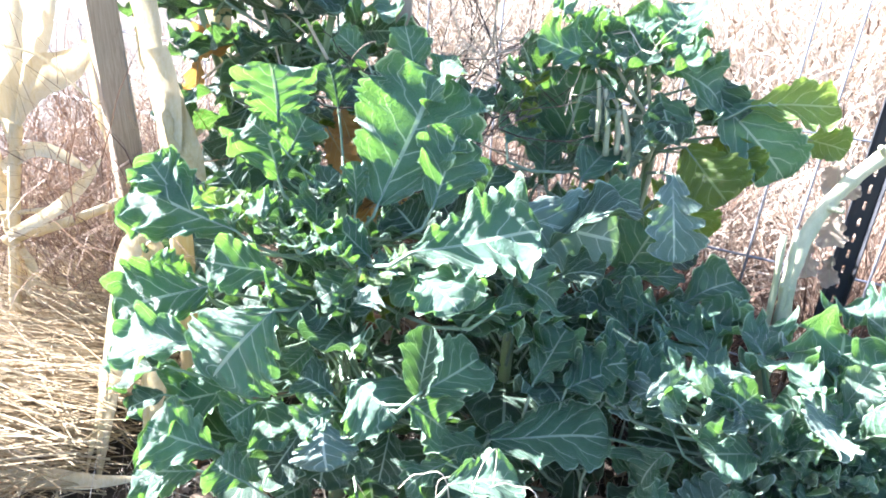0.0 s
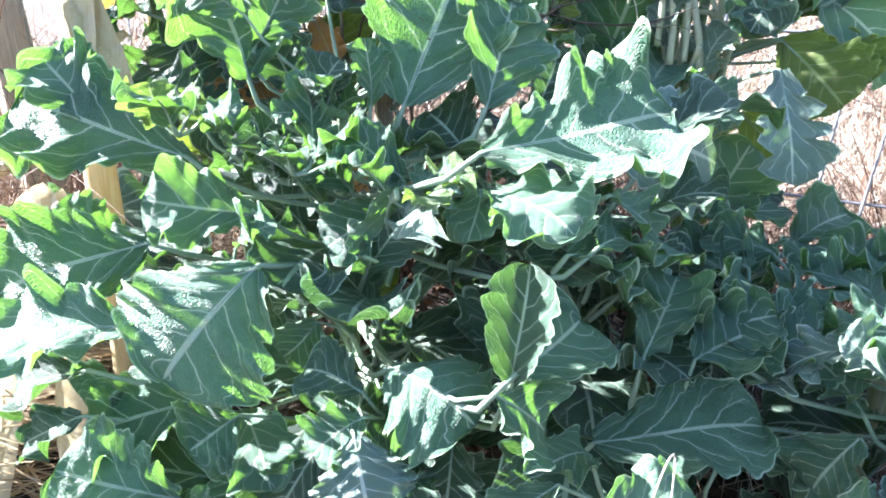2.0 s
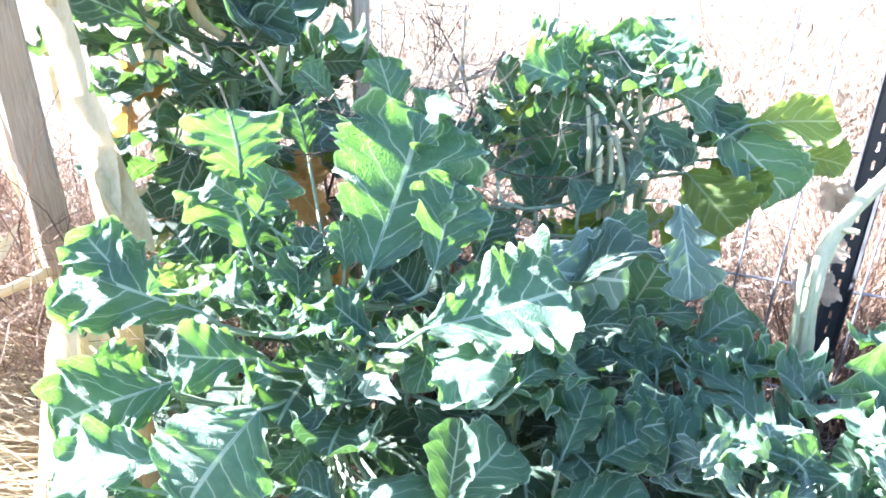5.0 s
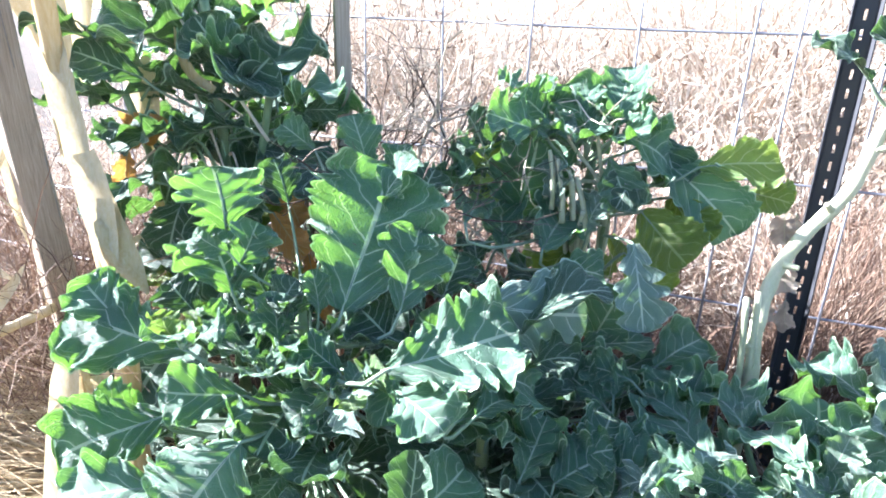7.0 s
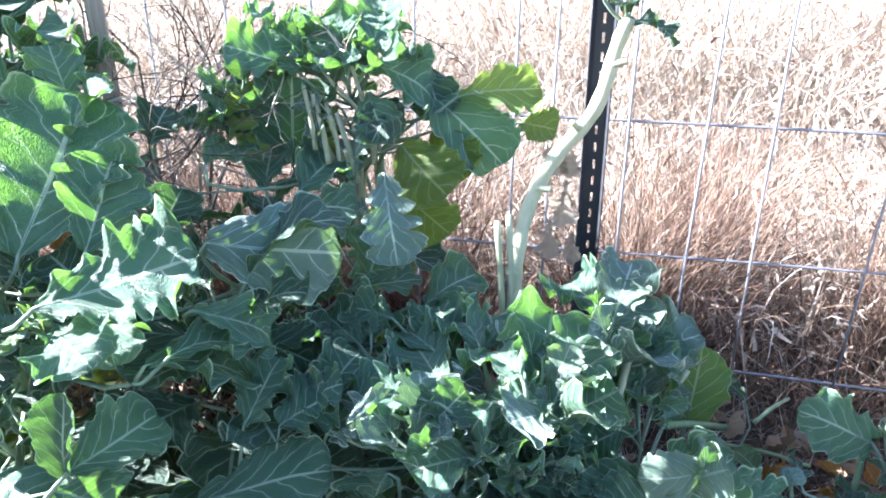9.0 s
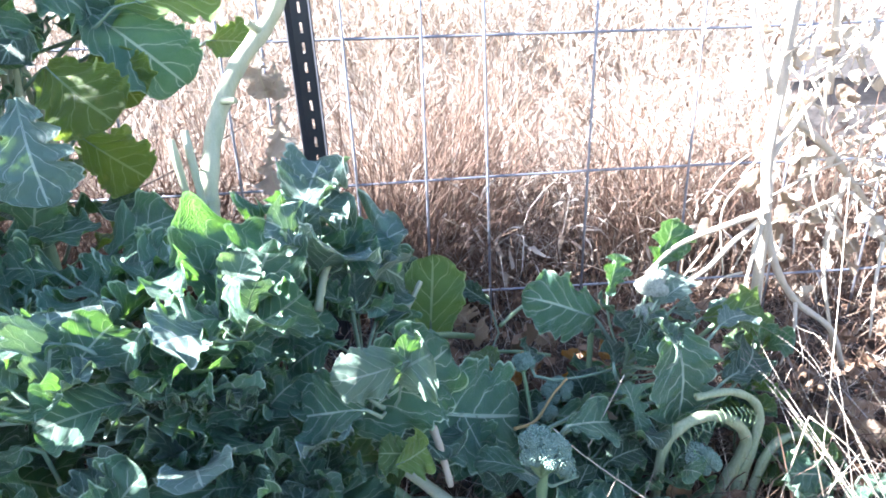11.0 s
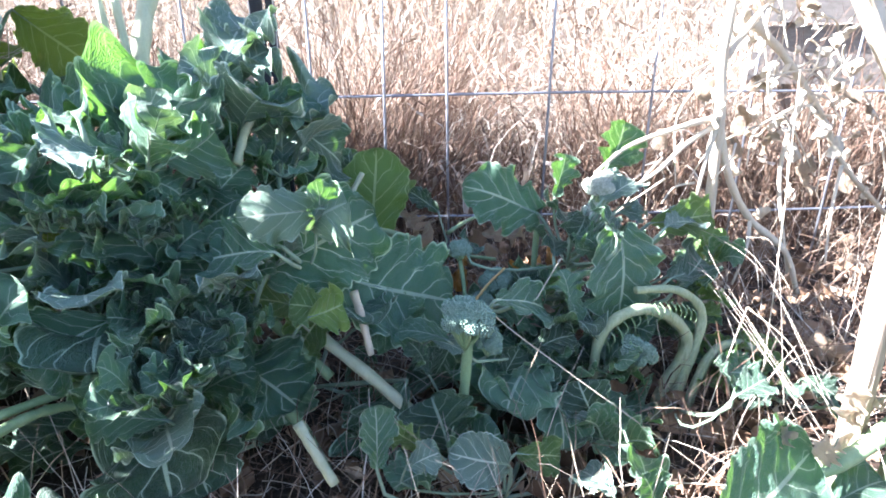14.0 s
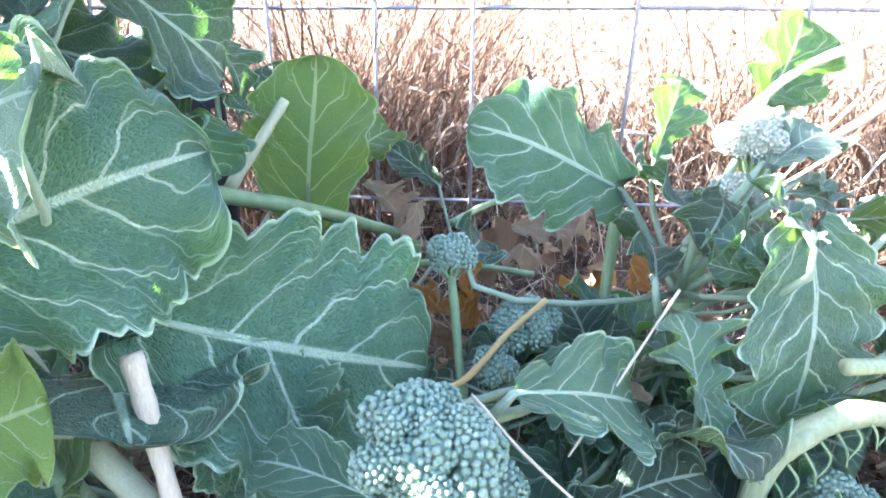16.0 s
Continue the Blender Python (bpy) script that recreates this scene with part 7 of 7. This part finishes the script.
husk(corn_2, [(-0.777, 1.223, 0.380), (-0.683, 1.266, 0.443), (-0.631, 1.301, 0.504), (-0.602, 1.326, 0.551)], 0.03, 0.5)
husk(corn_2, [(-0.834, 1.360, 0.764), (-0.747, 1.366, 0.747), (-0.668, 1.357, 0.697), (-0.587, 1.343, 0.635)], 0.008, 0.4)
husk(corn_2, [(-0.585, 0.881, 0.055), (-0.496, 0.903, 0.073), (-0.393, 0.919, 0.073), (-0.293, 0.941, 0.084)], 0.04, 0.2)
husk(corn_2, [(-0.711, 1.463, 0.778), (-0.682, 1.438, 0.710), (-0.659, 1.411, 0.641), (-0.628, 1.381, 0.560)], 0.03, 0.6)
husk(corn_2, [(-0.768, 1.243, 0.347), (-0.737, 1.229, 0.302), (-0.742, 1.207, 0.256), (-0.705, 1.194, 0.212)], 0.02, 0.9)
husk(corn_2, [(-0.733, 1.219, 0.279), (-0.669, 1.224, 0.266), (-0.619, 1.231, 0.264), (-0.591, 1.226, 0.243)], 0.008, 0.9)
stem(corn_2, [(-0.820, 1.345, 0.598), (-0.804, 1.287, 0.460), (-0.780, 1.226, 0.311), (-0.756, 1.164, 0.162)], 0.013, 0.011049999999999999, CORN, "fallen_stalk")
stem(corn_2, [(-0.808, 1.243, 0.361), (-0.701, 1.276, 0.398), (-0.561, 1.326, 0.459)], 0.012, 0.0102, CORN, "fallen_stalk")
stem(corn_2, [(-0.828, 1.262, 0.412), (-0.719, 1.288, 0.431), (-0.695, 1.295, 0.439)], 0.006, 0.0051, CORN, "fallen_stalk")

corn_3 = thing("corn_stalk", (-0.8, 1.62, 0), "standing dry corn stalk with broad papery hanging leaves", "corn stalk")
stem(corn_3, [(-0.8, 1.62, -0.02), (-0.79, 1.61, 0.6), (-0.77, 1.6, 1.2), (-0.78, 1.6, 1.6)], 0.015, 0.011, CORN)
husk(corn_3, [(-0.78, 1.6, 1.2), (-0.72, 1.58, 1.28), (-0.64, 1.57, 1.2), (-0.6, 1.56, 1.0), (-0.6, 1.56, 0.82)], 0.07, 0.15)
husk(corn_3, [(-0.785, 1.6, 0.95), (-0.74, 1.58, 1.05), (-0.66, 1.56, 1.02), (-0.63, 1.55, 0.85), (-0.64, 1.55, 0.7)], 0.06, 0.2)
husk(corn_3, [(-0.775, 1.6, 1.4), (-0.83, 1.58, 1.5), (-0.92, 1.57, 1.4), (-0.96, 1.55, 1.15), (-0.95, 1.55, 0.95)], 0.07, 0.2)
husk(corn_3, [(-0.79, 1.61, 0.8), (-0.86, 1.58, 0.9), (-0.94, 1.56, 0.8), (-0.95, 1.54, 0.62)], 0.06, 0.25)
corn_4 = thing("corn_stalk", (-0.52, 1.72, 0), "dry corn stalk standing behind the weathered stake", "corn stalk")
stem(corn_4, [(-0.52, 1.72, -0.02), (-0.52, 1.71, 0.6), (-0.54, 1.7, 1.3)], 0.014, 0.011, CORN)
husk(corn_4, [(-0.53, 1.7, 0.78), (-0.5, 1.67, 0.9), (-0.47, 1.64, 0.86), (-0.46, 1.62, 0.68)], 0.06, 0.2)
husk(corn_4, [(-0.535, 1.7, 1.05), (-0.57, 1.66, 1.12), (-0.6, 1.63, 1.0), (-0.61, 1.62, 0.85)], 0.06, 0.2)

# ---- tall plant behind the corn ----
plant_j = thing("broccoli_plant", (-0.3, 1.62, 0), "tall broccoli plant with shade-darkened leaves behind the corn stalk", "broccoli plant", "broccoli plants in the bed")
stem(plant_j, [(-0.3, 1.62, -0.02), (-0.31, 1.6, 0.4), (-0.28, 1.58, 0.75), (-0.3, 1.6, 1.05)], 0.017, 0.01)
stem(plant_j, [(-0.31, 1.6, 0.4), (-0.4, 1.55, 0.62), (-0.46, 1.53, 0.86)], 0.011, 0.008)
stem(plant_j, [(-0.3, 1.6, 0.5), (-0.2, 1.55, 0.7), (-0.14, 1.52, 0.9)], 0.011, 0.008)
# mostly shade-darkened leaves: the shade over this plant is put into their colour
rosette(plant_j, (-0.3, 1.62), 0.58, 0.93, 15, 0.2, 0.19, 26, [SHADED, SHADED, BLUE])
rosette(plant_j, (-0.46, 1.56), 0.72, 0.92, 9, 0.13, 0.14, 27, [SHADED, BLUE], ruffle=0.12)
rosette(plant_j, (-0.14, 1.55), 0.66, 0.86, 8, 0.14, 0.15, 28, [SHADED, BLUE])
rosette(plant_j, (-0.3, 1.7), 0.3, 0.88, 22, 0.2, 0.2, 39, [SHADED])
rosette(plant_j, (-0.24, 1.48), 0.12, 0.6, 17, 0.18, 0.2, 29, [SHADED, SHADED, OLIVE])
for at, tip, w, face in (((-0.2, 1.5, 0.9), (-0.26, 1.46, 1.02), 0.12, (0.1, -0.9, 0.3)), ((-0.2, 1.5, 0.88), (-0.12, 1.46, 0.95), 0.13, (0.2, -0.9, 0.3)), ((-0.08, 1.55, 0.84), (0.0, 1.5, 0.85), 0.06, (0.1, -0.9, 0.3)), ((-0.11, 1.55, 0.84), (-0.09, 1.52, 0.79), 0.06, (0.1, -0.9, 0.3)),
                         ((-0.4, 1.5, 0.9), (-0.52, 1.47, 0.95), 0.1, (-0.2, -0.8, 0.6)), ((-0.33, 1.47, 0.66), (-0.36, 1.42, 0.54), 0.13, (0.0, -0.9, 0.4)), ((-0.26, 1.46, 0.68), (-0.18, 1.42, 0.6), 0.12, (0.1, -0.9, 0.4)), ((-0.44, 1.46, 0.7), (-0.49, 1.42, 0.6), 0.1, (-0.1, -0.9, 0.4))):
    leaf(plant_j, at, tip, w, face, 0.4, 0.1, 0.06, 0.1, mat=SHADED, root=(-0.29, 1.58, at[2] - 0.08))
r_s = np.random.RandomState(87)
for k in range(16):
    a = Vector((-0.3 + 0.03 * r_s.randn(), 1.53, 0.72 + 0.06 * r_s.randn()))
    b = a + Vector((0.14 * r_s.randn(), -0.03, -0.09 + 0.1 * r_s.randn()))
    stem(plant_j, [a, a.lerp(b, 0.5) + Vector((0, 0, 0.015)), b], 0.0034 if k % 3 else 0.005, 0.002, (STALK, VINE, STALK)[k % 3], "leaf_stalk")
leaf(plant_j, (-0.33, 1.5, 0.81), (-0.47, 1.5, 0.77), 0.08, (0, -0.8, 0.5), 0.6, 0.4, 0.1, 0.2, mat=ORANGE, root=(-0.3, 1.58, 0.7))
leaf(plant_j, (-0.45, 1.5, 0.79), (-0.47, 1.48, 0.64), 0.05, (0.3, -0.9, 0.2), 0.5, 0.5, 0.1, 0.2, mat=ORANGE, root=(-0.44, 1.54, 0.8))
leaf(plant_j, (-0.13, 1.42, 0.66), (-0.05, 1.4, 0.56), 0.07, (0.3, -0.9, 0.2), 0.6, 0.5, 0.1, 0.2, mat=ORANGE, root=(-0.2, 1.5, 0.65))
leaf(plant_j, (-0.26, 1.44, 0.6), (-0.22, 1.4, 0.5), 0.09, (0.3, -0.9, 0.2), 0.6, 0.5, 0.1, 0.2, mat=ORANGE, root=(-0.26, 1.52, 0.6))
r_j = np.random.RandomState(83)
for k in range(9):
    p = Vector((-0.3 + 0.32 * r_j.rand(), 1.42 + 0.06 * r_j.rand(), 0.5 + 0.22 * r_j.rand()))
    leaf(plant_j, p, p + Vector((0.05 * r_j.randn(), -0.02, -0.06 - 0.05 * r_j.rand())), 0.05 + 0.03 * r_j.rand(), (0.2, -1, 0.3), 0.7, 0.5, 0.16, 0.25, 0.5, ORANGE, (-0.28, 1.55, p.z), 6, 0.0015)
pod = thing("dry_flower_stalk", (-0.15, 1.5, 0.75), "thin bleached flower stalk with a papery pod leaf", "dry stalk")
stem(pod, [(-0.15, 1.5, 0.78), (-0.228, 1.5, 0.903), (-0.316, 1.5, 1.028), (-0.36, 1.5, 1.15)], 0.004, 0.002, VINE)
stem(pod, [(-0.2, 1.5, 0.83), (-0.26, 1.49, 0.88), (-0.3, 1.49, 0.92)], 0.002, 0.001, VINE)
husk(pod, [(-0.25, 1.49, 0.88), (-0.29, 1.485, 0.91), (-0.31, 1.485, 0.96), (-0.315, 1.485, 1.0)], 0.022, 0.2, CORN)

# ---- dead vine at the fence ----
vine = thing("dead_vine", (1.7, 1.03, 0), "bleached dead tomato vine with shrivelled hanging leaves", "dead vine")
for pts, r0, r1 in (
    ([(1.74, 1.05, 0.0), (1.7, 1.04, 0.2), (1.675, 1.03, 0.412), (1.66, 1.03, 0.5), (1.663, 1.03, 0.62), (1.69, 1.05, 0.85)], 0.008, 0.006),
    ([(1.675, 1.03, 0.40), (1.72, 1.03, 0.3), (1.79, 1.03, 0.213), (1.86, 1.0, 0.15), (1.92, 1.0, 0.05)], 0.006, 0.004),
    ([(1.675, 1.03, 0.41), (1.6, 1.03, 0.4), (1.512, 1.05, 0.37), (1.45, 1.05, 0.33)], 0.005, 0.002),
    ([(1.675, 1.03, 0.40), (1.6, 1.02, 0.37), (1.55, 1.02, 0.33), (1.5, 1.03, 0.3)], 0.004, 0.002),
    ([(1.67, 1.03, 0.39), (1.65, 1.02, 0.34), (1.641, 1.02, 0.27)], 0.004, 0.002),
    ([(1.66, 1.03, 0.5), (1.74, 1.04, 0.58), (1.83, 1.05, 0.66), (1.9, 1.08, 0.72)], 0.005, 0.003),
    ([(1.72, 1.04, 0.56), (1.8, 1.03, 0.5), (1.916, 1.03, 0.395), (2.0, 1.03, 0.3), (2.17, 1.03, 0.175)], 0.006, 0.004),
    ([(1.86, 1.03, 0.45), (1.84, 1.03, 0.3), (1.88, 1.0, 0.1)], 0.004, 0.002),
    ([(1.772, 1.03, 0.6), (1.75, 1.03, 0.75), (1.7, 1.05, 0.9)], 0.005, 0.003),
    ([(1.64, 1.03, 0.62), (1.6, 1.04, 0.72), (1.58, 1.05, 0.8)], 0.004, 0.002),
    ([(1.9, 1.05, 0.7), (2.0, 1.04, 0.6), (2.05, 1.0, 0.4), (2.1, 0.98, 0.2)], 0.005, 0.003),
    ([(1.79, 1.03, 0.213), (1.76, 1.0, 0.17), (1.742, 1.0, 0.1)], 0.003, 0.0015),
    ([(2.0, 1.03, 0.3), (1.96, 1.0, 0.22), (1.95, 0.98, 0.12)], 0.003, 0.0015),
):
    stem(vine, pts, r0 * 1.25, r1 * 1.3, VINE, "branch")
r_v = np.random.RandomState(41)
for k in range(130):
    t = r_v.rand()
    x, z = 1.62 + 0.55 * r_v.rand(), 0.2 + 0.62 * r_v.rand() ** 0.8
    y = 1.0 + 0.12 * r_v.rand()
    if k % 3:
        sh = Shape()
        crumple(sh, Vector((x, y, z)), 0.01 + 0.014 * r_v.rand(), 300 + k, 7, Euler((1.4 + 0.4 * r_v.randn(), 0.4 * r_v.randn(), 3 * r_v.rand())).to_matrix().to_4x4())
        part("shrivelled_leaf", sh, (VINE, DRYLEAF, VINE)[k % 3], vine)
    else:
        d = Vector(r_v.randn(3)) * 0.05
        stem(vine, [(x, y, z), (x + d.x, y + d.y * 0.4, z - abs(d.z)), (x + d.x * 1.6, y, z - abs(d.z) * 2.2 - 0.02)], 0.0022, 0.001, VINE, "tendril")

for k in range(90):
    x, z = 1.7 + 0.28 * r_v.rand(), 0.36 + 0.36 * r_v.rand()
    y = 0.99 + 0.1 * r_v.rand()
    if k % 2:
        sh = Shape()
        crumple(sh, Vector((x, y, z)), 0.008 + 0.01 * r_v.rand(), 900 + k, 6)
        part("shrivelled_leaf", sh, VINE, vine)
    else:
        d = Vector(r_v.randn(3)) * 0.04
        stem(vine, [(x, y, z), (x + d.x, y + d.y * 0.4, z + d.z), (x + d.x * 1.8, y, z + d.z * 1.5 - 0.03)], 0.0024, 0.0012, VINE, "tendril")

# ---- loose things on the bed ----
r_l = np.random.RandomState(51)
for k in range(60):
    x, y = 1.15 + 1.2 * r_l.rand(), 0.55 + 0.75 * r_l.rand()
    dead_leaf((x, y, 0.03 + 0.02 * r_l.rand()), 0.014 + 0.024 * r_l.rand(), 400 + k, DRYLEAF if k % 4 == 0 else LITTER)
for k, (x, y, z, s) in enumerate(((1.2, 1.2, 0.2, 0.035), (1.27, 1.17, 0.18, 0.04), (1.33, 1.2, 0.16, 0.035), (1.38, 1.05, 0.17, 0.03), (1.3, 1.02, 0.12, 0.03), (1.14, 1.28, 0.22, 0.03))):
    dead_leaf((x, y, z), s, 500 + k, LITTER if k % 2 else DRYLEAF, "shrivelled brown leaf caught among the broccoli stems")
for k, (a, b, w) in enumerate((((1.007, 0.899, 0.263), (1.019, 0.873, 0.185), 0.0055), ((1.02, 1.1, 0.28), (1.2, 1.2, 0.19), 0.007), ((1.25, 1.2, 0.2), (1.36, 1.27, 0.2), 0.004), ((1.18, 1.18, 0.17), (1.3, 1.1, 0.18), 0.004))):
    st = thing("cut_stalk", a, "short cut pale broccoli stalk lying among the leaves", "broccoli stalk", "cut stalks")
    stem(st, [a, Vector(a).lerp(Vector(b), 0.5) + Vector((0, 0, 0.006)), b], w, w * 0.8, VINE if k == 0 else STALK, "stalk")
bent = thing("grass_stalk", (1.3, 0.8, 0.0), "thin bent bleached grass stalks crossing the bed", "grass stalk")
for pts in ([(1.16, 0.86, 0.24), (1.2, 0.82, 0.2), (1.35, 0.7, 0.08), (1.42, 0.66, 0.02)], [(1.53, 0.78, 0.2), (1.48, 0.76, 0.1), (1.44, 0.74, 0.02)], [(1.53, 0.78, 0.2), (1.58, 0.74, 0.15), (1.6, 0.7, 0.08)],
            [(1.3, 0.9, 0.26), (1.25, 0.88, 0.21), (1.21, 0.85, 0.2)], [(1.62, 0.8, 0.02), (1.66, 0.86, 0.3), (1.68, 0.9, 0.5)], [(1.2, 0.72, 0.02), (1.27, 0.66, 0.08), (1.36, 0.6, 0.1)]):
    stem(bent, pts, 0.0009, 0.0006, VINE, "stalk")
ember = thing("dead_leaf_stalk", (1.2, 0.98, 0.18), "thin orange dry leaf stalk", "dry stalk")
stem(ember, [(1.14, 0.93, 0.195), (1.18, 0.94, 0.19), (1.22, 0.96, 0.21), (1.25, 0.97, 0.225)], 0.0025, 0.0018, ORANGE, "stalk")
tuft = thing("dry_grass_tuft", (0.33, 0.74, 0.0), "bleached bent grass stems at the bed's edge", "dry grass")
for k, pts in enumerate(([(0.3, 0.76, 0.0), (0.31, 0.737, 0.376), (0.333, 0.767, 0.445), (0.335, 0.75, 0.38)], [(0.28, 0.76, 0.0), (0.286, 0.737, 0.382), (0.246, 0.744, 0.405), (0.22, 0.75, 0.37)], [(0.38, 0.76, 0.0), (0.394, 0.745, 0.37), (0.357, 0.753, 0.407), (0.33, 0.75, 0.4)], [(0.27, 0.75, 0.0), (0.275, 0.74, 0.3), (0.27, 0.735, 0.4), (0.285, 0.735, 0.42)])):
    stem(tuft, pts, 0.0009, 0.0006, VINE, "stalk")

# ---- weathered boards in the weeds ----
for k, (z, tilt, shift) in enumerate(((0.4, 1.5, 0.0), (0.49, -1.0, 0.04), (0.57, 0.8, -0.03))):
    x, y = 2.83 + shift, fence_y(2.83) + 0.42
    b = thing("old_board", (x, y, z), "grey weathered board lying behind the wire fence", "board", "old boards")
    sh = Shape()
    sh.box((-0.55, -0.014, -0.042), (0.55, 0.014, 0.042), pose(x, y, z, 0, tilt, -18.4))
    part("plank", sh, PLANK, b, smooth=False)
    for e in (-0.4, 0.4):
        leg = Shape()
        leg.box((e - 0.02, 0.014, -z if k == 0 else -0.09), (e + 0.02, 0.034, 0.0), pose(x, y, z, 0, tilt, -18.4))
        part("batten", leg, PLANK, b, smooth=False)

# small shoots and low leaves
for k, (x, y, z) in enumerate(((0.013, 0.950, 0.574), (0.118, 0.940, 0.553), (-0.105, 0.970, 0.599))):
    sprig(plant_a, (x, y, z), 5, 0.04, 260 + k, [BLUE, BLUE, GREEN], 0.15)
leaf(plant_g, (1.642, 0.530, -0.040), (1.515, 0.550, 0.077), 0.088, (0.25, -0.75, 0.6), mat=BLUE, root=(1.22, 0.56, 0.02), droop=.5, ruffle=.07)
leaf(plant_g, (1.666, 0.550, -0.048), (1.826, 0.570, -0.050), 0.105, (0.25, -0.75, 0.6), mat=BLUE, root=(1.22, 0.56, 0.02), droop=.5, ruffle=.07)
leaf(plant_g, (1.250, 0.600, 0.102), (1.240, 0.620, 0.137), 0.055, (0.25, -0.75, 0.6), mat=BLUE, root=(1.22, 0.56, 0.02), droop=.5, ruffle=.06)
